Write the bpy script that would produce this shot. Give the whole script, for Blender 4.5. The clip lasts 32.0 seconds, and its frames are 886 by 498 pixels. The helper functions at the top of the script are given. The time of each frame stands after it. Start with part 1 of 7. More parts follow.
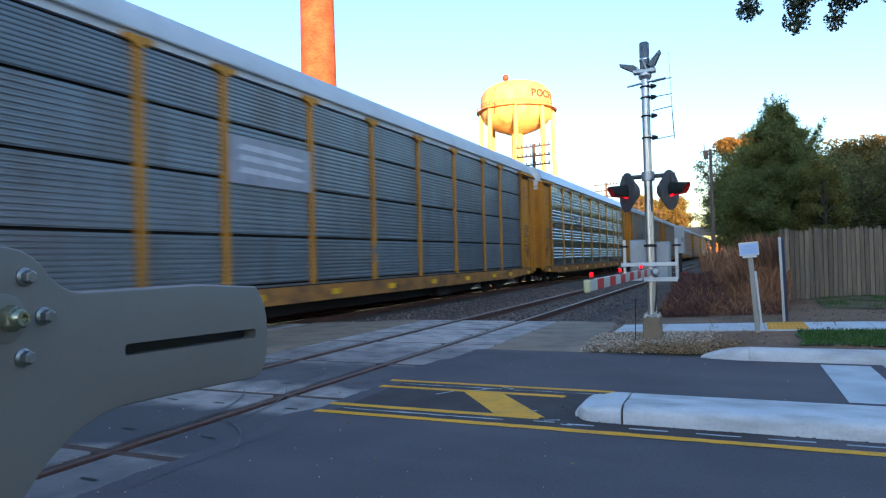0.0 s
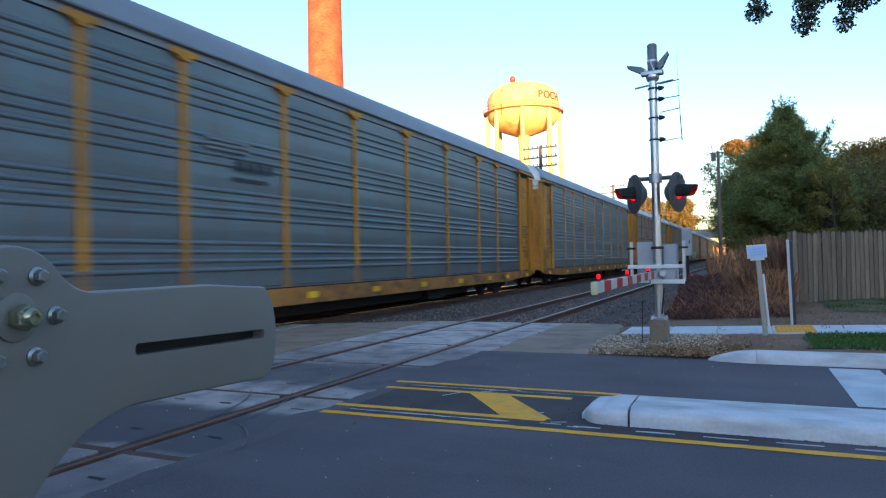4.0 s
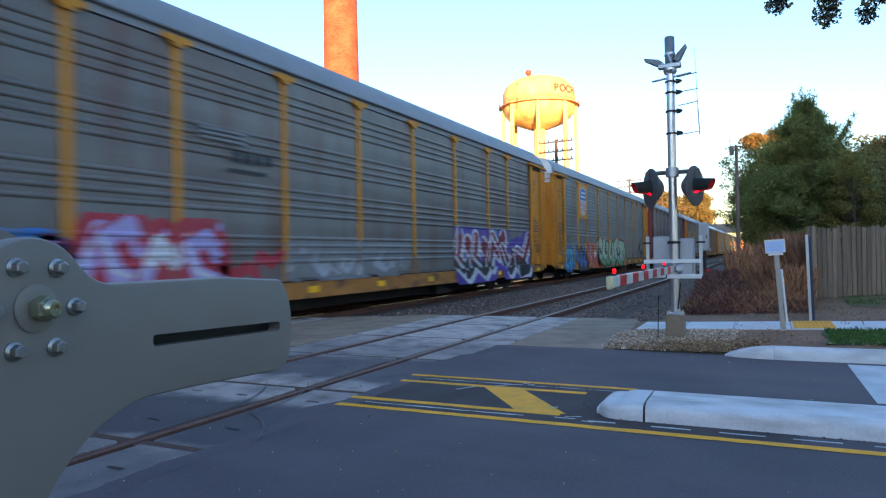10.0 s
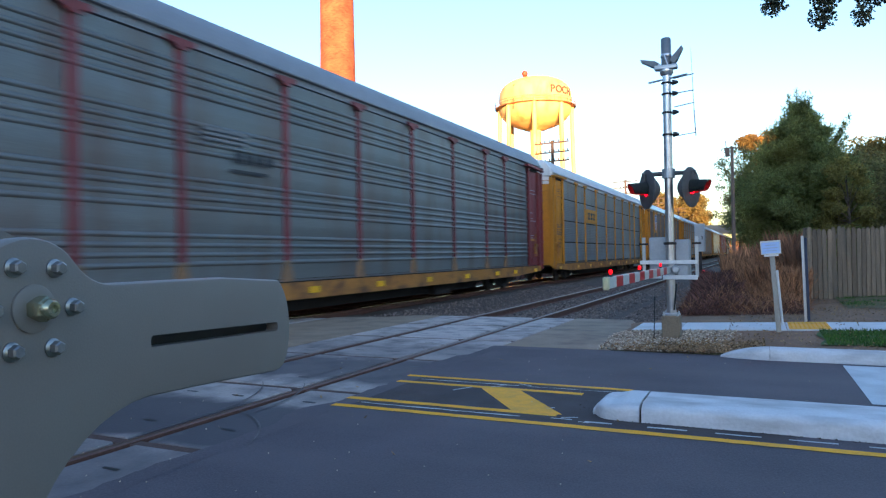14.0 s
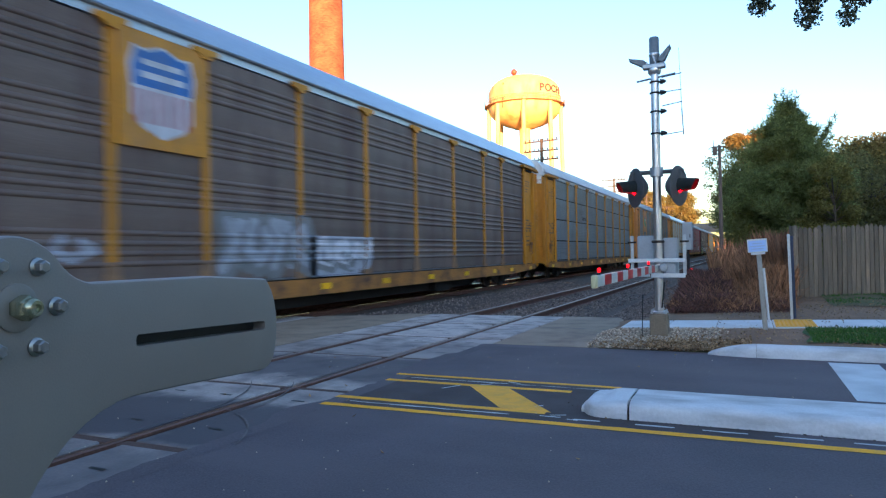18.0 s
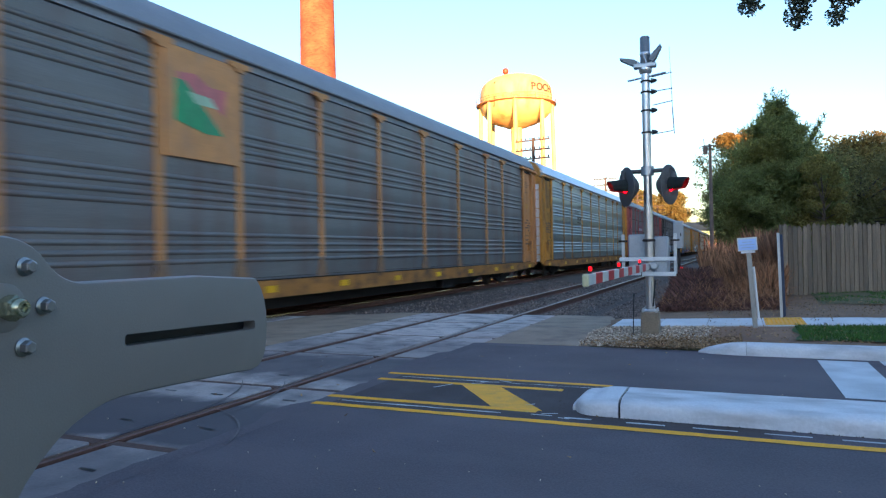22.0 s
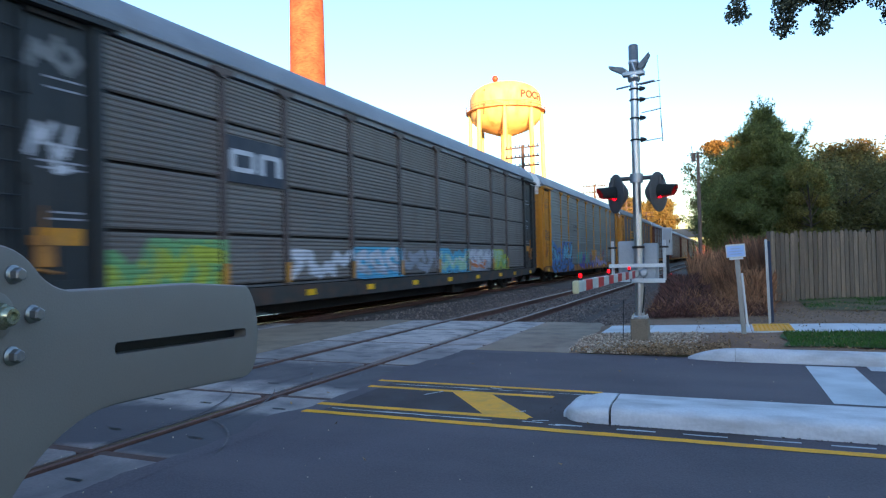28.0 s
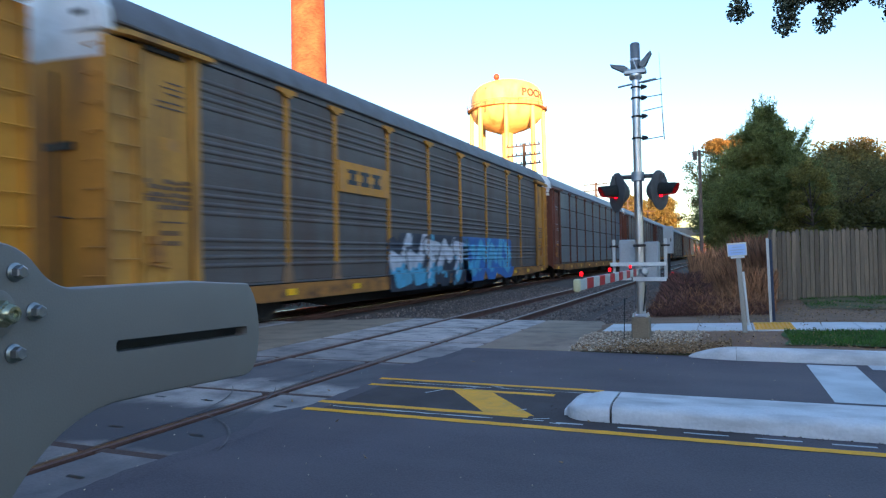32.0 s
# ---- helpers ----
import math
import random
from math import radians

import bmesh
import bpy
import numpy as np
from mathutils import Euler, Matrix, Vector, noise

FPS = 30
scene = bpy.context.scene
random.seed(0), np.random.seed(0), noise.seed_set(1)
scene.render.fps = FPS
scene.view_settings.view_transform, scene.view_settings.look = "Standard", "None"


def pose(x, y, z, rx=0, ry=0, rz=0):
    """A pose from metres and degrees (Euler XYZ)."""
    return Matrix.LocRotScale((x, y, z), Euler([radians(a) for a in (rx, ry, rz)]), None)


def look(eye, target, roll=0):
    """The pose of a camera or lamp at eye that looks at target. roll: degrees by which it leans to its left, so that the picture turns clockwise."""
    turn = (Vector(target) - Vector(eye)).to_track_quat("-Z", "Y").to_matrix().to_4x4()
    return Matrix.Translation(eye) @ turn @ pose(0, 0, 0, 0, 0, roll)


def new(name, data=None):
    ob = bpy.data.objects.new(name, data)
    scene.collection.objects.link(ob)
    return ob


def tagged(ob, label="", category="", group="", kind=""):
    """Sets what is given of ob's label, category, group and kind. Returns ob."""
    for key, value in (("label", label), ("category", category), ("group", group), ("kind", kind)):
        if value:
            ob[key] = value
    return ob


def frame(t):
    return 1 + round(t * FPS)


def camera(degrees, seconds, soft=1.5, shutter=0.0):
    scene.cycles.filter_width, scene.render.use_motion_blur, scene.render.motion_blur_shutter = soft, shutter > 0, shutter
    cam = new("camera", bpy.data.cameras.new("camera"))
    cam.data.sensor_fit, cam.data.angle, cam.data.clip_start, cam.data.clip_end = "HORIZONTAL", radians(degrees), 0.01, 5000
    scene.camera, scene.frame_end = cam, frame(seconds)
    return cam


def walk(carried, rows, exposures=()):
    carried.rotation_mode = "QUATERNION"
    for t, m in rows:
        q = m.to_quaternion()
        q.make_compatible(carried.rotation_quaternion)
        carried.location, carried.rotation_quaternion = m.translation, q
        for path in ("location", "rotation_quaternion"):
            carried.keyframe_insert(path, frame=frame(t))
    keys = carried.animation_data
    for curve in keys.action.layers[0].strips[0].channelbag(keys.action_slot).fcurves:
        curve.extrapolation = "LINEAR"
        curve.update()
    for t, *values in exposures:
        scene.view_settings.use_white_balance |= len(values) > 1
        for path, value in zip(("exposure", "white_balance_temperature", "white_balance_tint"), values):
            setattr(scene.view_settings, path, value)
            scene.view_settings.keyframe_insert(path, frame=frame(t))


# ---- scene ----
# ---- camera and its path ----
cam = camera(66.55, 32.0, soft=1.25, shutter=0.5)
PATH = [
    (0, pose(0.0078, 0.0034, 1.3897, 90.888, 1.519, 23.812)),
    (0.5, pose(0.0077, 0.0033, 1.3903, 90.889, 1.515, 23.760)),
    (1, pose(0.0074, 0.0032, 1.3901, 90.902, 1.512, 23.749)),
    (1.5, pose(0.0057, 0.0025, 1.3894, 90.920, 1.500, 23.764)),
    (2, pose(0.0033, 0.0014, 1.3889, 90.971, 1.462, 23.851)),
    (2.5, pose(0.0025, 0.0011, 1.3889, 91.038, 1.447, 24.017)),
    (3, pose(0.0027, 0.0012, 1.3893, 91.072, 1.392, 24.173)),
    (3.5, pose(0.0018, 0.0008, 1.3898, 91.045, 1.310, 24.281)),
    (5.5, pose(0.0022, 0.0010, 1.3893, 90.910, 1.254, 24.387)),
    (6, pose(0.0017, 0.0008, 1.3888, 90.874, 1.219, 24.459)),
    (6.5, pose(0.0025, 0.0011, 1.3890, 90.804, 1.201, 24.512)),
    (7, pose(0.0031, 0.0014, 1.3898, 90.711, 1.171, 24.598)),
    (7.5, pose(0.0041, 0.0019, 1.3895, 90.645, 1.201, 24.717)),
    (8, pose(0.0040, 0.0019, 1.3889, 90.598, 1.205, 24.860)),
    (8.5, pose(0.0030, 0.0014, 1.3886, 90.575, 1.179, 25.035)),
    (9, pose(0.0021, 0.0010, 1.3887, 90.577, 1.132, 25.243)),
    (9.5, pose(0.0023, 0.0011, 1.3887, 90.570, 1.078, 25.453)),
    (10, pose(0.0024, 0.0011, 1.3880, 90.534, 1.092, 25.594)),
    (10.5, pose(0.0023, 0.0011, 1.3876, 90.476, 1.104, 25.652)),
    (11, pose(0.0027, 0.0013, 1.3877, 90.395, 1.072, 25.659)),
    (11.5, pose(0.0018, 0.0009, 1.3886, 90.294, 0.978, 25.611)),
    (12, pose(0.0003, 0.0002, 1.3888, 90.262, 0.964, 25.535)),
    (12.5, pose(-0.0010, -0.0005, 1.3881, 90.307, 0.960, 25.479)),
    (13, pose(-0.0017, -0.0008, 1.3873, 90.399, 0.988, 25.431)),
    (13.5, pose(-0.0017, -0.0008, 1.3880, 90.487, 1.000, 25.370)),
    (14, pose(-0.0024, -0.0012, 1.3884, 90.582, 1.008, 25.270)),
    (14.5, pose(-0.0017, -0.0008, 1.3885, 90.668, 1.038, 25.148)),
    (16.5, pose(0.0010, 0.0005, 1.3885, 90.568, 1.060, 24.672)),
    (17, pose(0.0004, 0.0002, 1.3878, 90.524, 1.043, 24.553)),
    (17.5, pose(0.0006, 0.0003, 1.3875, 90.472, 1.058, 24.445)),
    (18, pose(0.0016, 0.0007, 1.3883, 90.426, 1.042, 24.372)),
    (18.5, pose(0.0013, 0.0006, 1.3881, 90.410, 1.056, 24.301)),
    (19, pose(0.0005, 0.0002, 1.3876, 90.402, 1.050, 24.233)),
    (19.5, pose(0.0011, 0.0005, 1.3882, 90.399, 1.063, 24.160)),
    (20, pose(0.0025, 0.0011, 1.3884, 90.390, 1.090, 24.086)),
    (20.5, pose(0.0037, 0.0016, 1.3888, 90.351, 1.110, 24.005)),
    (21, pose(0.0038, 0.0017, 1.3883, 90.343, 1.134, 23.913)),
    (21.5, pose(0.0042, 0.0018, 1.3888, 90.333, 1.115, 23.801)),
    (22, pose(0.0046, 0.0020, 1.3884, 90.323, 1.124, 23.686)),
    (22.5, pose(0.0042, 0.0018, 1.3879, 90.320, 1.170, 23.536)),
    (23, pose(0.0033, 0.0014, 1.3878, 90.342, 1.169, 23.413)),
    (23.5, pose(0.0026, 0.0011, 1.3873, 90.382, 1.196, 23.327)),
    (24, pose(0.0029, 0.0013, 1.3879, 90.427, 1.208, 23.257)),
    (24.5, pose(0.0019, 0.0008, 1.3882, 90.496, 1.185, 23.197)),
    (25, pose(0.0003, 0.0001, 1.3879, 90.580, 1.169, 23.191)),
    (25.5, pose(-0.0007, -0.0003, 1.3884, 90.669, 1.200, 23.196)),
    (27.5, pose(-0.0005, -0.0002, 1.3894, 90.930, 1.219, 22.856)),
    (28, pose(-0.0002, -0.0001, 1.3887, 90.899, 1.209, 22.829)),
    (28.5, pose(0.0009, 0.0004, 1.3883, 90.851, 1.225, 22.768)),
    (29, pose(0.0003, 0.0001, 1.3889, 90.791, 1.191, 22.720)),
    (29.5, pose(-0.0012, -0.0005, 1.3887, 90.792, 1.195, 22.714)),
    (30, pose(-0.0025, -0.0011, 1.3885, 90.835, 1.171, 22.724)),
    (30.5, pose(-0.0026, -0.0011, 1.3884, 90.864, 1.142, 22.719)),
    (31, pose(-0.0016, -0.0007, 1.3886, 90.836, 1.150, 22.748)),
    (31.5, pose(-0.0008, -0.0003, 1.3883, 90.797, 1.155, 22.836)),
    (32, pose(-0.0003, -0.0001, 1.3888, 90.744, 1.131, 22.922)),
]
walk(cam, PATH, exposures=[(0.0, 2.37, 5950, 18), (5.0, 2.4, 5950, 18), (10.0, 2.5, 5950, 18), (14.0, 2.52, 5950, 18), (32.0, 2.46, 5950, 18)])

# ---- sky and sun ----
SUN_AZ = radians(152)      # compass bearing of the sun, from +y towards +x
SUN_EL = radians(4.0)
world = bpy.data.worlds.new("sky")
scene.world = world
world.use_nodes = True
_n = world.node_tree.nodes
_bg = _n["Background"]
_sky = _n.new("ShaderNodeTexSky")
_sky.sky_type = "NISHITA"
_sky.sun_disc = False
_sky.sun_elevation = SUN_EL
_sky.sun_rotation = SUN_AZ
_sky.air_density, _sky.dust_density, _sky.ozone_density = 1.0, 0.45, 2.22
_bg.inputs["Strength"].default_value = 0.15
world.node_tree.links.new(_sky.outputs[0], _bg.inputs["Color"])

sun_data = bpy.data.lights.new("sun", "SUN")
sun_data.energy, sun_data.angle, sun_data.color = 4.0, radians(0.5), (1.0, 0.6, 0.26)
sun = new("sun", sun_data)
_from = Vector((math.sin(SUN_AZ) * math.cos(SUN_EL), math.cos(SUN_AZ) * math.cos(SUN_EL), math.sin(SUN_EL)))
sun.matrix_world = look(_from * 50, (0, 0, 0))

# ---- materials ----
MATS = {}


def mat(name, color, rough=0.7, metal=0.0, scale=6.0, vary=0.25, bump=0.15, fine=60.0, rand=0.0, dirt=None, dirt_amount=0.0, spec=0.5, stretch=(1, 1, 1), dirt_scale=1.3, dirt_stretch=None, island=0.0, thin=0.0, lanes=None):
    """Two scales of variation, optional stains of another colour, a fine bump and a shift from piece to piece."""
    if name in MATS:
        return MATS[name]
    m = bpy.data.materials.new(name)
    m.use_nodes = True
    nt = m.node_tree
    N, L = nt.nodes, nt.links
    bsdf = N["Principled BSDF"]
    bsdf.inputs["Roughness"].default_value = rough
    bsdf.inputs["Metallic"].default_value = metal
    bsdf.inputs["Specular IOR Level"].default_value = spec
    co = N.new("ShaderNodeTexCoord")
    mp = N.new("ShaderNodeMapping")
    mp.inputs["Scale"].default_value = stretch
    L.new(co.outputs["Object"], mp.inputs["Vector"])
    inf = N.new("ShaderNodeObjectInfo")
    off = N.new("ShaderNodeVectorMath")
    off.operation = "MULTIPLY_ADD"
    comb = N.new("ShaderNodeCombineXYZ")
    for k in range(3):
        L.new(inf.outputs["Random"], comb.inputs[k])
    off.inputs[1].default_value = (37.0, 53.0, 71.0)
    L.new(comb.outputs[0], off.inputs[0])
    L.new(mp.outputs[0], off.inputs[2])
    big = N.new("ShaderNodeTexNoise")
    big.inputs["Scale"].default_value = scale
    big.inputs["Detail"].default_value = 5
    small = N.new("ShaderNodeTexNoise")
    small.inputs["Scale"].default_value = fine
    small.inputs["Detail"].default_value = 3
    for t in (big, small):
        L.new(off.outputs[0], t.inputs["Vector"])
    add = N.new("ShaderNodeMath")
    add.operation = "ADD"
    L.new(big.outputs["Fac"], add.inputs[0])
    L.new(small.outputs["Fac"], add.inputs[1])
    mr = N.new("ShaderNodeMapRange")
    mr.inputs["From Min"].default_value, mr.inputs["From Max"].default_value = 0.6, 1.4
    mr.inputs["To Min"].default_value, mr.inputs["To Max"].default_value = 1 - vary, 1 + vary
    L.new(add.outputs[0], mr.inputs["Value"])
    val = mr.outputs[0]
    if rand:
        rr = N.new("ShaderNodeMapRange")
        rr.inputs["To Min"].default_value, rr.inputs["To Max"].default_value = 1 - rand, 1 + rand
        L.new(inf.outputs["Random"], rr.inputs["Value"])
        mul = N.new("ShaderNodeMath")
        mul.operation = "MULTIPLY"
        L.new(val, mul.inputs[0])
        L.new(rr.outputs[0], mul.inputs[1])
        val = mul.outputs[0]
    if island:
        ge = N.new("ShaderNodeNewGeometry")
        ir = N.new("ShaderNodeMapRange")
        ir.inputs["To Min"].default_value, ir.inputs["To Max"].default_value = 1 - island, 1 + island
        L.new(ge.outputs["Random Per Island"], ir.inputs["Value"])
        im = N.new("ShaderNodeMath")
        im.operation = "MULTIPLY"
        L.new(val, im.inputs[0])
        L.new(ir.outputs[0], im.inputs[1])
        val = im.outputs[0]
    sc = N.new("ShaderNodeVectorMath")
    sc.operation = "SCALE"
    sc.inputs[0].default_value = color
    L.new(val, sc.inputs["Scale"])
    out = sc.outputs[0]
    if dirt:
        dn = N.new("ShaderNodeTexNoise")
        dn.inputs["Scale"].default_value = dirt_scale
        dn.inputs["Detail"].default_value = 6
        if dirt_stretch:
            dm = N.new("ShaderNodeMapping")
            dm.inputs["Scale"].default_value = dirt_stretch
            L.new(co.outputs["Object"], dm.inputs["Vector"])
            do = N.new("ShaderNodeVectorMath")
            do.operation = "MULTIPLY_ADD"
            do.inputs[1].default_value = (29.0, 41.0, 67.0)
            L.new(comb.outputs[0], do.inputs[0])
            L.new(dm.outputs[0], do.inputs[2])
            L.new(do.outputs[0], dn.inputs["Vector"])
        else:
            L.new(off.outputs[0], dn.inputs["Vector"])
        dr = N.new("ShaderNodeMapRange")
        dr.inputs["From Min"].default_value, dr.inputs["From Max"].default_value = 0.45, 0.72
        dr.inputs["To Max"].default_value = dirt_amount
        L.new(dn.outputs["Fac"], dr.inputs["Value"])
        mx = N.new("ShaderNodeMix")
        mx.data_type = "RGBA"
        L.new(dr.outputs[0], mx.inputs["Factor"])
        L.new(out, mx.inputs["A"])
        mx.inputs["B"].default_value = (*dirt, 1)
        out = mx.outputs["Result"]
    if lanes:
        # rubber and oil worn into the bands where the wheels roll
        gp = N.new("ShaderNodeNewGeometry")
        sx = N.new("ShaderNodeSeparateXYZ")
        L.new(gp.outputs["Position"], sx.inputs[0])
        wn = N.new("ShaderNodeTexNoise")
        wn.inputs["Scale"].default_value = 1.7
        wn.inputs["Detail"].default_value = 4
        L.new(gp.outputs["Position"], wn.inputs["Vector"])
        wy = N.new("ShaderNodeMath")
        wy.operation = "MULTIPLY_ADD"
        wy.inputs[1].default_value = 1.1
        L.new(wn.outputs["Fac"], wy.inputs[0])
        L.new(sx.outputs["Y"], wy.inputs[2])
        ym = N.new("ShaderNodeMapRange")
        ym.inputs["From Min"].default_value, ym.inputs["From Max"].default_value = 2.0, 14.0
        L.new(wy.outputs[0], ym.inputs["Value"])
        ra = N.new("ShaderNodeValToRGB")
        el = ra.color_ramp.elements
        el[0].position, el[0].color = 0.0, (0.35, 0.35, 0.35, 1)
        el[1].position, el[1].color = 1.0, (0.0, 0.0, 0.0, 1)
        for y, v in lanes:
            e = el.new((y - 2.0) / 12.0)
            e.color = (v, v, v, 1)
        L.new(ym.outputs[0], ra.inputs[0])
        lm = N.new("ShaderNodeMix")
        lm.data_type = "RGBA"
        L.new(ra.outputs[0], lm.inputs["Factor"])
        L.new(out, lm.inputs["A"])
        lm.inputs["B"].default_value = (0.085, 0.074, 0.08, 1)
        out = lm.outputs["Result"]
    L.new(out, bsdf.inputs["Base Color"])
    if bump:
        bp = N.new("ShaderNodeBump")
        bp.inputs["Strength"].default_value = bump
        bp.inputs["Distance"].default_value = 0.01
        L.new(small.outputs["Fac"], bp.inputs["Height"])
        L.new(bp.outputs[0], bsdf.inputs["Normal"])
    if thin:
        tr = N.new("ShaderNodeBsdfTranslucent")
        L.new(out, tr.inputs["Color"])
        ms = N.new("ShaderNodeMixShader")
        ms.inputs[0].default_value = thin
        L.new(bsdf.outputs[0], ms.inputs[1])
        L.new(tr.outputs[0], ms.inputs[2])
        L.new(ms.outputs[0], N["Material Output"].inputs["Surface"])
    MATS[name] = m
    return m


def glow(name, color, strength):
    if name in MATS:
        return MATS[name]
    m = bpy.data.materials.new(name)
    m.use_nodes = True
    b = m.node_tree.nodes["Principled BSDF"]
    b.inputs["Base Color"].default_value = (*color, 1)
    b.inputs["Emission Color"].default_value = (*color, 1)
    b.inputs["Emission Strength"].default_value = strength
    MATS[name] = m
    return m


ASPHALT = mat("asphalt", (0.098, 0.079, 0.088), 0.85, 0, 0.9, 0.4, 0.3, 70, dirt=(0.134, 0.106, 0.11), dirt_amount=0.65, dirt_scale=1.0, dirt_stretch=(0.25, 1.1, 1))
ASPHALT_PATCH = mat("dark_brown_asphalt", (0.064, 0.047, 0.046), 0.88, 0, 1.4, 0.35, 0.4, 60, dirt=(0.1, 0.08, 0.08), dirt_amount=0.6, dirt_scale=2.2)
ASPHALT_OLD = mat("old_asphalt", (0.33, 0.24, 0.168), 0.9, 0, 0.9, 0.3, 0.5, 80, dirt=(0.14, 0.1, 0.075), dirt_amount=0.65, dirt_scale=2.0)
CONC_PANEL = mat("crossing_concrete", (0.53, 0.445, 0.4), 0.88, 0, 1.6, 0.25, 0.45, 35, rand=0.2, dirt=(0.17, 0.145, 0.14), dirt_amount=0.85, dirt_scale=2.6, dirt_stretch=(1.0, 1.1, 1), lanes=((2.9, 0.8), (3.8, 0.78), (4.25, 0.6), (4.5, 1.0), (5.55, 0.95), (5.85, 0.25), (6.75, 0.2), (7.1, 0.85), (8.3, 0.9), (8.7, 0.35), (9.5, 0.6), (10.1, 0.25), (10.9, 0.1)))
CONCRETE = mat("concrete", (0.66, 0.65, 0.65), 0.85, 0, 2.5, 0.15, 0.3, 60, dirt=(0.36, 0.34, 0.32), dirt_amount=0.4)
FOOTING = mat("stained_footing", (0.27, 0.205, 0.14), 0.9, 0, 4, 0.35, 0.4, 50, dirt=(0.1, 0.08, 0.06), dirt_amount=0.7, dirt_scale=4)
KERB = mat("kerb_concrete", (0.66, 0.655, 0.66), 0.85, 0, 3.0, 0.12, 0.4, 45, dirt=(0.34, 0.325, 0.315), dirt_amount=0.75, dirt_scale=3.0, dirt_stretch=(0.6, 1.5, 2.5))
WHITE_ROAD = mat("white_road_paint", (0.6, 0.62, 0.63), 0.7, 0, 3, 0.15, 0.2, 70, dirt=(0.2, 0.2, 0.21), dirt_amount=0.5)
YELLOW_ROAD = mat("yellow_road_paint", (0.98, 0.43, 0.002), 0.7, 0, 3, 0.2, 0.2, 70, dirt=(0.3, 0.16, 0.05), dirt_amount=0.4, dirt_scale=6)
SEAM = mat("rust_stained_filler", (0.095, 0.05, 0.038), 0.9, 0, 3, 0.4, 0.4, 40)
YELLOW_PAD = mat("tactile_yellow", (0.85, 0.37, 0.012), 0.7, 0, 3, 0.15, 0.2, 40)
RAIL_SIDE = mat("rusty_rail", (0.13, 0.06, 0.042), 0.8, 0.2, 4, 0.3, 0.3, 50)
RAIL_TOP = mat("worn_rail_head", (0.16, 0.088, 0.07), 0.34, 0.5, 4, 0.25, 0.1, 60)
RAIL_BRIGHT = mat("polished_rail_head", (0.6, 0.6, 0.6), 0.22, 1.0, 4, 0.1, 0.05, 60)
TIE = mat("creosoted_tie", (0.06, 0.045, 0.035), 0.9, 0, 5, 0.3, 0.4, 50, rand=0.3)
BALLAST = mat("ballast", (0.108, 0.078, 0.062), 0.95, 0, 9, 0.5, 0.8, 40)
STONE = mat("ballast_stone", (0.205, 0.155, 0.13), 0.9, 0, 18, 0.3, 0.3, 60, island=0.55)
PEBBLE = mat("pale_pebble", (0.5, 0.4, 0.3), 0.85, 0, 14, 0.3, 0.3, 60, island=0.5)
SOIL = mat("soil", (0.245, 0.138, 0.078), 0.95, 0, 1.5, 0.4, 0.6, 45, dirt=(0.15, 0.085, 0.052), dirt_amount=0.6)
FIELD = mat("field", (0.085, 0.08, 0.045), 0.95, 0, 0.2, 0.4, 0.5, 8, dirt=(0.05, 0.07, 0.03), dirt_amount=0.7, dirt_scale=0.07)
GRASS = mat("lawn_blade", (0.05, 0.125, 0.014), 0.8, 0, 3, 0.3, 0, 50, island=0.4)
THIN_TURF = mat("thin_turf", (0.13, 0.1, 0.045), 0.95, 0, 2, 0.4, 0.5, 60, dirt=(0.06, 0.1, 0.02), dirt_amount=0.7, dirt_scale=1.6)
TURF = mat("turf", (0.05, 0.1, 0.018), 0.95, 0, 3, 0.4, 0.5, 60)
LEAF_LITTER = mat("dead_leaf", (0.3, 0.18, 0.085), 0.85, 0, 9, 0.3, 0, 50, island=0.6)
UNDER_BRUSH = mat("dark_dead_stems", (0.145, 0.066, 0.052), 0.95, 0, 1.5, 0.4, 0, 20, island=0.7)
PALE_STEM = mat("bleached_stem", (0.46, 0.3, 0.17), 0.9, 0, 1.5, 0.3, 0, 25, island=0.4)
BRUSH_MAT = mat("dry_brush", (0.36, 0.168, 0.078), 0.9, 0, 0.9, 0.5, 0, 25, dirt=(0.17, 0.078, 0.052), dirt_amount=0.75, dirt_scale=0.7, island=0.65)
FENCE = mat("weathered_cedar", (0.22, 0.161, 0.11), 0.88, 0, 2.5, 0.4, 0.5, 40, rand=0.32, stretch=(8, 8, 0.7), dirt=(0.1, 0.085, 0.07), dirt_amount=0.5)
GALV = mat("galvanised_steel", (0.5, 0.52, 0.54), 0.42, 0.75, 3, 0.15, 0.08, 60)
ALU = mat("brushed_aluminium", (0.62, 0.63, 0.65), 0.3, 0.9, 5, 0.1, 0.05, 80)
GREY_BOX = mat("grey_paint_box", (0.4, 0.42, 0.44), 0.5, 0.2, 3, 0.12, 0.05, 40, dirt=(0.2, 0.2, 0.2), dirt_amount=0.3)
BRACKET = mat("grey_cast_paint", (0.187, 0.166, 0.148), 0.5, 0.0, 5, 0.07, 0.06, 260, dirt=(0.21, 0.2, 0.18), dirt_amount=0.35, dirt_scale=7)
ZINC = mat("zinc_plated", (0.34, 0.34, 0.34), 0.35, 0.9, 20, 0.2, 0.05, 90)
BRASSY = mat("yellow_zinc", (0.4, 0.4, 0.27), 0.25, 0.85, 20, 0.2, 0.05, 90)
BLACK = mat("black_paint", (0.014, 0.017, 0.018), 0.5, 0, 6, 0.2, 0.05, 50)
DARK = mat("dark_steel", (0.03, 0.027, 0.026), 0.8, 0.1, 4, 0.35, 0.2, 40, dirt=(0.07, 0.045, 0.03), dirt_amount=0.5)
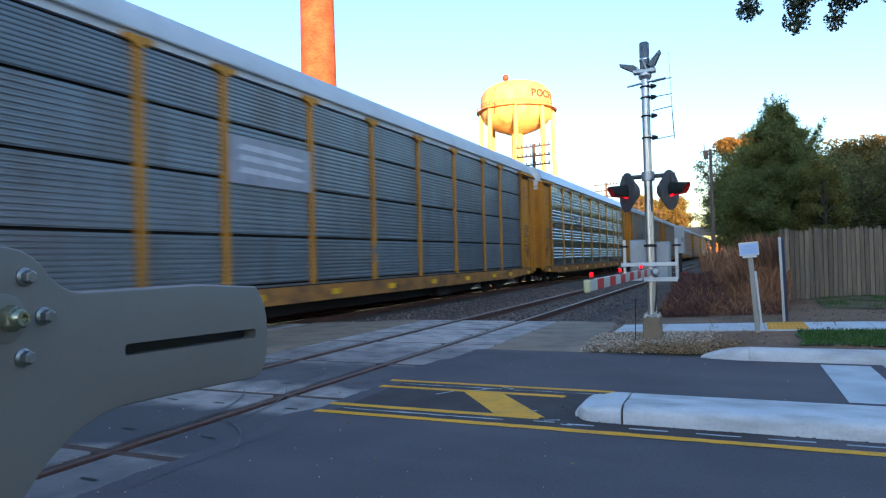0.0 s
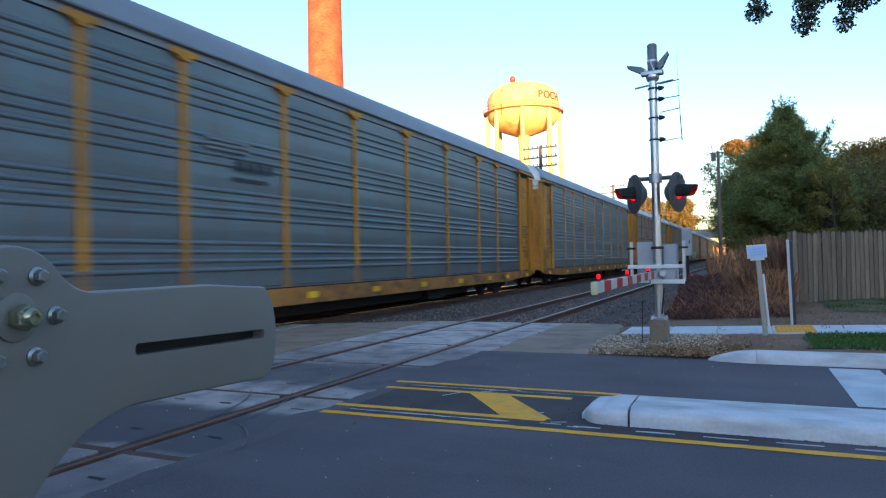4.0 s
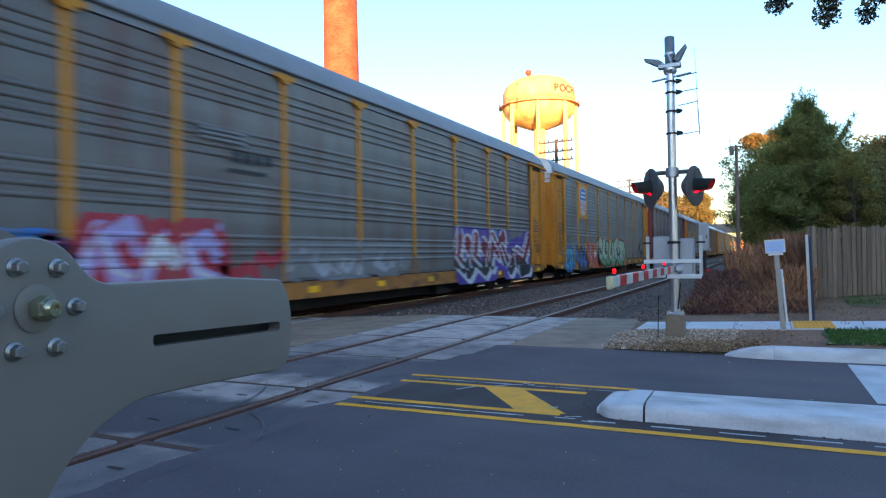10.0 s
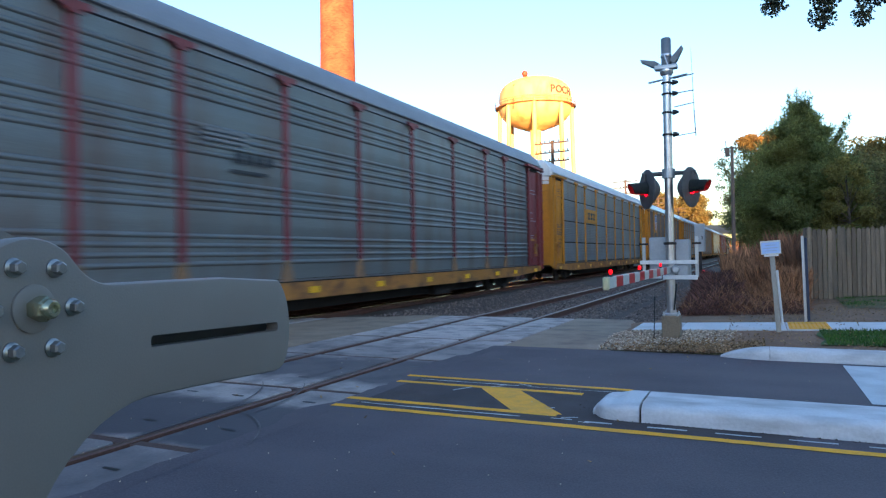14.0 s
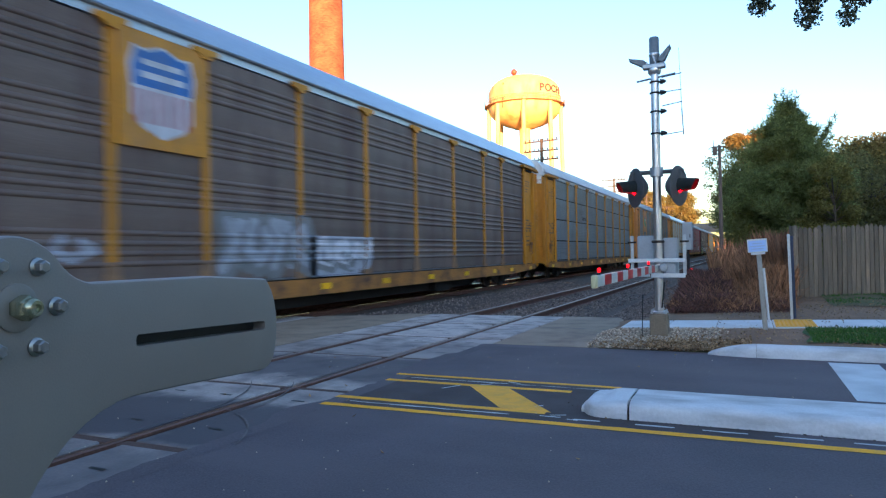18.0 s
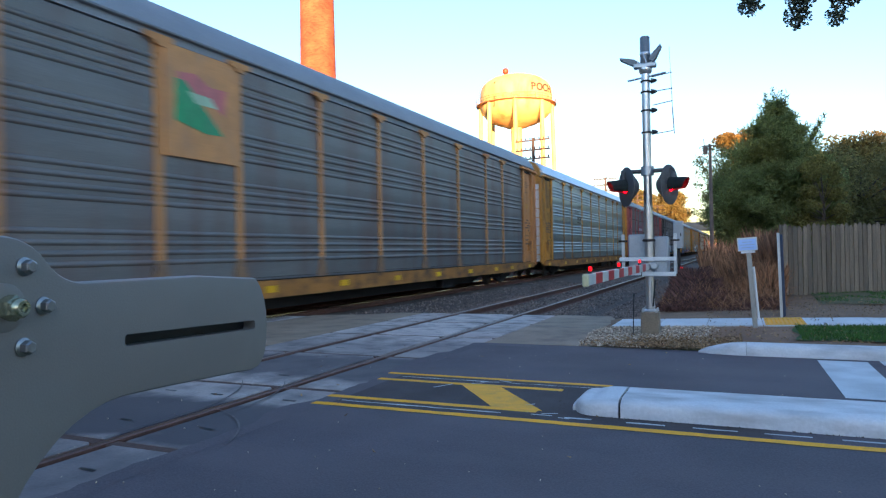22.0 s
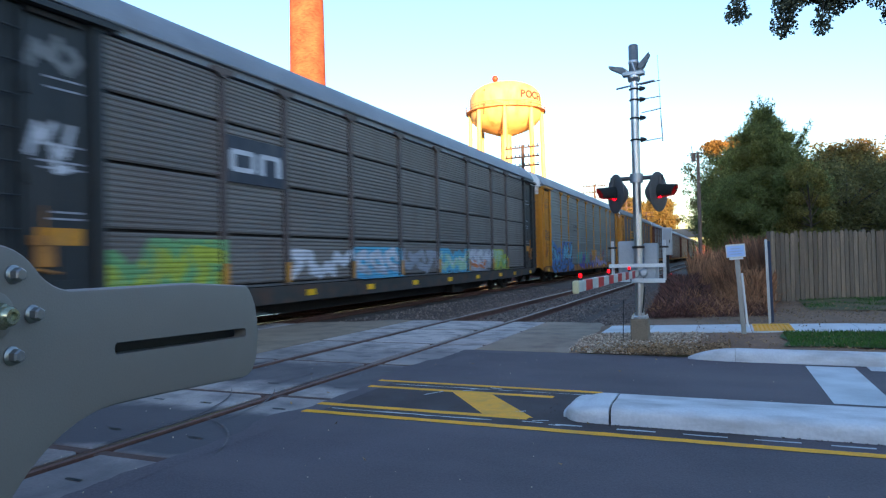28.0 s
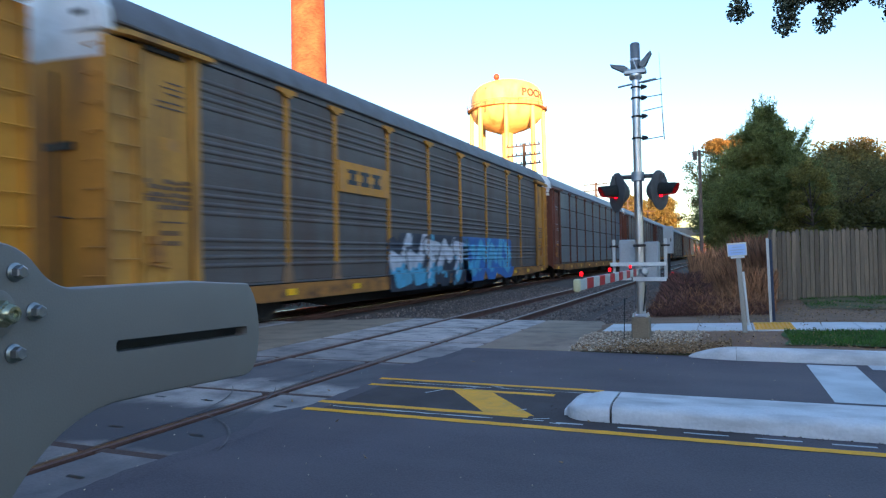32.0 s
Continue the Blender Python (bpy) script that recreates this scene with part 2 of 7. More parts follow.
RED_SIGN = mat("red_reflective", (0.5, 0.02, 0.02), 0.45, 0, 5, 0.12, 0, 60)
WHITE_SIGN = mat("white_reflective", (0.72, 0.72, 0.7), 0.45, 0, 5, 0.1, 0, 60)
ARM_WHITE = mat("dirty_white_reflective", (0.5, 0.52, 0.48), 0.5, 0, 5, 0.2, 0, 60, dirt=(0.3, 0.3, 0.28), dirt_amount=0.4, dirt_scale=5)
CREAM = mat("cream_plastic", (0.62, 0.56, 0.32), 0.5, 0, 5, 0.1, 0, 60)
RED_GLOW = glow("red_lamp", (0.9, 0.0, 0.001), 0.75)
RED_FLASH = glow("red_flasher_lens", (1.0, 0.0, 0.0), 8.0)
BLUE_SIGN = mat("pale_blue_sign", (0.42, 0.62, 0.95), 0.4, 0, 6, 0.06, 0, 50)
WOOD_POLE = mat("pole_wood", (0.09, 0.06, 0.045), 0.9, 0, 3, 0.3, 0.3, 30, stretch=(4, 4, 0.5))
WOOD_GREY = mat("grey_post", (0.38, 0.36, 0.31), 0.8, 0, 3, 0.25, 0.3, 30, stretch=(4, 4, 0.6))
SIGN_INK = mat("faded_sign_ink", (0.4, 0.52, 0.7), 0.5, 0, 6, 0.1, 0, 50)
BLUE_POST = mat("blue_black_post", (0.035, 0.05, 0.09), 0.6, 0.2, 3, 0.2, 0.1, 30)
TANK = mat("yellow_tank_paint", (0.8, 0.5, 0.17), 0.6, 0, 0.35, 0.14, 0.05, 6, dirt=(0.58, 0.22, 0.05), dirt_amount=0.8, dirt_scale=0.55, dirt_stretch=(1, 1, 0.5))
TANK_RAIL = mat("tank_rail", (0.42, 0.17, 0.06), 0.6, 0, 1, 0.2, 0, 10)
TANK_RED = mat("tank_red", (0.5, 0.06, 0.02), 0.6, 0, 1, 0.15, 0, 10)
BRIDGE = mat("bridge_concrete", (0.26, 0.235, 0.215), 0.9, 0, 0.4, 0.2, 0.2, 6)
BUILDING = mat("brick_building", (0.28, 0.13, 0.09), 0.9, 0, 0.6, 0.25, 0.3, 12)
BARK = mat("bark", (0.08, 0.06, 0.045), 0.95, 0, 4, 0.35, 0.6, 30, stretch=(1, 1, 0.3))
LEAF_DARK = mat("oak_leaf", (0.075, 0.08, 0.045), 0.7, 0, 8, 0.3, 0, 40, island=0.4)
PINE = mat("pine_needles", (0.2, 0.235, 0.076), 0.8, 0, 0.6, 0.5, 0, 5, dirt=(0.22, 0.19, 0.045), dirt_amount=0.75, dirt_scale=0.45, island=0.4, thin=0.45)
LEAF_GREEN = mat("dull_green_leaf", (0.19, 0.175, 0.06), 0.8, 0, 0.6, 0.4, 0, 5, dirt=(0.15, 0.1, 0.03), dirt_amount=0.6, dirt_scale=0.3, island=0.4, thin=0.45)
LEAF_OLIVE = mat("yellowing_leaf", (0.24, 0.205, 0.052), 0.8, 0, 0.6, 0.4, 0, 5, dirt=(0.16, 0.16, 0.045), dirt_amount=0.7, dirt_scale=0.6, island=0.4, thin=0.45)
LEAF_MIX = mat("turning_leaf", (0.2, 0.165, 0.05), 0.8, 0, 0.6, 0.4, 0, 5, dirt=(0.3, 0.15, 0.035), dirt_amount=0.6, dirt_scale=0.3, island=0.4, thin=0.45)
LEAF_AUTUMN = mat("autumn_leaf", (0.36, 0.19, 0.05), 0.8, 0, 0.5, 0.5, 0, 4, dirt=(0.12, 0.12, 0.035), dirt_amount=0.8, dirt_scale=0.25, island=0.4, thin=0.45)
HOOD = mat("matt_black_hood", (0.026, 0.03, 0.028), 0.8, 0, 6, 0.3, 0, 50, spec=0.2)
FLASHER_GREY = mat("weathered_black_disc", (0.09, 0.088, 0.088), 0.6, 0, 6, 0.3, 0.05, 50)
HEAD_GREY = mat("dull_grey_casting", (0.17, 0.19, 0.21), 0.5, 0.3, 6, 0.2, 0.05, 50)
POLE_PALE = mat("weathered_pole", (0.17, 0.12, 0.095), 0.9, 0, 3, 0.3, 0.3, 30, stretch=(4, 4, 0.5))


def brick_mat(name, c1, c2, mortar, w, h):
    m = bpy.data.materials.new(name)
    m.use_nodes = True
    N, L = m.node_tree.nodes, m.node_tree.links
    bsdf = N["Principled BSDF"]
    bsdf.inputs["Roughness"].default_value = 0.9
    uv = N.new("ShaderNodeUVMap")
    br = N.new("ShaderNodeTexBrick")
    br.inputs["Color1"].default_value, br.inputs["Color2"].default_value, br.inputs["Mortar"].default_value = (*c1, 1), (*c2, 1), (*mortar, 1)
    br.inputs["Scale"].default_value, br.inputs["Brick Width"].default_value, br.inputs["Row Height"].default_value = 1.0, w, h
    br.inputs["Mortar Size"].default_value = 0.012
    L.new(uv.outputs[0], br.inputs["Vector"])
    no = N.new("ShaderNodeTexNoise")
    no.inputs["Scale"].default_value = 0.7
    no.inputs["Detail"].default_value = 5
    L.new(uv.outputs[0], no.inputs["Vector"])
    mr = N.new("ShaderNodeMapRange")
    mr.inputs["From Min"].default_value, mr.inputs["From Max"].default_value = 0.3, 0.7
    mr.inputs["To Min"].default_value, mr.inputs["To Max"].default_value = 0.55, 1.3
    L.new(no.outputs["Fac"], mr.inputs["Value"])
    sc = N.new("ShaderNodeVectorMath")
    sc.operation = "SCALE"
    L.new(br.outputs["Color"], sc.inputs[0])
    L.new(mr.outputs[0], sc.inputs["Scale"])
    L.new(sc.outputs[0], bsdf.inputs["Base Color"])
    bp = N.new("ShaderNodeBump")
    bp.inputs["Strength"].default_value = 0.6
    L.new(br.outputs["Fac"], bp.inputs["Height"])
    bp.invert = True
    L.new(bp.outputs[0], bsdf.inputs["Normal"])
    return m


CHIMNEY_BRICK = brick_mat("chimney_brick", (0.44, 0.1, 0.036), (0.27, 0.055, 0.02), (0.3, 0.09, 0.04), 0.33, 0.12)

# ---- mesh tools ----


def finish(me, smooth=True):
    if smooth:
        for p in me.polygons:
            p.use_smooth = True
        me.set_sharp_from_angle(angle=radians(38))
    return me


def mesh(name, bm, *mats, smooth=True):
    me = bpy.data.meshes.new(name)
    bmesh.ops.recalc_face_normals(bm, faces=bm.faces[:])
    bm.to_mesh(me)
    bm.free()
    for m in mats:
        me.materials.append(m)
    return finish(me, smooth)


def put(name, me, parent=None, m=None, label=""):
    ob = new(name, me)
    if parent is not None:
        ob.parent = parent
    if m is not None:
        ob.matrix_basis = m
    if label:
        ob["label"] = label
    return ob


def part(name, bm, material, parent, label="", m=None, smooth=True):
    mats = material if isinstance(material, (list, tuple)) else (material,)
    return put(name, mesh(name, bm, *mats, smooth=smooth), parent, m, label)


def thing(name, m, label, category, group="", kind=""):
    ob = new(name)
    ob.empty_display_size = 0.3
    ob.matrix_basis = m
    return tagged(ob, label, category, group, kind)


def box(x0, y0, z0, x1, y1, z1, bm=None, bevel=0.0, mi=0):
    own = bm is None or bevel > 0
    b = bmesh.new() if own else bm
    vs = [b.verts.new((x, y, z)) for z in (z0, z1) for y in (y0, y1) for x in (x0, x1)]
    fs = [b.faces.new([vs[i] for i in q]) for q in ((0, 2, 3, 1), (4, 5, 7, 6), (0, 1, 5, 4), (2, 6, 7, 3), (0, 4, 6, 2), (1, 3, 7, 5))]
    for f in fs:
        f.material_index = mi
    if bevel:
        bmesh.ops.bevel(b, geom=b.edges[:], offset=bevel, segments=1, affect="EDGES")
        if bm is not None:
            me = bpy.data.meshes.new("tmp")
            b.to_mesh(me)
            b.free()
            bm.from_mesh(me)
            bpy.data.meshes.remove(me)
            return bm
    return b


def tube(a, b, r0, r1=None, n=10, bm=None, caps=True, mi=0):
    """A round bar from a to b."""
    bm = bmesh.new() if bm is None else bm
    a, b = Vector(a), Vector(b)
    r1 = r0 if r1 is None else r1
    q = (b - a).to_track_quat("Z", "Y")
    rings = []
    for p, r in ((a, r0), (b, r1)):
        rings.append([bm.verts.new(p + q @ Vector((r * math.cos(2 * math.pi * i / n), r * math.sin(2 * math.pi * i / n), 0))) for i in range(n)])
    for i in range(n):
        f = bm.faces.new((rings[0][i], rings[0][(i + 1) % n], rings[1][(i + 1) % n], rings[1][i]))
        f.material_index = mi
    if caps:
        bm.faces.new(rings[0][::-1]).material_index = mi
        bm.faces.new(rings[1]).material_index = mi
    return bm


def lathe(profile, n=24, bm=None, axis="z", at=(0, 0, 0), mi=0):
    """Turn (radius, height) pairs about an axis."""
    bm = bmesh.new() if bm is None else bm
    rings = []
    for r, h in profile:
        ring = []
        for i in range(n):
            c, s = r * math.cos(2 * math.pi * i / n), r * math.sin(2 * math.pi * i / n)
            v = (c, s, h) if axis == "z" else ((h, c, s) if axis == "x" else (s, h, c))
            ring.append(bm.verts.new(Vector(v) + Vector(at)))
        rings.append(ring)
    for a, b in zip(rings, rings[1:]):
        for i in range(n):
            bm.faces.new((a[i], a[(i + 1) % n], b[(i + 1) % n], b[i])).material_index = mi
    bm.faces.new(rings[0][::-1]).material_index = mi
    bm.faces.new(rings[-1]).material_index = mi
    return bm


def prism(outline, h0, h1, bm=None, plane="xy", mi=0):
    """Extrude a flat outline of (u, v) between two heights."""
    bm = bmesh.new() if bm is None else bm
    def at(u, v, h):
        return (u, v, h) if plane == "xy" else ((u, h, v) if plane == "xz" else (h, u, v))
    lo = [bm.verts.new(at(u, v, h0)) for u, v in outline]
    hi = [bm.verts.new(at(u, v, h1)) for u, v in outline]
    n = len(outline)
    bm.faces.new(lo[::-1]).material_index = mi
    bm.faces.new(hi).material_index = mi
    for i in range(n):
        bm.faces.new((lo[i], lo[(i + 1) % n], hi[(i + 1) % n], hi[i])).material_index = mi
    return bm


def raw(name, verts, faces, *mats, smooth=False):
    me = bpy.data.meshes.new(name)
    me.from_pydata(verts, [], faces)
    for m in mats:
        me.materials.append(m)
    return finish(me, True) if smooth else me

# ---- large structure: ground, road, tracks ----
RAIL = {"near": (-4.44, -5.94), "far": (-9.90, -11.40)}
SEAMS = [14.3, 12.45, 10.3, 8.1, 5.9, 3.7, 1.5, -0.7, -2.9]


def walk_z(x):
    """Height of the sidewalk, which climbs gently away from the track."""
    return min(0.21, max(0.1, 0.1 + (x + 2.0) * 0.03))


def ground_z(x, y):
    if y < 2.345:
        z = -0.006 if x > -3.5 else -0.42
    elif y < 9.55:
        z = -0.14
    else:
        near = 0.13 * min(1.0, max(0.0, (x + 0.5) / 0.6)) - (0.1 if y < 9.75 and x < 0.1 else 0.0)
        z = near + (walk_z(x) - 0.035 - near) * min(1.0, max(0.0, (y - 9.7) / 1.8)) + min(1.0, max(0.0, (y - 12.7) / 4.5)) * 0.1
        z += (-0.3 - z) * min(1.0, max(0.0, (-2.1 - x) / 1.0))
    if y > 13.6 and x > -14.0:
        z += (-0.55 - z) * min(1.0, max(0.0, (-1.7 - x) / 0.8))
    if x < -13.5:
        z = -0.3
    return z


def build_ground():
    xs = [-2600, -900, -300, -120, -60, -30, -20, -14.5] + [-13.4 + 0.6 * i for i in range(16)] + [-3.75, -3.63] + [-3.2 + 0.6 * i for i in range(31)] + [18, 24, 40, 80, 200, 700, 2600]
    ys = [-2600, -900, -300, -100, -50, -20, -8, -3, 0, 2.19, 2.34, 5, 9.5, 9.6, 9.74, 9.76] + [10 + 0.6 * i for i in range(30)] + [30, 36, 45, 60, 90, 150, 300, 800, 2600]
    vs = [(x, y, ground_z(x, y) - (0.06 if 9.9 < y < 18 and -2.1 < x < 14 else 0) + (0.02 * noise.noise((x, y, 0)) if 9.6 < y < 40 and abs(x) < 20 else 0)) for y in ys for x in xs]
    n = len(xs)
    fs = [(j * n + i, j * n + i + 1, (j + 1) * n + i + 1, (j + 1) * n + i) for j in range(len(ys) - 1) for i in range(n - 1)]
    g = new("ground", raw("ground", vs, fs, FIELD, smooth=True))
    tagged(g, "brown and green rough ground reaching to the horizon", "ground", kind="structure")
    # bare soil between kerb, sidewalk and fence, following the rise
    for name, x0, x1, y0, y1, m, lab, lift in (("ground_soil", -2.2, 14, 9.6, 17.6, SOIL, "bare brown soil with leaf litter behind the kerb", 0.012),
                                               ("ground_turf", 0.72, 14, 9.95, 11.5, TURF, "green mown lawn strip between kerb and sidewalk", 0.03),
                                               ("ground_turf_back", 1.45, 14, 15.0, 18.5, THIN_TURF, "thin green lawn in front of the fence", 0.03)):
        nx, ny = 28, 14
        vs = []
        for j in range(ny + 1):
            for i in range(nx + 1):
                u, v = i / nx, j / ny
                x, y = x0 + (x1 - x0) * u ** 1.5, y0 + (y1 - y0) * v
                edge = 0.12 * noise.noise((x * 2, y * 2, 3)) if i == 0 or j in (0, ny) else 0
                vs.append((x + edge, y + edge * 0.4, ground_z(x, y) + lift + 0.018 * noise.noise((x * 3, y * 3, 1))))
        fs = [(j * (nx + 1) + i, j * (nx + 1) + i + 1, (j + 1) * (nx + 1) + i + 1, (j + 1) * (nx + 1) + i) for j in range(ny) for i in range(nx)]
        tagged(new(name, raw(name, vs, fs, m, smooth=True)), lab, "ground", kind="structure")


build_ground()

road = thing("road", pose(0, 0, 0), "dark blue-grey asphalt road crossing the tracks", "road", kind="structure")
part("asphalt_slab", box(-3.62, 2.35, -0.3, 70, 9.47, 0.0), ASPHALT, road, smooth=False)
part("asphalt_slab", box(-80, 2.35, -0.3, -12.28, 9.47, 0.0), ASPHALT, road, smooth=False)
part("asphalt_strip", box(-3.62, 9.47, -0.3, -0.3, 9.74, -0.003), ASPHALT, road, smooth=False)

apron = thing("pavement_apron", pose(0, 0, 0), "pale weathered concrete apron beside the crossing panels", "pavement", kind="structure")
part("slab", prism([(-3.6, 9.74), (-1.98, 9.74), (-2.02, 10.6), (-2.25, 13.6), (-2.45, 14.25), (-3.6, 14.3)], -0.3, 0.0), ASPHALT_OLD, apron, smooth=False)
part("slab", prism([(-9.08, -2.9), (-6.78, -2.9), (-6.78, 14.2), (-7.3, 14.25), (-7.9, 13.6), (-9.08, 13.2)], -0.3, -0.002), ASPHALT_OLD, apron, smooth=False)
part("slab", box(-80, 9.47, -0.3, -12.3, 12.5, -0.01), ASPHALT_OLD, apron, smooth=False)
# hairline cracks sealed with dark tar
for i, (xa, ya, xb, yb) in enumerate(((-7.0, 10.4, -8.9, 10.2), (-7.2, 12.3, -8.9, 12.6), (-2.2, 12.0, -3.5, 12.2), (-7.9, 8.0, -9.0, 8.2))):
    pts = [(xa + (xb - xa) * k / 9, ya + (yb - ya) * k / 9 + random.uniform(-0.05, 0.05)) for k in range(10)]
    vs = [(x, y + s * random.uniform(0.006, 0.014), 0.004) for x, y in pts for s in (-1, 1)]
    put("crack", raw("crack", vs, [(2 * k, 2 * k + 2, 2 * k + 3, 2 * k + 1) for k in range(9)], BLACK), apron)


def build_crossing(which, seams):
    a, b = RAIL[which]
    t = thing("crossing_" + which + "_track", pose(0, 0, 0), "grey precast concrete crossing panels with dark flangeways" + (" on the empty track" if which == "near" else " on the track that the train uses"), "level crossing", kind="structure")
    part("bed", box(b - 0.9, seams[-1], -0.4, a + 0.86, seams[0], -0.06), SEAM, t, smooth=False)
    for y in seams:
        part("seam_filler", box(b - 0.85, y - 0.06, -0.07, a + 0.82, y + 0.06, -0.012, bevel=0.01), SEAM, t, smooth=False)
    cache = {}
    for y1, y0 in zip(seams, seams[1:]):
        for x0, x1 in ((a + 0.1, a + 0.8), (b + 0.13, a - 0.13), (b - 0.83, b - 0.1)):
            key = (round(x1 - x0, 3), round(y1 - y0, 3))
            if key not in cache:
                w, l = x1 - x0, y1 - y0
                bm = box(0.004, 0.05, -0.2, w - 0.004, l - 0.05, 0.0, bevel=0.014)
                # dark lag-bolt recesses
                for fy in (0.25, 0.75):
                    for fx in ((0.25, 0.75) if w > 1 else (0.5,)):
                        cx, cy = fx * w, fy * l
                        q = [bm.verts.new((cx + dx, cy + dy, 0.003)) for dx, dy in ((-0.07, -0.012), (0.085, -0.026), (0.075, 0.02), (-0.085, 0.024))]
                        bm.faces.new(q).material_index = 1
                cache[key] = mesh("concrete_panel", bm, CONC_PANEL, BLACK, smooth=False)
            put("concrete_panel", cache[key], t, pose(x0, y0, random.uniform(-0.006, 0.0)))
    return t


build_crossing("near", SEAMS)
build_crossing("far", [13.0, 10.6, 8.2, 5.8, 3.4, 1.0])
# asphalt smeared over the panels' edge, and curved scuffs of tyres
n = 70
vs = []
for i in range(n + 1):
    y = 2.4 + 7.3 * i / n
    w = 0.1 + 0.26 * max(0.0, noise.noise((y * 1.1, 4.0, 0))) + 0.05 * noise.noise((y * 7, 1.0, 0)) + (0.12 if 6.9 < y < 8.6 else 0)
    vs += [(-3.56, y, 0.002), (-3.64 - w, y + random.uniform(-0.02, 0.02), 0.002)]
put("asphalt_smear", raw("asphalt_smear", vs, [(2 * i, 2 * i + 2, 2 * i + 3, 2 * i + 1) for i in range(n)], ASPHALT), road)
SCUFF = mat("tyre_scuff", (0.13, 0.112, 0.108), 0.8, 0, 5, 0.4, 0, 40)
for cx, cy, rr, a0, a1 in ((-6.6, 4.6, 2.05, 5, 44), (-6.2, 4.9, 2.0, -8, 38), (-5.4, 8.6, 2.4, 200, 236), (-4.9, 3.4, 1.5, 20, 70), (-6.0, 6.9, 1.2, -30, 30)):
    vs = []
    for i in range(25):
        a, f = radians(a0 + (a1 - a0) * i / 24), i / 24
        w = 0.009 * math.sin(math.pi * min(0.97, max(0.03, f))) ** 0.5
        vs += [(cx + (rr + q) * math.cos(a), cy + (rr + q) * math.sin(a), 0.0062) for q in (-w, w)]
    put("tyre_scuff", raw("tyre_scuff", vs, [(2 * i, 2 * i + 1, 2 * i + 3, 2 * i + 2) for i in range(24)], SCUFF), apron)
RAIL_OUT = [(-0.075, -0.17), (0.075, -0.17), (0.075, -0.155), (0.012, -0.13), (0.012, -0.045), (0.037, -0.03), (0.037, -0.004), (0.028, 0.006), (-0.028, 0.006), (-0.037, -0.004), (-0.037, -0.03), (-0.012, -0.045), (-0.012, -0.13), (-0.075, -0.155)]
rail_me = {}
for key, top in (("near", RAIL_TOP), ("far", RAIL_BRIGHT)):
    bm = prism(RAIL_OUT, -600, 600, plane="xz")
    for f in bm.faces:
        if f.normal.z == 0 and f.calc_center_median().z > -0.002 and len(f.verts) == 4:
            f.material_index = 1
    rail_me[key] = mesh("rail", bm, RAIL_SIDE, top, smooth=False)
tie_me = mesh("tie", box(-1.3, -0.11, -0.33, 1.3, 0.11, -0.155, bevel=0.012), TIE, smooth=False)
plate_me = mesh("tie_plate", box(-0.17, -0.09, -0.165, 0.17, 0.09, -0.148), RAIL_SIDE, smooth=False)
for key in ("near", "far"):
    a, b = RAIL[key]
    tr = thing("track_" + key, pose(0, 0, 0), ("rusty rails on dark ties of the empty track" if key == "near" else "polished rails on dark ties under the train"), "railway track", kind="structure")
    for x in (a, b):
        put("rail", rail_me[key], tr, pose(x, 0, 0))
    y = (14.6 if key == "near" else 13.3)
    k = 0
    while y < (75 if key == "near" else 60):
        put("tie", tie_me, tr, pose((a + b) / 2 + random.uniform(-0.03, 0.03), y, 0, 0, 0, random.uniform(-0.6, 0.6)))
        if y < 30 and key == "near":
            for x in (a, b):
                put("tie_plate", plate_me, tr, pose(x, y, 0))
        y += 0.53
    bm = bmesh.new()
    back = -3.4 if key == "near" else 0.4
    while back > -60:
        box((a + b) / 2 - 1.3, back - 0.11, -0.33, (a + b) / 2 + 1.3, back + 0.11, -0.155, bm)
        back -= 0.53
    while y < 330:
        box((a + b) / 2 - 1.3, y - 0.11, -0.33, (a + b) / 2 + 1.3, y + 0.11, -0.155, bm)
        y += 0.53
    tagged(part("distant_ties", bm, TIE, tr, smooth=False), kind="stuff")


def ballast_z(x, y):
    d = min(abs(x + 5.19), abs(x + 10.65))
    z = -0.155 if d < 1.4 else -0.155 - min(0.2, (d - 1.4) * 0.2)
    if x > -3.4:
        z = -0.34 + (x + 3.4) * 0.24
    if 0 < y < 14.5:
        z = min(z, -0.3)
    return z


def build_ballast(name, ys):
    xs = [-14.2 + 0.28 * i for i in range(45)]
    vs = [(x, y, (ballast_z(x, y) + 0.03 * noise.noise((x * 6, y * 6, 5)) + 0.03 * noise.noise((x * 1.3, y * 1.3, 2))) if 0 < i < 44 else -0.4) for y in ys for i, x in enumerate(xs)]
    n = len(xs)
    fs = [(j * n + i, j * n + i + 1, (j + 1) * n + i + 1, (j + 1) * n + i) for j in range(len(ys) - 1) for i in range(n - 1)]
    tagged(new(name, raw(name, vs, fs, BALLAST)), "grey crushed-stone ballast bed under both tracks", "ballast", kind="structure")


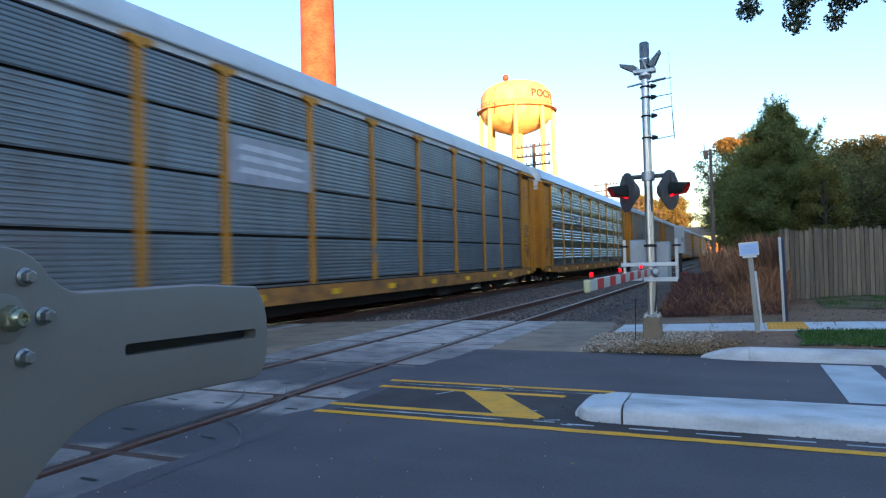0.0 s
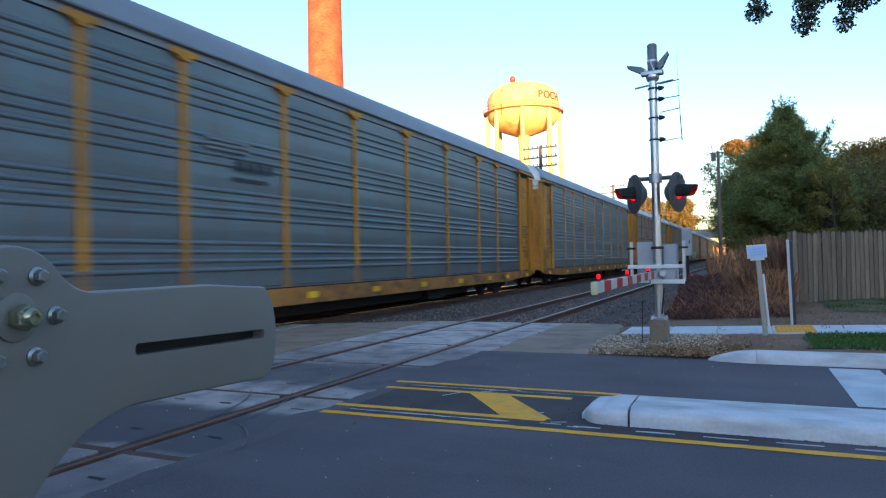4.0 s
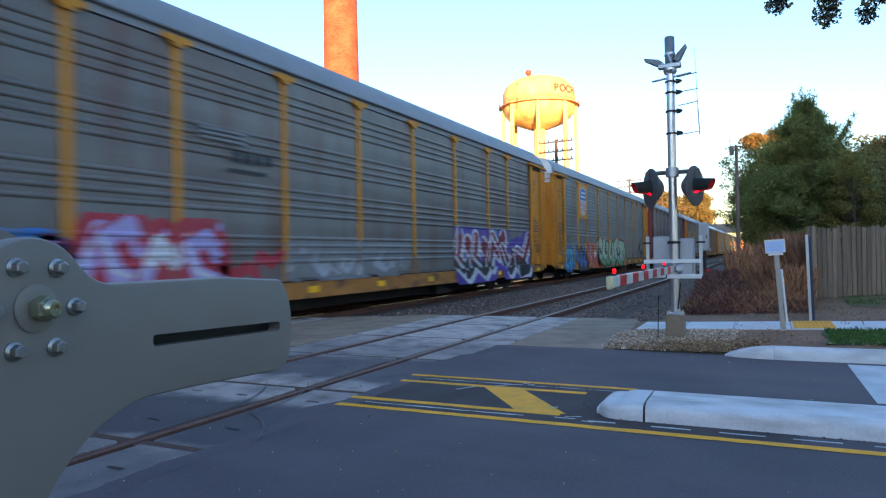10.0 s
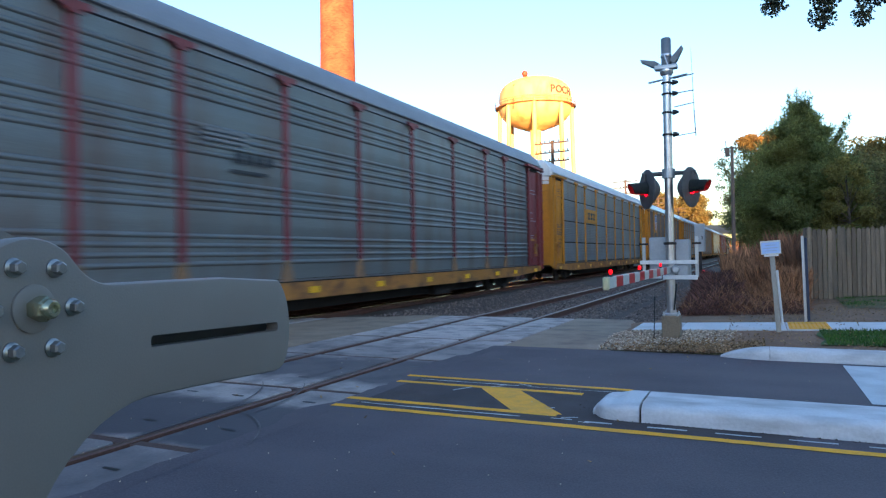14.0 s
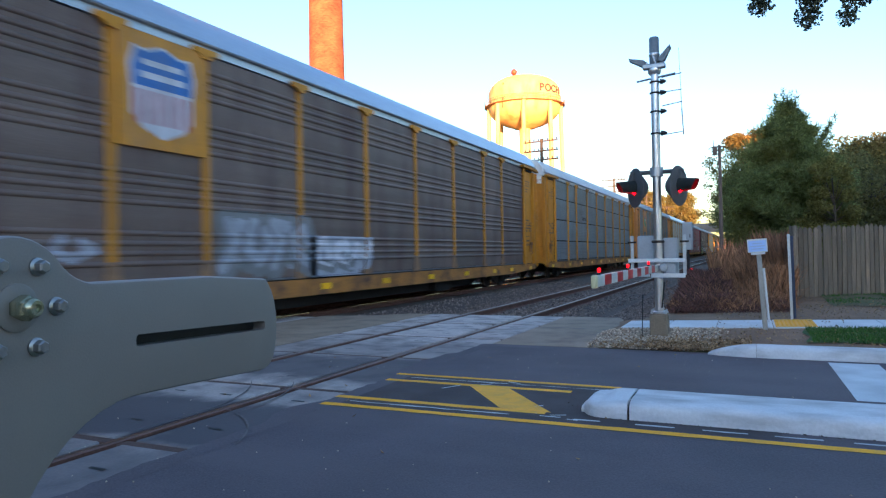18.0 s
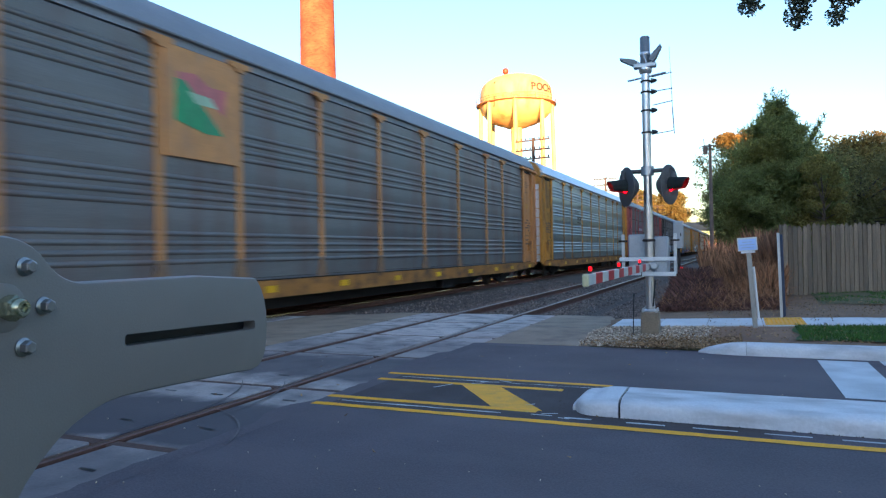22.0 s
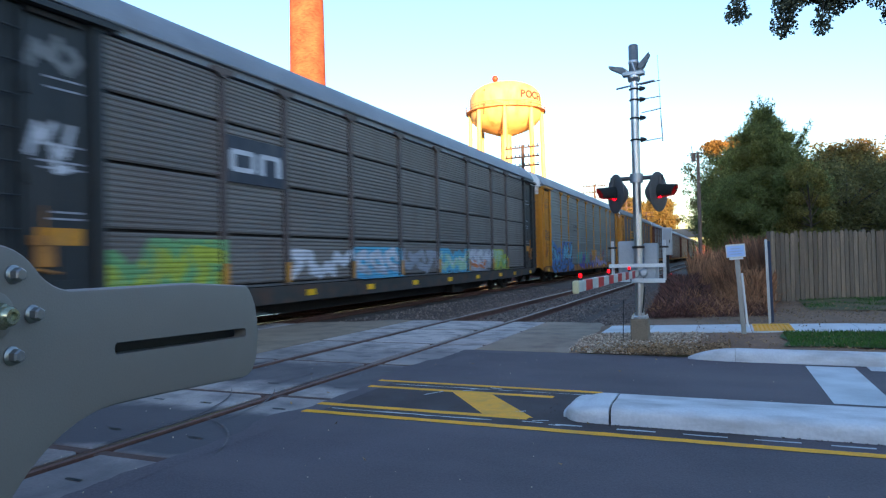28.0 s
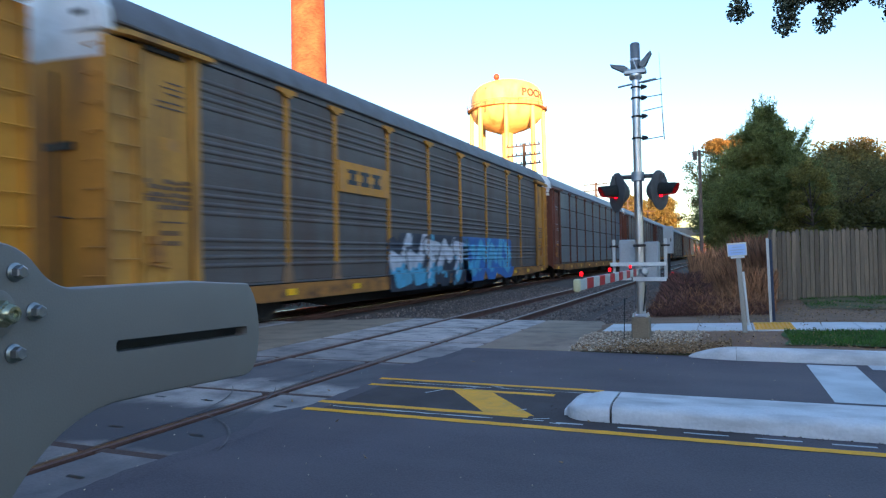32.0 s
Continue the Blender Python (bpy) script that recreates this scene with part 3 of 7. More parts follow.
def stones(name, spots, size, material, label, category):
    """Angular little stones, all in one mesh."""
    vs, fs = [], []
    for x, y, z in spots:
        s = size * random.uniform(0.5, 1.3)
        q = Euler((random.uniform(0, 6), random.uniform(0, 6), random.uniform(0, 6))).to_matrix()
        k = len(vs)
        for p in ((1, 0, 0), (-1, 0, 0), (0, 0.8, 0), (0, -0.8, 0), (0, 0, 0.7), (0, 0, -0.7)):
            p = q @ (Vector(p) * s * random.uniform(0.7, 1.2))
            vs.append((x + p.x, y + p.y, z + p.z * 0.8))
        for a, b, c in ((0, 2, 4), (2, 1, 4), (1, 3, 4), (3, 0, 4), (2, 0, 5), (1, 2, 5), (3, 1, 5), (0, 3, 5)):
            fs.append((k + a, k + b, k + c))
    tagged(new(name, raw(name, vs, fs, material)), label, category, kind="stuff")


build_ballast("ballast_bed", [13.2 + 0.35 * i for i in range(60)] + [35 + 3 * i for i in range(20)] + [95 + 20 * i for i in range(13)])
build_ballast("ballast_bed_behind", [-200, -120, -80] + [-60 + 2.84 * i for i in range(21)])
spots = []
for _ in range(15000):
    y = 13.6 + 22 * random.random() ** 1.6
    x = random.uniform(-9.2, -1.6)
    if any(abs(x - r) < 0.1 for r in (-4.44, -5.94)) or (y < 14.4 and x < -6.8 and x > -9):
        continue
    spots.append((x, y, max(ballast_z(x, max(y, 14.6)), ground_z(x, max(y, 14.6)) if x > -2.4 else -9) + 0.02))
stones("ballast_stones", spots, 0.035, STONE, "loose grey ballast stones beside the rails", "ballast stones")
spots = []
for _ in range(3000):
    x, y = random.uniform(-2.3, -0.3), random.uniform(9.7, 11.6)
    if x < -2.2 + (y - 9.7) * 0.1 and random.random() < 0.6 or x > -0.42 and random.random() < 0.7:
        continue
    spots.append((x, y, ground_z(x, y) + 0.012 + random.uniform(0, 0.016)))
stones("pale_gravel", spots, 0.024, PEBBLE, "pale beige gravel round the signal's concrete foot", "gravel")

spots = [(random.uniform(-6.6, 0.5), 2.6 + 6.6 * random.random() ** 1.3, 0.006) for _ in range(170)]
stones("road_grit", spots, 0.008, PEBBLE, "pale grit scattered over road and crossing panels", "grit")

# road paint, 4 mm thick
paint = thing("road_markings", pose(0, 0, 0), "yellow and white painted lines on the asphalt, a little worn", "road markings", kind="structure")


def stripe(name, pts, m, worn=0.006):
    """A painted band with slightly ragged edges."""
    (x0, y0, x1, y1) = pts
    n = max(2, int(abs(x1 - x0) / 0.12))
    vs, fs = [], []
    for i in range(n + 1):
        x = x0 + (x1 - x0) * i / n
        vs += [(x, y0 + random.uniform(-worn, worn), 0.004), (x, y1 + random.uniform(-worn, worn), 0.004)]
    fs = [(2 * i, 2 * i + 2, 2 * i + 3, 2 * i + 1) for i in range(n)]
    return put(name, raw(name, vs, fs, m), paint)


# darker patch of asphalt between the painted lines and round the median's nose
vs = [(-3.54, 5.4, 0.0022), (-1.15, 5.4, 0.0022), (0.2, 5.43, 0.0022)]
vs += [(0.2 - 1.5 * k / 12, 6.98 + 0.05 * noise.noise((k * 0.9, 2.0, 0)), 0.0022) for k in range(13)] + [(-3.54, 6.9, 0.0022)]
put("asphalt_patch", raw("asphalt_patch", vs, [tuple(range(len(vs)))], ASPHALT_PATCH), road)
stripe("yellow_line", (-3.7, 5.29, 30, 5.39), YELLOW_ROAD)
stripe("yellow_line", (-3.74, 5.61, -1.62, 5.71), YELLOW_ROAD)
stripe("yellow_line", (-3.7, 6.55, -1.62, 6.65), YELLOW_ROAD)
stripe("yellow_line", (-3.76, 6.91, -1.2, 7.0), YELLOW_ROAD)
put("yellow_diagonal", raw("yellow_diagonal", [(-2.70, 6.57, 0.0045), (-2.26, 6.57, 0.0045), (-1.58, 5.69, 0.0045), (-2.04, 5.69, 0.0045)], [(0, 3, 2, 1)], YELLOW_ROAD), paint)
stripe("white_trace", (-3.5, 5.5, -1.9, 5.525), WHITE_ROAD, 0.012)
stripe("white_trace", (-3.5, 6.78, -1.3, 6.80), WHITE_ROAD, 0.012)
for k in range(18):
    x = -1.35 + k * 0.5
    stripe("white_trace", (x, 5.515, x + random.uniform(0.2, 0.32), 5.545), WHITE_ROAD, 0.008)
for cx in (0.86, 2.3, 3.75, 5.2):
    put("crosswalk_bar", raw("crosswalk_bar", [(cx, 7.05, 0.004), (cx + 0.5, 7.05, 0.004), (cx + 0.5, 9.28, 0.004), (cx - 0.02, 9.28, 0.004)], [(0, 1, 2, 3)], WHITE_ROAD), paint)
    put("crosswalk_bar", raw("crosswalk_bar", [(cx + 0.1, 2.6, 0.004), (cx + 0.6, 2.6, 0.004), (cx + 0.6, 5.1, 0.004), (cx + 0.1, 5.1, 0.004)], [(0, 1, 2, 3)], WHITE_ROAD), paint) if cx > 2 else None
# scraps of white paint and survey scribbles by the nose
for sx, sy, sl, sa in ((-2.45, 6.78, 0.2, 10), (-2.3, 6.86, 0.16, -20), (-2.55, 6.68, 0.14, 35), (-1.55, 5.55, 0.18, 0), (-1.5, 5.62, 0.14, 20), (-1.75, 5.9, 0.09, 40), (-2.85, 6.45, 0.25, 60), (-1.35, 5.5, 0.1, -10)):
    put("paint_scrap", raw("paint_scrap", [(-sl / 2, -0.012, 0.004), (sl / 2, -0.009, 0.004), (sl / 2, 0.011, 0.004), (-sl / 2, 0.008, 0.004)], [(0, 1, 2, 3)], WHITE_ROAD), paint, pose(sx, sy, 0.0005, 0, 0, sa))

# raised median with a rounded nose
median = thing("median_kerb", pose(0, 0, 0), "whitish cast concrete median with a rounded worn nose", "median", kind="structure")


def median_row(x, half, top):
    """One cross-section of the median: upright foot, rounded shoulders, nearly flat crown."""
    row = [(x, 6.01 - half, -0.05)]
    for a in range(-90, 91, 10):
        s, c = math.sin(radians(a)), math.cos(radians(a))
        row.append((x, 6.01 + half * math.copysign(abs(s) ** 0.5, s), top * (0.25 + 0.75 * c ** 0.45)))
    return row + [(x, 6.01 + half, -0.05)]


def median_piece(name, rows):
    vs, n = [], len(rows[0])
    for i, r in enumerate(rows):
        for x, y, z in r:
            z -= 0.035 * math.exp(-((x + 1.2) ** 2 + (y - 5.93) ** 2) / 0.006) * (z > 0.05)
            vs.append((x, y + 0.006 * noise.noise((x * 3, y * 4, 2)), z + 0.008 * noise.noise((x * 4, y * 4, z * 4)) * (z > 0)))
    fs = [(j * n + i, j * n + i + 1, (j + 1) * n + i + 1, (j + 1) * n + i) for j in range(len(rows) - 1) for i in range(n - 1)]
    fs += [tuple(range(n)), tuple(range((len(rows) - 1) * n, len(rows) * n))]
    put(name, raw(name, vs, fs, KERB, smooth=True), median)


rows = []
for k in range(25):
    f = math.sin(k / 24 * math.pi / 2)
    rows.append(median_row(-0.935 - 0.41 * f, 0.35 * max(0.3, 1 - f ** 5) ** 0.5, (0.15 - 0.02 * max(0, 1 - abs(f - 0.6) * 4)) * max(0.2, 1 - f ** 7) ** 0.6))
median_piece("median_nose", rows)
bm = prism([(5.69, -0.05), (6.33, -0.05), (6.325, 0.05), (6.31, 0.095), (6.26, 0.122), (6.18, 0.134), (6.08, 0.138), (5.98, 0.138), (5.88, 0.134), (5.78, 0.124), (5.72, 0.1), (5.695, 0.05)], -0.939, -0.911, plane="yz")
for v in bm.verts:
    v.co.x += random.uniform(-0.012, 0.012)
part("joint_filler", bm, TIE, median, "dark ragged tarred joint", smooth=False)
x = -0.915
for l in (6.0, 6.0, 6.0, 12.0):
    median_piece("median_segment", [median_row(x + (l - 0.012) * k / 12, 0.35, 0.15) for k in range(13)])
    x += l
# crumbs of dirt and chipped concrete along its foot
spots = [(-0.925 + random.uniform(-0.03, 0.03), random.uniform(5.7, 6.3), 0.135) for _ in range(24)]
stones("joint_chips", spots, 0.014, KERB, "chipped concrete crumbs in the median joint", "crumbs")
spots = [(random.uniform(-1.2, 6), 5.655 - abs(random.gauss(0, 0.02)), 0.004) for _ in range(260)] + [(-1.33 + random.uniform(-0.25, 0.05), random.uniform(5.7, 6.3), 0.004) for _ in range(14)]
stones("gutter_grit", spots, 0.009, TIE, "dark grit along the foot of the median", "grit")

kerb = thing("kerb_far", pose(0, 0, 0), "pale concrete kerb with a tapered end along the far lane", "kerb", kind="structure")
KERB_OUT = [(9.42, -0.1), (9.425, 0.07), (9.435, 0.11), (9.46, 0.14), (9.5, 0.152), (9.61, 0.155), (9.62, -0.1)]
vs, n = [], len(KERB_OUT)
for k in range(9):
    f = k / 8
    rise = 0.08 + 0.92 * math.sin(f * math.pi / 2) ** 0.8
    vs += [(-0.52 + 0.582 * f, 9.42 + (y - 9.42) * (0.5 + 0.5 * f) + 0.17 * (1 - f) ** 2, z * rise if z > 0 else z) for y, z in KERB_OUT]
fs = [(j * n + i, j * n + i + 1, (j + 1) * n + i + 1, (j + 1) * n + i) for j in range(8) for i in range(n - 1)]
put("kerb_end", raw("kerb_end", vs, fs + [tuple(range(n)), tuple(range(8 * n, 9 * n))], KERB, smooth=True), kerb)
x = 0.066
for l in [2.4] * 8 + [10, 20]:
    part("kerb_stone", prism(KERB_OUT, x, x + l - 0.006, plane="yz"), KERB, kerb)
    x += l
part("gutter", prism([(9.1, -0.05), (9.1, 0.003), (9.42, 0.003), (9.42, -0.05)], 1.5, 40, plane="yz"), CONCRETE, kerb, smooth=False)

walkway = thing("pavement_sidewalk", pose(0, 0, 0), "pale concrete sidewalk slabs with a yellow tactile pad", "sidewalk", kind="structure")
x = -2.0
for i, l in enumerate([0.75, 0.75, 0.83] + [1.5] * 10):
    bm = box(x + 0.005, 11.6, -0.15, x + l - 0.005, 12.75, 0.0, bevel=0.008)
    for v in bm.verts:
        v.co.z += walk_z(v.co.x)
    part("sidewalk_slab", bm, CONCRETE, walkway, smooth=False)
    x += l
bm = box(0.36, 11.62, -0.03, 0.93, 12.73, 0.006)
for i in range(9):
    for j in range(16):
        lathe([(0.013, 0.006), (0.009, 0.0105)], 6, bm, at=(0.4 + i * 0.061, 11.69 + j * 0.061, 0))
for v in bm.verts:
    v.co.z += walk_z(v.co.x)
part("tactile_pad", bm, YELLOW_PAD, walkway, "yellow tactile paving pad", smooth=False)


def blades(name, n, area, h, material, label, category, lean=0.5, w=0.006, zf=ground_z, hf=None):
    """Thin upright blades, one mesh."""
    vs, fs = [], []
    x0, x1, y0, y1 = area
    for _ in range(n):
        x, y = random.uniform(x0, x1), random.uniform(y0, y1)
        hh = h * random.uniform(0.5, 1.2) * (hf(x, y) if hf else 1)
        if hh < 0.01:
            continue
        z = zf(x, y) + 0.02
        a = random.uniform(0, 6.28)
        dx, dy = math.cos(a) * w, math.sin(a) * w
        lx, ly = random.uniform(-lean, lean) * hh, random.uniform(-lean, lean) * hh
        k = len(vs)
        vs += [(x - dx, y - dy, z), (x + dx, y + dy, z), (x + lx * 0.4 + dx * 0.8, y + ly * 0.4 + dy * 0.8, z + hh * 0.6), (x + lx, y + ly, z + hh)]
        fs += [(k, k + 1, k + 2), (k, k + 2, k + 3)]
    tagged(new(name, raw(name, vs, fs, material)), label, category, kind="stuff")


blades("lawn_grass", 9000, (0.75, 3.6, 9.95, 11.5), 0.05, GRASS, "short green mown grass by the kerb", "grass")
blades("lawn_grass_back", 9000, (1.45, 6.0, 15.0, 18.2), 0.055, GRASS, "thin patchy green grass in front of the fence", "grass", hf=lambda x, y: 1.0 if noise.noise((x * 1.5, y * 1.5, 9)) > 0.02 - (y - 16.5) * 0.12 else 0.0)


def litter(name, n, spot, label):
    vs, fs = [], []
    for _ in range(n):
        x, y, z = spot()
        s = random.uniform(0.011, 0.028)
        q = Euler((random.uniform(-0.7, 0.7), random.uniform(-0.7, 0.7), random.uniform(0, 6))).to_matrix()
        k = len(vs)
        for p in ((-s, 0, 0.2 * s), (0, -0.55 * s, -0.1 * s), (s, 0, 0.25 * s), (0, 0.55 * s, -0.1 * s)):
            p = q @ Vector(p)
            vs.append((x + p.x, y + p.y, z + p.z))
        fs.append((k, k + 1, k + 2, k + 3))
    tagged(new(name, raw(name, vs, fs, LEAF_LITTER)), label, "fallen leaves", kind="stuff")


def _by_mast():
    x, y = random.gauss(-0.8, 0.5), 9.68 + abs(random.gauss(0, 0.42))
    x = max(-2.1, min(0.0, x))
    return x, y, ground_z(x, max(y, 9.8)) + 0.025 + random.uniform(0, 0.03)


def _on_soil():
    x, y = random.uniform(-0.6, 3.0), random.uniform(9.65, 17)
    if 11.55 < y < 12.8 and random.random() < 0.85:
        y += 2.5
    return x, y, (walk_z(x) + 0.008 if 11.6 < y < 12.75 else ground_z(x, y) + 0.035)


def _on_road():
    x, y = random.uniform(-6, 1), random.uniform(3.5, 9.4)
    return x, y, 0.008


litter("leaf_heap", 3000, _by_mast, "heaped brown fallen leaves at the road's edge")
litter("scattered_leaves", 2200, _on_soil, "scattered brown fallen leaves on soil and sidewalk")
litter("road_leaves", 22, _on_road, "a few dry leaves lying on the road")


def brush_h(x, y):
    back = min(1.0, max(0.06, (y - 14.8) / 3.6))
    side = min(1.0, max(0.04, (x + 1.35) / 1.75)) ** 1.3
    if x < -1.4 + (y - 14.3) * 0.05:
        return 0.0
    return back * side * (0.72 + 0.6 * noise.noise((x * 1.2, y * 1.2, 7)))


blades("dry_brush", 90000, (-1.4, 0.85, 14.6, 22.0), 1.65, BRUSH_MAT, "tall dry reddish-brown weeds and brush by the track", "brush", lean=0.3, w=0.0018, hf=brush_h)
blades("dark_undergrowth", 52000, (-1.65, 0.7, 14.0, 22.0), 0.8, UNDER_BRUSH, "low dark dead undergrowth by the ballast", "undergrowth", lean=0.8, w=0.002, hf=lambda x, y: (0.1 + 0.2 * noise.noise((x * 2, y * 2, 4)) + 0.55 * min(1, max(0, (y - 13.8) / 4))) * min(1, max(0.1, (x + 1.7) / 0.5)) * (1 - 0.5 * min(1, max(0, (x + 1.0) / 1.0))))
# added stems that hide the bright ground, keeping the view under the cars dark
blades("far_side_weeds", 12000, (-17.5, -14.2, -5.0, 60.0), 0.4, UNDER_BRUSH, "low dark dead weeds added beyond the train to darken the gap under it", "weeds", lean=0.8, w=0.008)
blades("dry_brush_far", 9000, (-1.2, 1.0, 24.0, 60.0), 1.35, BRUSH_MAT, "tall dry weeds along the track into the distance", "brush", lean=0.3, w=0.009, hf=lambda x, y: 0.8 + 0.5 * noise.noise((x, y, 3)))


blades("pale_stalks", 420, (-0.75, 0.6, 15.4, 18.0), 1.5, PALE_STEM, "bleached tan stalks standing in the dry brush", "brush", lean=0.22, w=0.004, hf=brush_h)


def twigs():
    """A tangle of bent bare stems."""
    vs, fs = [], []
    for _ in range(2600):
        x, y = random.uniform(-1.5, 0.75), random.uniform(14.1, 20)
        z = ground_z(x, y)
        a = random.uniform(0, 6.28)
        up = random.uniform(0.3, 1.0) * (0.4 + brush_h(x, y))
        p = Vector((x, y, z))
        d = Vector((math.cos(a) * 0.3, math.sin(a) * 0.3, up)).normalized()
        for s in range(4):
            q = p + d * (up * 0.42)
            k = len(vs)
            w = 0.0045 - s * 0.0008
            vs += [tuple(p + Vector((w, 0, 0))), tuple(p - Vector((w, 0, 0))), tuple(q - Vector((w, 0, 0))), tuple(q + Vector((w, 0, 0)))]
            fs.append((k, k + 1, k + 2, k + 3))
            p = q
            d = (d + Vector((random.uniform(-0.5, 0.5), random.uniform(-0.5, 0.5), random.uniform(-0.55, 0.1)))).normalized()
    tagged(new("bare_twigs", raw("bare_twigs", vs, fs, BRUSH_MAT)), "tangled brown bare stems among the weeds", "twigs", kind="stuff")


twigs()

# ---- fence ----
fa, fb = Vector((0.92, 16.85)), Vector((3.05, 18.35))
fdir = (fb - fa).normalized()
fence = thing("picket_fence", pose(fa.x, fa.y, 0.27, 0, 0, math.degrees(math.atan2(fdir.y, fdir.x))), "weathered grey-brown wooden privacy fence with pointed boards", "fence")
pick = []
for h in (1.60, 1.57, 1.62):
    pick.append(mesh("picket", prism([(0, 0.02), (0.104, 0.02), (0.104, h - 0.055), (0.07, h), (0.034, h), (0, h - 0.055)], 0, 0.02, plane="xz"), FENCE, smooth=False))
for i in range(86):
    put("picket", pick[random.randrange(3)], fence, pose(i * 0.122, random.uniform(0, 0.006), random.uniform(-0.02, 0.02), random.uniform(-0.4, 0.4), random.uniform(-0.5, 0.5), 0))
for z in (0.3, 0.85, 1.35):
    part("rail", box(0, 0.022, z, 10.4, 0.06, z + 0.09), FENCE, fence, smooth=False)
for i in range(5):
    part("post", box(i * 2.5, 0.062, -0.3, i * 2.5 + 0.1, 0.16, 1.6, bevel=0.01), FENCE, fence, smooth=False)

# ---- small posts ----
sp = thing("marker_sign", pose(0.21, 11.45, 0.15, 0, -3.5, 0), "small pale blue notice board on a leaning grey post", "sign")
part("post", box(-0.035, -0.02, -0.1, 0.035, 0.02, 1.2, bevel=0.006), WOOD_GREY, sp, "weathered grey post")
part("tube", tube((0.06, 0.0, 0.1), (0.05, 0, 0.93), 0.018), WHITE_SIGN, sp, "white conduit strapped to the post")
part("board", box(-0.15, -0.035, 1.18, 0.13, -0.022, 1.385, bevel=0.003), WHITE_SIGN, sp)
part("sign_face", box(-0.135, -0.0365, 1.192, 0.115, -0.0352, 1.36), BLUE_SIGN, sp, "pale blue printed face", smooth=False)
part("board_foot", box(-0.11, -0.034, 1.145, 0.09, -0.022, 1.178), WHITE_SIGN, sp)
for k, w in enumerate((0.17, 0.2, 0.14)):
    part("text_bar", box(-0.01 - w / 2, -0.0385, 1.225 + k * 0.042, -0.01 + w / 2, -0.0355, 1.238 + k * 0.042), SIGN_INK, sp, smooth=False)
sp = thing("steel_post", pose(0.66, 12.95, 0.15, 0, -1.2, 0), "tall flat grey steel post with a dark blue back", "post")
part("face", box(-0.03, -0.012, -0.1, 0.014, 0.0, 1.47, bevel=0.003), GALV, sp)
part("back", box(0.016, -0.01, -0.1, 0.06, 0.03, 1.44, bevel=0.003), BLUE_POST, sp)

# ---- crossing signal with its gate ----


def mast_signal():
    s = thing("crossing_signal", pose(-1.28, 10.93, 0.0), "aluminium crossing-signal mast with red flashers and lamps on top", "crossing signal")
    bm = box(-0.135, -0.135, -0.3, 0.135, 0.135, 0.41, bevel=0.018)
    box(-0.19, -0.19, -0.3, 0.19, 0.19, 0.05, bm)
    part("foundation", bm, FOOTING, s, "stained concrete foundation block")
    part("foot_collar", lathe([(0.1, 0.41), (0.1, 0.43), (0.075, 0.45), (0.075, 0.5)], 16), ALU, s)
    for bx in (-0.1, 0.1):
        for by in (-0.1, 0.1):
            part("anchor_bolt", lathe([(0.022, 0.405), (0.022, 0.435), (0.012, 0.437), (0.012, 0.47)], 6, at=(bx, by, 0)), ALU, s)
    part("mast", tube((0, 0, 0.42), (0, 0, 4.25), 0.066, 0.063, 18), ALU, s, "polished aluminium mast")
    part("mast_cap", lathe([(0.07, 4.25), (0.075, 4.27), (0.075, 4.68), (0.06, 4.7)], 16), HEAD_GREY, s, "dark cap on the mast's head")
    part("head_band", lathe([(0.078, 4.4), (0.084, 4.41), (0.084, 4.44), (0.078, 4.45)], 16), ALU, s)
    part("lamp_block", box(-0.17, -0.1, 4.2, 0.17, 0.02, 4.27, bevel=0.012), GALV, s, "pale lamp-carrying block")
    part("head_cable", tube((0.03, -0.08, 4.26), (-0.03, -0.085, 4.44), 0.012, n=6), ALU, s)
    part("collar", lathe([(0.08, 4.12), (0.1, 4.15), (0.105, 4.2), (0.09, 4.24), (0.08, 4.27)], 14), ALU, s)
    for side in (-1, 1):
        lamp = part("floodlight", prism([(0.0, -0.035), (0.06, -0.05), (0.26, -0.03), (0.28, 0.0), (0.06, 0.045), (0.0, 0.03)], -0.06, 0.06, plane="xz"), HEAD_GREY, s, "wedge-shaped grey floodlight", pose(0.09, -0.03, 4.3, 0, -58, 0) if side > 0 else pose(-0.12, -0.03, 4.28, 0, -24, 180))
        part("lamp_arm", tube((side * 0.04, -0.02, 4.2), (side * 0.13, -0.03, 4.31), 0.026), ALU, s)
    part("crossbar_upper", tube((-0.27, -0.02, 4.03), (0.31, -0.02, 4.1), 0.016, n=8), ALU, s)
    for z in (4.0, 3.83, 3.54, 3.2):
        part("clamp", lathe([(0.078, z - 0.012), (0.085, z), (0.078, z + 0.012)], 14), DARK, s)
        part("clamp_ear", lathe([(0.045, 0.06), (0.03, 0.12), (0.012, 0.15)], 8, axis="x", at=(0.02, 0, z)), BLACK, s)
    ant = part("antenna", tube((0.41, 0.0, 3.15), (0.39, 0, 3.55), 0.01, 0.01, 6), GALV, s, "thin whip antenna on four arms")
    bm = tube((0.39, 0, 3.55), (0.36, 0, 4.5), 0.006, 0.003, 6)
    part("whip", bm, GALV, ant)
    for z, zz in ((4.06, 4.1), (3.83, 3.85), (3.62, 3.66), (3.17, 3.2)):
        part("arm", tube((0.1, 0, z), (0.395, 0, zz), 0.008, n=6), GALV, ant)
    # flasher crossbar and two hooded lights back to back
    part("crossbar", tube((-0.4, 0, 2.6), (0.4, 0, 2.6), 0.035, n=12), FLASHER_GREY, s)
    part("crossbar_hub", lathe([(0.1, 2.53), (0.1, 2.67)], 14), GALV, s)
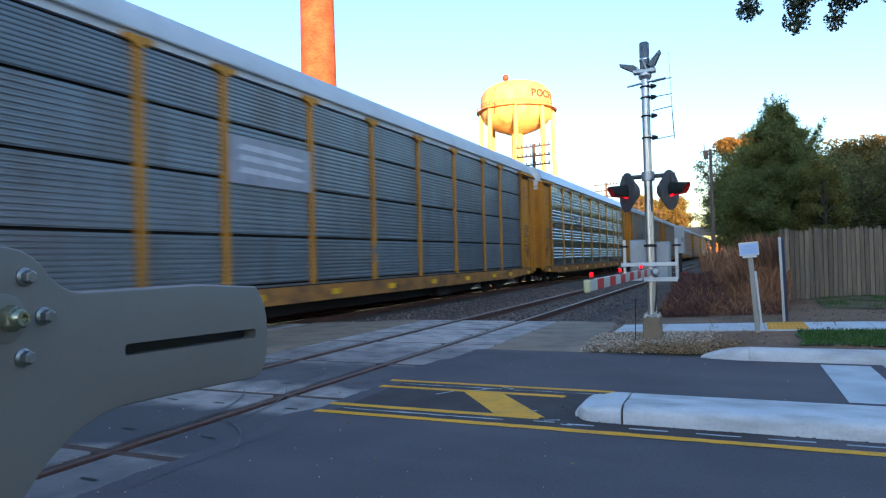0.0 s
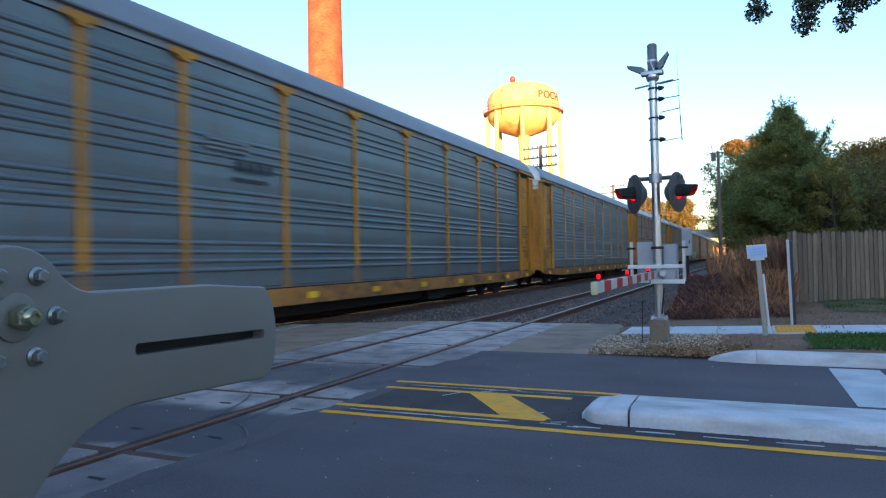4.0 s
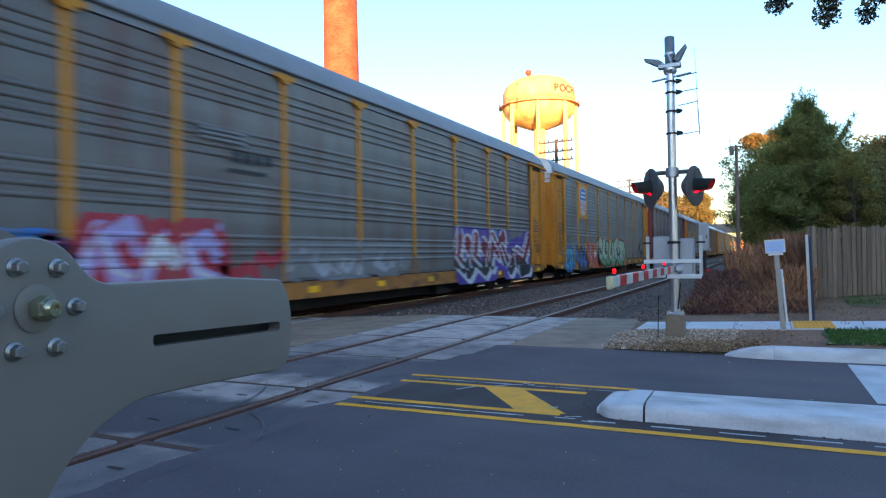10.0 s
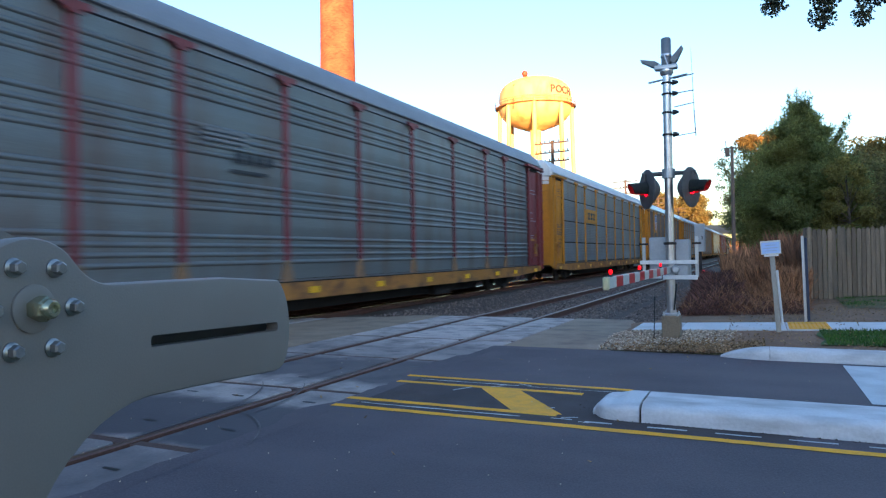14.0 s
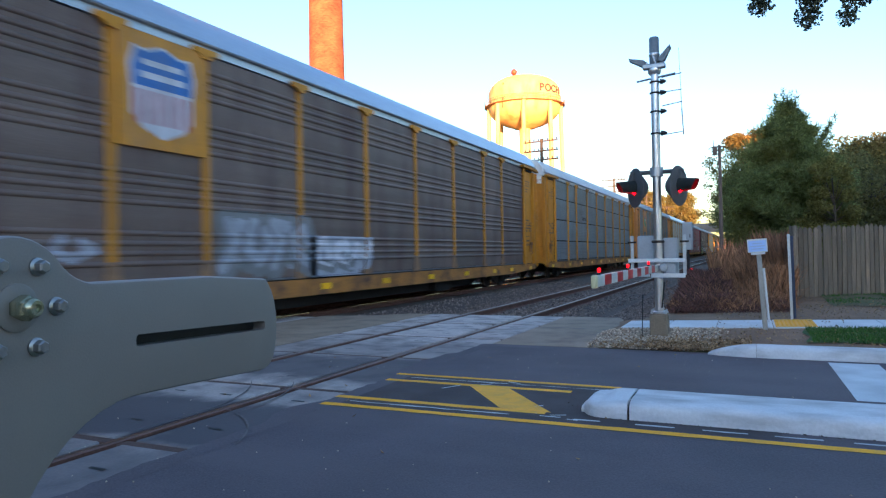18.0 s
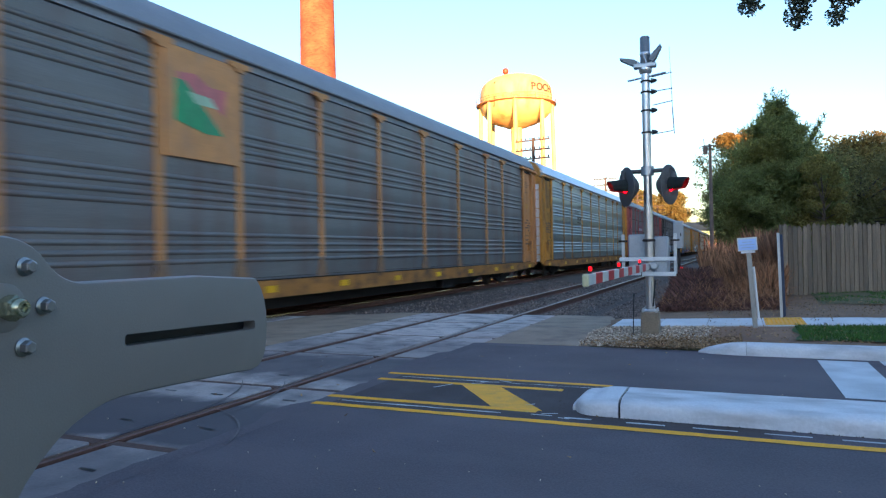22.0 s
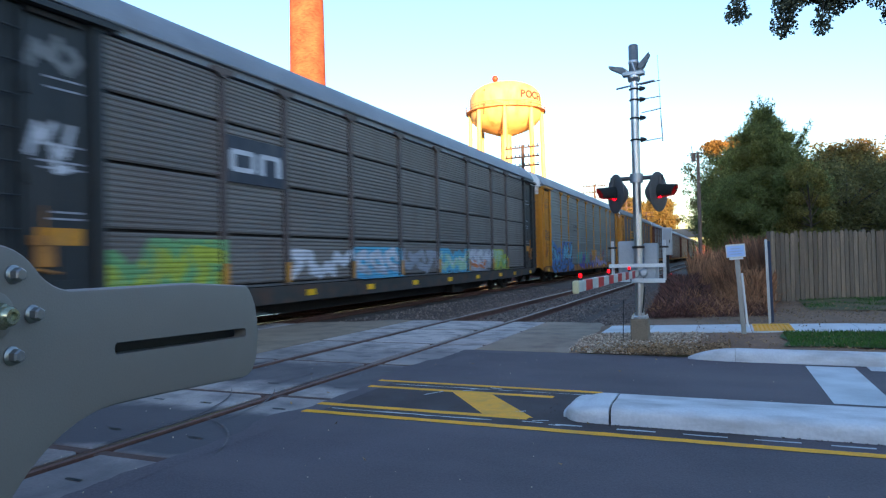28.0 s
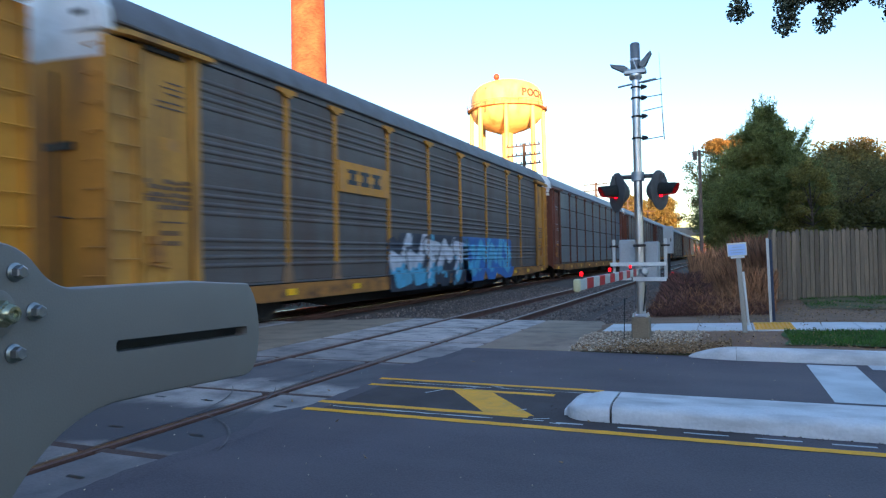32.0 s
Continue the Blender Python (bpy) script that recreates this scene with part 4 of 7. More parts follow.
    part("elbow", tube((-0.36, 0, 2.6), (-0.38, 0, 2.42), 0.045, n=10), FLASHER_GREY, s)
    part("elbow", tube((0.34, 0, 2.62), (0.36, 0, 2.44), 0.045, n=10), FLASHER_GREY, s)
    for side, turn in ((-1, 180 + 31), (1, -20)):
        m = pose(side * 0.33, -0.02, 2.37, 0, 0, turn)
        head = part("flasher", lathe([(0.31, -0.012), (0.31, 0.0), (0.29, 0.008), (0.12, 0.01)], 28, axis="x"), FLASHER_GREY, s, "weathered black round background of a flasher", m)
        part("lamp_body", lathe([(0.04, -0.21), (0.1, -0.18), (0.2, -0.09), (0.28, -0.02), (0.29, -0.013)], 22, axis="x"), FLASHER_GREY, head, "dished grey back of the flasher")
        part("lens", lathe([(0.001, 0.03), (0.06, 0.027), (0.1, 0.014), (0.1, 0.011)], 18, axis="x"), RED_FLASH, head, "lit red lens")
        bm = bmesh.new()
        n = 14
        rings = []
        for rr in (0.118, 0.11):
            for xx in (0.01, 0.3):
                taper = 0.78 if xx > 0.1 else 1.0
                rings.append([bm.verts.new((xx * (0.85 + 0.15 * math.sin(radians(276 * i / n - 48))) if xx > 0.1 else xx, rr * taper * math.cos(radians(-48 + 276 * i / n)), rr * taper * math.sin(radians(-48 + 276 * i / n)))) for i in range(n + 1)])
        for i in range(n):
            bm.faces.new((rings[0][i], rings[0][i + 1], rings[1][i + 1], rings[1][i]))
            bm.faces.new((rings[2][i], rings[3][i], rings[3][i + 1], rings[2][i + 1]))
            bm.faces.new((rings[1][i], rings[1][i + 1], rings[3][i + 1], rings[3][i]))
        part("hood", bm, HOOD, head)
    part("cable", tube((0.05, -0.08, 0.5), (0.09, -0.07, 0.9), 0.012, n=6), BLACK, s)
    return s


mast_signal()


def gate():
    g = thing("crossing_gate", pose(-1.28, 10.93, 0.0), "lowered crossing gate with a red and white striped arm", "crossing gate")
    part("mechanism_box", box(-0.33, 0.1, 1.02, 0.02, 0.42, 1.62, bevel=0.02), GREY_BOX, g, "grey gate-motor housing")
    part("mechanism_box", box(0.06, 0.1, 1.0, 0.27, 0.4, 1.58, bevel=0.02), GREY_BOX, g, "grey gate-motor housing")
    for x in (-0.4, 0.38):
        part("side_bar", box(x - 0.02, 0.0, 1.0, x + 0.03, 0.03, 1.62, bevel=0.005), GALV, g)
        part("side_bolt", box(x - 0.06, -0.02, 1.5, x + 0.07, 0.02, 1.53), DARK, g)
    part("support_bar", box(-0.44, -0.12, 1.2, 0.4, -0.08, 1.26, bevel=0.006), WHITE_SIGN, g, "white horizontal support bar")
    part("support_bar", box(-0.1, -0.12, 0.965, 0.4, -0.08, 1.03, bevel=0.006), WHITE_SIGN, g, "white horizontal support bar")
    part("support_bar", box(-0.42, -0.11, 0.98, -0.12, -0.085, 1.02, bevel=0.004), WHITE_SIGN, g, "white horizontal support bar")
    part("hub_casting", lathe([(0.04, -0.13), (0.06, -0.11), (0.07, 0.04), (0.05, 0.09)], 14, axis="y", at=(0.08, 0, 1.12)), GALV, g)
    part("pivot_plate", box(0.1, -0.06, 0.98, 0.26, -0.02, 1.2, bevel=0.01), GREY_BOX, g)
    part("clamp_ring", lathe([(0.09, 1.5), (0.1, 1.52), (0.09, 1.54)], 14), DARK, g)
    # arm towards the median
    n, y0, y1 = 13, -0.25, -4.72
    arm = part("arm", box(-0.02, y1, 1.085, 0.012, y0 + 0.3, 1.155), GREY_BOX, g, "striped fibreglass gate arm")
    for i in range(n):
        a, b = y1 + (y0 - y1) * i / n, y1 + (y0 - y1) * (i + 1) / n
        part("stripe", box(-0.026, a, 1.06, 0.018, b - 0.004, 1.165, bevel=0.004), RED_SIGN if i % 2 else ARM_WHITE, arm, smooth=False)
    part("tip", box(-0.03, y1 - 0.08, 1.05, 0.024, y1, 1.17, bevel=0.012), CREAM, arm, "cream plastic tip")
    for y in (-4.55, -2.9, -1.1):
        l = part("arm_lamp", box(-0.02, y - 0.03, 1.165, 0.012, y + 0.03, 1.19), BLACK, arm)
        part("lamp_lens", lathe([(0.012, 1.19), (0.017, 1.2), (0.017, 1.222), (0.01, 1.232)], 12, at=(-0.004, y, 0)), RED_GLOW, arm, "lit red gate lamp")


gate()
lp = thing("marker_lamp", pose(-1.92, 26.0, -0.5), "small red lamp on a white stake in the brush", "lamp")
part("stake", tube((0, 0, 0), (0, 0, 1.08), 0.02, n=8), DARK, lp)
part("lens", lathe([(0.03, 1.08), (0.05, 1.1), (0.05, 1.17), (0.03, 1.2)], 12), RED_GLOW, lp)
cb = thing("signal_cabinet", pose(-2.16, 28.0, -0.4), "small grey equipment case on a dark trackside post", "cabinet")
part("post", box(-0.05, -0.05, 0, 0.05, 0.05, 1.78), DARK, cb)
part("case", box(-0.18, -0.2, 1.78, 0.18, 0.2, 2.86, bevel=0.02), GREY_BOX, cb)
part("door", box(-0.15, -0.215, 1.84, 0.15, -0.202, 2.8, bevel=0.006), GREY_BOX, cb)
part("handle", box(0.08, -0.24, 2.25, 0.11, -0.215, 2.38), DARK, cb)
rd = thing("marker_rod", pose(-1.52, 10.72, 0.0, 0, 2, 0), "thin dark rod standing in the gravel", "rod")
part("rod", tube((0, 0, -0.05), (0, 0, 0.66), 0.007, n=6), DARK, rd)
part("cap", lathe([(0.007, 0.65), (0.014, 0.66), (0.014, 0.7), (0.006, 0.71)], 8), BLACK, rd)

# ---- gate bracket close to the camera ----


def bracket():
    g = thing("gate_bracket", Matrix(((-0.1391, -0.9903, 0, -1.1016), (0.9903, -0.1391, 0, 1.0027), (0, 0, 1, 1.2461), (0, 0, 0, 1))), "grey painted steel gate-arm bracket with a slot and zinc bolts", "gate bracket")
    hx, hz, hr = -0.310, 0.069, 0.115
    # clockwise: hub, fillet, arm, rounded tip, arm's underside, wide sweep down
    out = [(hx + hr * math.cos(radians(a)), hz + hr * math.sin(radians(a))) for a in [180 - 8.84 * i for i in range(17)]]
    out += [(-0.1415 + 0.1 * math.cos(radians(a)), 0.2025 + 0.1 * math.sin(radians(a))) for a in (226, 235, 244, 253, 262, 269)]
    out += [(0.2, 0.1015), (0.35, 0.0915), (0.428, 0.087), (0.436, 0.085), (0.448, 0.076), (0.464, 0.056), (0.477, 0.03), (0.486, -0.004), (0.489, -0.04), (0.486, -0.075), (0.479, -0.105), (0.469, -0.126), (0.455, -0.141), (0.438, -0.149), (0.41, -0.152)]
    out += [(0.088, -0.132)]
    out += [(-0.05 + 0.295 * math.cos(radians(a)), -0.42 + 0.295 * math.sin(radians(a))) for a in range(90, 171, 8)]
    out += [(-0.36, -0.5), (-0.38, -0.8), (-0.95, -0.8), (-0.95, 0.0), (-0.6, 0.03)]
    # the slot, through both faces
    sl = math.atan2(-0.019, 0.467)
    slot = [(0.234, 0.0115), (0.2385, 0.008), (0.24, 0.0), (0.2385, -0.008), (0.234, -0.0115), (-0.226, -0.0115), (-0.2305, -0.008), (-0.232, 0.0), (-0.2305, 0.008), (-0.226, 0.0115)]
    slot = [(0.186 + u * math.cos(sl) - v * math.sin(sl), -0.026 + u * math.sin(sl) + v * math.cos(sl)) for u, v in slot]

    def inset(loop, d):
        n, res = len(loop), []
        for i in range(n):
            (ax, az), (bx, bz), (cx, cz) = loop[i - 1], loop[i], loop[(i + 1) % n]
            t = Vector((cx - ax, cz - az)).normalized()
            res.append((bx + t.y * d, bz - t.x * d))
        return res

    bm = bmesh.new()

    def ring(loop, y):
        return [bm.verts.new((u, y, v)) for u, v in loop]

    def wall(a, b):
        for i in range(len(a)):
            bm.faces.new((a[i], a[(i + 1) % len(a)], b[(i + 1) % len(a)], b[i]))

    def face(loops):
        edges = []
        for vs in loops:
            for i in range(len(vs)):
                edges.append(bm.edges.get((vs[i], vs[(i + 1) % len(vs)])) or bm.edges.new((vs[i], vs[(i + 1) % len(vs)])))
        bmesh.ops.triangle_fill(bm, use_beauty=True, edges=edges)
    # outline runs clockwise, so a positive inset goes inwards
    o = [ring(inset(out, 0.008), 0.0), ring(inset(out, 0.0035), 0.0012), ring(inset(out, 0.0008), 0.005), ring(out, 0.011), ring(out, 0.034)]
    i_ = [ring(inset(slot, -0.0), 0.0), ring(slot, 0.034)]
    for a_, b_ in zip(o, o[1:]):
        wall(a_, b_)
    wall(*i_)
    face([o[0], i_[0]])
    face([o[-1], i_[1]])
    part("plate", bm, BRACKET, g, "grey painted steel plate")
    # second plate behind, and the arm's dark core behind the slot
    part("back_plate", prism([(hx - 0.035 + 0.12 * math.cos(radians(a)), hz + 0.012 + 0.12 * math.sin(radians(a))) for a in range(0, 360, 15)], 0.06, 0.075, plane="xz"), BRACKET, g)
    part("arm_core", box(-0.1, 0.05, -0.13, 0.475, 0.09, 0.06, bevel=0.006), BLACK, g, "dark arm end clamped behind the slot")
    # hub washer, stud and nut
    hub = part("hub_washer", lathe([(0.039, 0.0), (0.039, -0.004), (0.037, -0.0055), (0.02, -0.0055)], 32, axis="y", at=(hx, 0, hz)), BRACKET, g, "round greenish washer")
    part("hub_nut", lathe([(0.019, -0.005), (0.019, -0.01), (0.021, -0.012), (0.021, -0.028), (0.017, -0.033), (0.01, -0.033)], 6, axis="y", at=(hx, 0, hz)), BRASSY, hub)
    part("hub_stud", lathe([(0.0165, -0.03), (0.016, -0.039), (0.012, -0.044), (0.007, -0.0445), (0.006, -0.04), (0.002, -0.04)], 18, axis="y", at=(hx, 0, hz)), BRASSY, hub, "rounded stud end")
    for k in range(6):
        a = radians(-2 + 60 * k)
        at = (hx + 0.0755 * math.cos(a), 0, hz + 0.0755 * math.sin(a))
        b = part("bolt", lathe([(0.0155, 0.0), (0.0155, -0.003), (0.0115, -0.006)], 20, axis="y", at=at), ZINC, g, "zinc hex bolt")
        part("bolt_head", lathe([(0.0115, -0.005), (0.0115, -0.017), (0.0088, -0.0195)], 6, axis="y", at=at), ZINC, b)
    # its carrier out of view
    part("carrier", box(-1.1, 0.08, -1.3, -0.7, 0.4, 0.2, bevel=0.02), GREY_BOX, g)


bracket()

# ---- chimney, water tower, poles, bridge ----


def chimney():
    c = thing("brick_chimney", pose(-39.0, 58.1, -0.3), "tall round orange-red brick factory chimney", "chimney")
    n, rings = 40, 24
    vs, fs, H = [], [], 52.0
    for j in range(rings + 1):
        z = H * j / rings
        r = 2.0 - 0.55 * z / H
        vs += [(r * math.cos(2 * math.pi * i / n), r * math.sin(2 * math.pi * i / n), z) for i in range(n)]
    for j in range(rings):
        for i in range(n):
            fs.append((j * n + i, j * n + (i + 1) % n, (j + 1) * n + (i + 1) % n, (j + 1) * n + i))
    me = raw("shaft", vs, fs, CHIMNEY_BRICK, smooth=True)
    uv = me.uv_layers.new(name="UVMap")
    for p in me.polygons:
        for li in p.loop_indices:
            v = me.vertices[me.loops[li].vertex_index].co
            i = me.loops[li].vertex_index % n
            if p.index % n == n - 1 and i == 0:
                i = n
            uv.data[li].uv = (i / n * 11.5, v.z)
    put("shaft", me, c)
    part("crown", lathe([(1.45, 52.0), (1.65, 52.2), (1.65, 53.0), (1.3, 53.0)], 40), BUILDING, c)


chimney()


def tower():
    t = thing("water_tower", pose(-40.9, 131.7, -0.3), "sunlit yellow water tower with a red ball on top", "water tower")
    R, zb = 7.25, 31.1
    prof = [(1.15, 26.7), (2.2, 26.85)]
    prof += [(R * math.sin(radians(a)), zb - 4.3 * math.cos(radians(a))) for a in range(22, 91, 7)]
    prof += [(R, 33.6)]
    prof += [(R * math.cos(radians(a)) ** 0.75, 33.6 + 3.7 * math.sin(radians(a))) for a in range(6, 90, 7)]
    part("tank", lathe(prof, 48), TANK, t, "yellow steel tank")
    bm = lathe([(R, 31.1), (R + 0.85, 31.15), (R + 0.85, 31.27), (R, 31.3)], 48)
    part("balcony", bm, TANK_RAIL, t, "rust-orange balcony round the tank")
    for z in (31.75, 32.25):
        bm = bmesh.new()
        for i in range(48):
            a, b = 2 * math.pi * i / 48, 2 * math.pi * (i + 1) / 48
            tube(((R + 0.8) * math.cos(a), (R + 0.8) * math.sin(a), z), ((R + 0.8) * math.cos(b), (R + 0.8) * math.sin(b), z), 0.05, n=5, bm=bm, caps=False)
        part("handrail", bm, TANK_RAIL, t)
    for i in range(32):
        a = 2 * math.pi * i / 32
        part("rail_post", tube(((R + 0.8) * math.cos(a), (R + 0.8) * math.sin(a), 31.25), ((R + 0.8) * math.cos(a), (R + 0.8) * math.sin(a), 32.3), 0.05, n=5), TANK_RAIL, t)
    part("riser", tube((0, 0, 0), (0, 0, 27.6), 1.15, n=24), TANK, t)
    for i in range(8):
        a = 2 * math.pi * (i + 0.35) / 8
        c, s = math.cos(a), math.sin(a)
        part("leg", tube(((R + 0.45) * c, (R + 0.45) * s, 0), ((R - 0.05) * c, (R - 0.05) * s, 31.6), 0.5, 0.45, n=12), TANK, t)
        part("rod", tube(((R + 0.5) * c, (R + 0.5) * s, 22), (1.1 * c, 1.1 * s, 15), 0.05, n=5), TANK, t)
    part("ball_stem", tube((-1.9, -0.6, 36.9), (-1.9, -0.6, 37.9), 0.12, n=8), TANK, t)
    part("ball", lathe([(0.05, 37.75)] + [(0.62 * math.sin(radians(a)), 38.4 - 0.65 * math.cos(radians(a))) for a in range(15, 180, 15)] + [(0.05, 39.05)], 20, at=(-1.9, -0.6, 0)), TANK_RED, t, "red warning ball")
    part("ladder", box(-0.15, -0.05, 0, 0.15, 0.05, 5.0), TANK_RAIL, t, m=pose(-2.3, -6.95, 30.0, -4, 0, -18))
    # lettering round the tank
    for ch, deg in (("P", -45), ("O", -33.5), ("C", -21.5), ("H", -9)):
        cu = bpy.data.curves.new("letter", "FONT")
        cu.body, cu.size, cu.extrude, cu.align_x, cu.offset = ch, 2.0, 0.03, "CENTER", 0.07
        tmp = bpy.data.objects.new("tmp", cu)
        scene.collection.objects.link(tmp)
        bpy.context.view_layer.update()
        me = bpy.data.meshes.new_from_object(tmp.evaluated_get(bpy.context.evaluated_depsgraph_get()))
        bpy.data.objects.remove(tmp)
        me.materials.append(RAIL_SIDE)
        put("letter", me, t, pose((R + 0.03) * math.cos(radians(deg)), (R + 0.03) * math.sin(radians(deg)), 32.95, 88, 0, deg + 90), "painted letter " + ch)


tower()


def utility_pole(x, y, h, arms, label, turn=0.0):
    p = thing("utility_pole", pose(x, y, -0.4, 0, 0, turn), label, "utility pole", group="poles along the track" if arms else "")
    part("pole", tube((0, 0, 0), (0, 0, h + 0.4), 0.16 if arms else 0.1, 0.11 if arms else 0.07, 10), WOOD_POLE if arms else POLE_PALE, p)
    for z in arms:
        a = part("crossarm", box(-1.35, -0.17, h + 0.4 - z, 1.35, -0.08, h + 0.5 - z), WOOD_POLE, p)
        for k in range(8):
            xx = -1.25 + k * 2.5 / 7
            part("insulator", lathe([(0.025, 0), (0.05, 0.05), (0.045, 0.13), (0.015, 0.16)], 6, at=(xx, -0.125, h + 0.5 - z)), DARK, a)
    if arms:
        part("guy_wire", tube((0.1, 0, h - arms[-1] - 0.3), (1.9, -0.5, 2.0), 0.02, n=5), DARK, p)
    return p


utility_pole(-13.7, 48.1, 9.7, (0.25, 0.95, 1.6), "dark wooden telegraph pole with three crossarms", -8)
utility_pole(-13.6, 76.8, 9.5, (0.25, 0.95, 1.6), "dark wooden telegraph pole with three crossarms", -8)
utility_pole(-13.6, 103.0, 9.4, (0.25, 0.95, 1.6), "dark wooden telegraph pole with three crossarms", -8)
utility_pole(-13.6, 130.0, 9.4, (0.25, 0.95, 1.6), "dark wooden telegraph pole with three crossarms", -8)
up = utility_pole(-1.17, 34.6, 6.3, (), "bare wooden utility pole in front of the trees")
part("terminal_box", box(-0.3, -0.14, 6.25, -0.1, 0.04, 6.6, bevel=0.02), POLE_PALE, up, "small box at the pole's head")
part("pole_arm", box(-0.35, -0.04, 6.6, 0.2, 0.04, 6.66), POLE_PALE, up)
part("top_pin", tube((-0.25, 0, 6.66), (-0.28, 0, 7.0), 0.02, n=6), POLE_PALE, up)

br = thing("road_bridge", pose(-8, 212, -0.4), "grey concrete road bridge over the railway", "bridge")
part("deck", box(-18, -5, 7.2, 22, 5, 8.1), BRIDGE, br, smooth=False)
part("parapet", box(-18, -5.2, 8.1, 22, -4.9, 9.2), BRIDGE, br, smooth=False)
part("girder", box(-18, -4.6, 6.6, 22, -4.2, 7.2), BRIDGE, br, smooth=False)
for x in (-12.5, 8.5):
    part("pier", box(x - 0.6, -4, 0, x + 0.6, 4, 7.2), BRIDGE, br, smooth=False)

# ---- trees ----


def leaf_cloud(blobs, n, size, slim=0.5, edge=0.4, radial=False):
    """Small leaf faces, thick in the clumps and thin between."""
    rng = np.random
    bl = np.array(blobs)
    w = (bl[:, 3] * bl[:, 4] * bl[:, 5]) ** 0.75
    bl = bl[rng.choice(len(bl), n, p=w / w.sum())]

    def unit(v):
        return v / np.linalg.norm(v, axis=1, keepdims=True)
    d = unit(rng.normal(size=(n, 3))) * rng.random((n, 1)) ** edge
    p = bl[:, :3] + d * bl[:, 3:]
    a, b = unit(rng.normal(size=(n, 3)) + (d * 2.2 + (0, 0, 0.5) if radial else 0)), rng.normal(size=(n, 3))
    b = unit(b - a * (a * b).sum(axis=1, keepdims=True))
    s = size * (0.6 + 0.8 * rng.random((n, 1)))
    vs = np.stack((p - a * s, p - b * s * slim, p + a * s, p + b * s * slim), axis=1).reshape(-1, 3)
    return vs.tolist(), np.arange(4 * n).reshape(-1, 4).tolist()


def leafy_tree(name, x, y, h, w, leaf, label, n=5000, size=0.16, clumps=26, trunk=0.25, low=0.3):
    t = thing(name, pose(x, y, -0.35), label, "tree")
    bm = tube((0, 0, 0), (0.1, 0, h * 0.5), trunk, trunk * 0.6, 10)
    tube((0.1, 0, h * 0.5), (0.0, 0.1, h * 0.85), trunk * 0.6, trunk * 0.15, 8, bm)
    part("trunk", bm, BARK, t)
    bm = bmesh.new()
    blobs = []
    for k in range(clumps):
        a, f = random.uniform(0, 6.28), random.uniform(low, 1.0)
        r = w / 2 * math.sqrt(max(0.05, 1 - ((f - 0.55) / 0.5) ** 2)) * random.uniform(0.45, 0.95)
        c = (r * math.cos(a), r * math.sin(a), h * f * 0.93)
        s = random.uniform(0.11, 0.2) * w
        blobs.append((*c, s, s, s * 0.75))
        tube((0.05, 0, h * (0.25 + 0.4 * f)), c, trunk * 0.25, trunk * 0.06, 6, bm)
    tagged(part("branchwork", bm, BARK, t), kind="stuff")
    vs, fs = leaf_cloud(blobs, n, size)
    put("crown", raw("crown", vs, fs, leaf), t)
    return t


def pine_tree(x, y, h, label, n=230000):
    t = thing("pine_tree", pose(x, y, -0.3), label, "tree")
    part("trunk", tube((0, 0, 0), (0, 0, h * 0.95), 0.22, 0.04, 10), BARK, t)
    blobs = []
    bm = bmesh.new()
    heights, widths = [0.3, 2.5, 4.5, 6.0, 7.2, 8.3, 9.4], [2.1, 2.6, 2.8, 2.1, 1.3, 0.6, 0.1]
    for k in range(330):
        f = random.random() ** 1.1
        z = 0.5 + f * (h - 1.0)
        a = random.uniform(0, 6.283)
        lobe = 1 + 0.1 * math.sin(a * 2 + 1.0) + 0.12 * math.sin(a * 5 + z * 1.3)
        r = float(np.interp(z, heights, widths)) * lobe * random.uniform(0.78, 1.05)
        end = (r * math.cos(a), r * math.sin(a), z + r * 0.12)
        if k % 2:
            tube((0, 0, max(0.3, z - 0.3)), end, 0.03, 0.01, 5, bm)
        for q in (0.72, 1.0):
            s = 0.16 + 0.34 * min(1.0, r / 2.5) * random.uniform(0.6, 1.15)
            blobs.append((end[0] * q, end[1] * q, z - 0.3 + (end[2] - z + 0.3) * q, s * 1.15, s * 1.15, s * 0.8))
    for k in range(130):
        z = random.uniform(0.5, 7.8)
        r = float(np.interp(z, heights, widths)) * 0.6 * random.random()
        a = random.uniform(0, 6.283)
        blobs.append((r * math.cos(a), r * math.sin(a), z, 0.6, 0.6, 0.5))
    # upright leaders at the crown and a second spire
    for dx, dz in ((-0.1, 0.3), (-0.45, 0.05), (0.28, 0.1), (0.5, -0.05), (-0.7, -0.5), (0.1, 0.0), (1.9, -1.5), (2.15, -1.25), (1.75, -1.9), (2.0, -2.2)):
        z = h - 0.3 + dz
        tube((dx * 0.7, 0, z - 0.9), (dx, 0, z + 0.2), 0.02, 0.006, 5, bm)
        for q in range(4):
            blobs.append((dx * (0.8 + 0.07 * q), 0, z - 0.75 + 0.3 * q, 0.28 - 0.055 * q, 0.28 - 0.055 * q, 0.22))
    tagged(part("branchwork", bm, BARK, t), kind="stuff")
    blobs = [(*b[:3], b[3] * 1.3, b[4] * 1.3, b[5] * 1.35) for b in blobs]
    vs, fs = leaf_cloud(blobs, n, 0.1, 0.2, 0.75, True)
    put("crown", raw("crown", vs, fs, PINE), t)


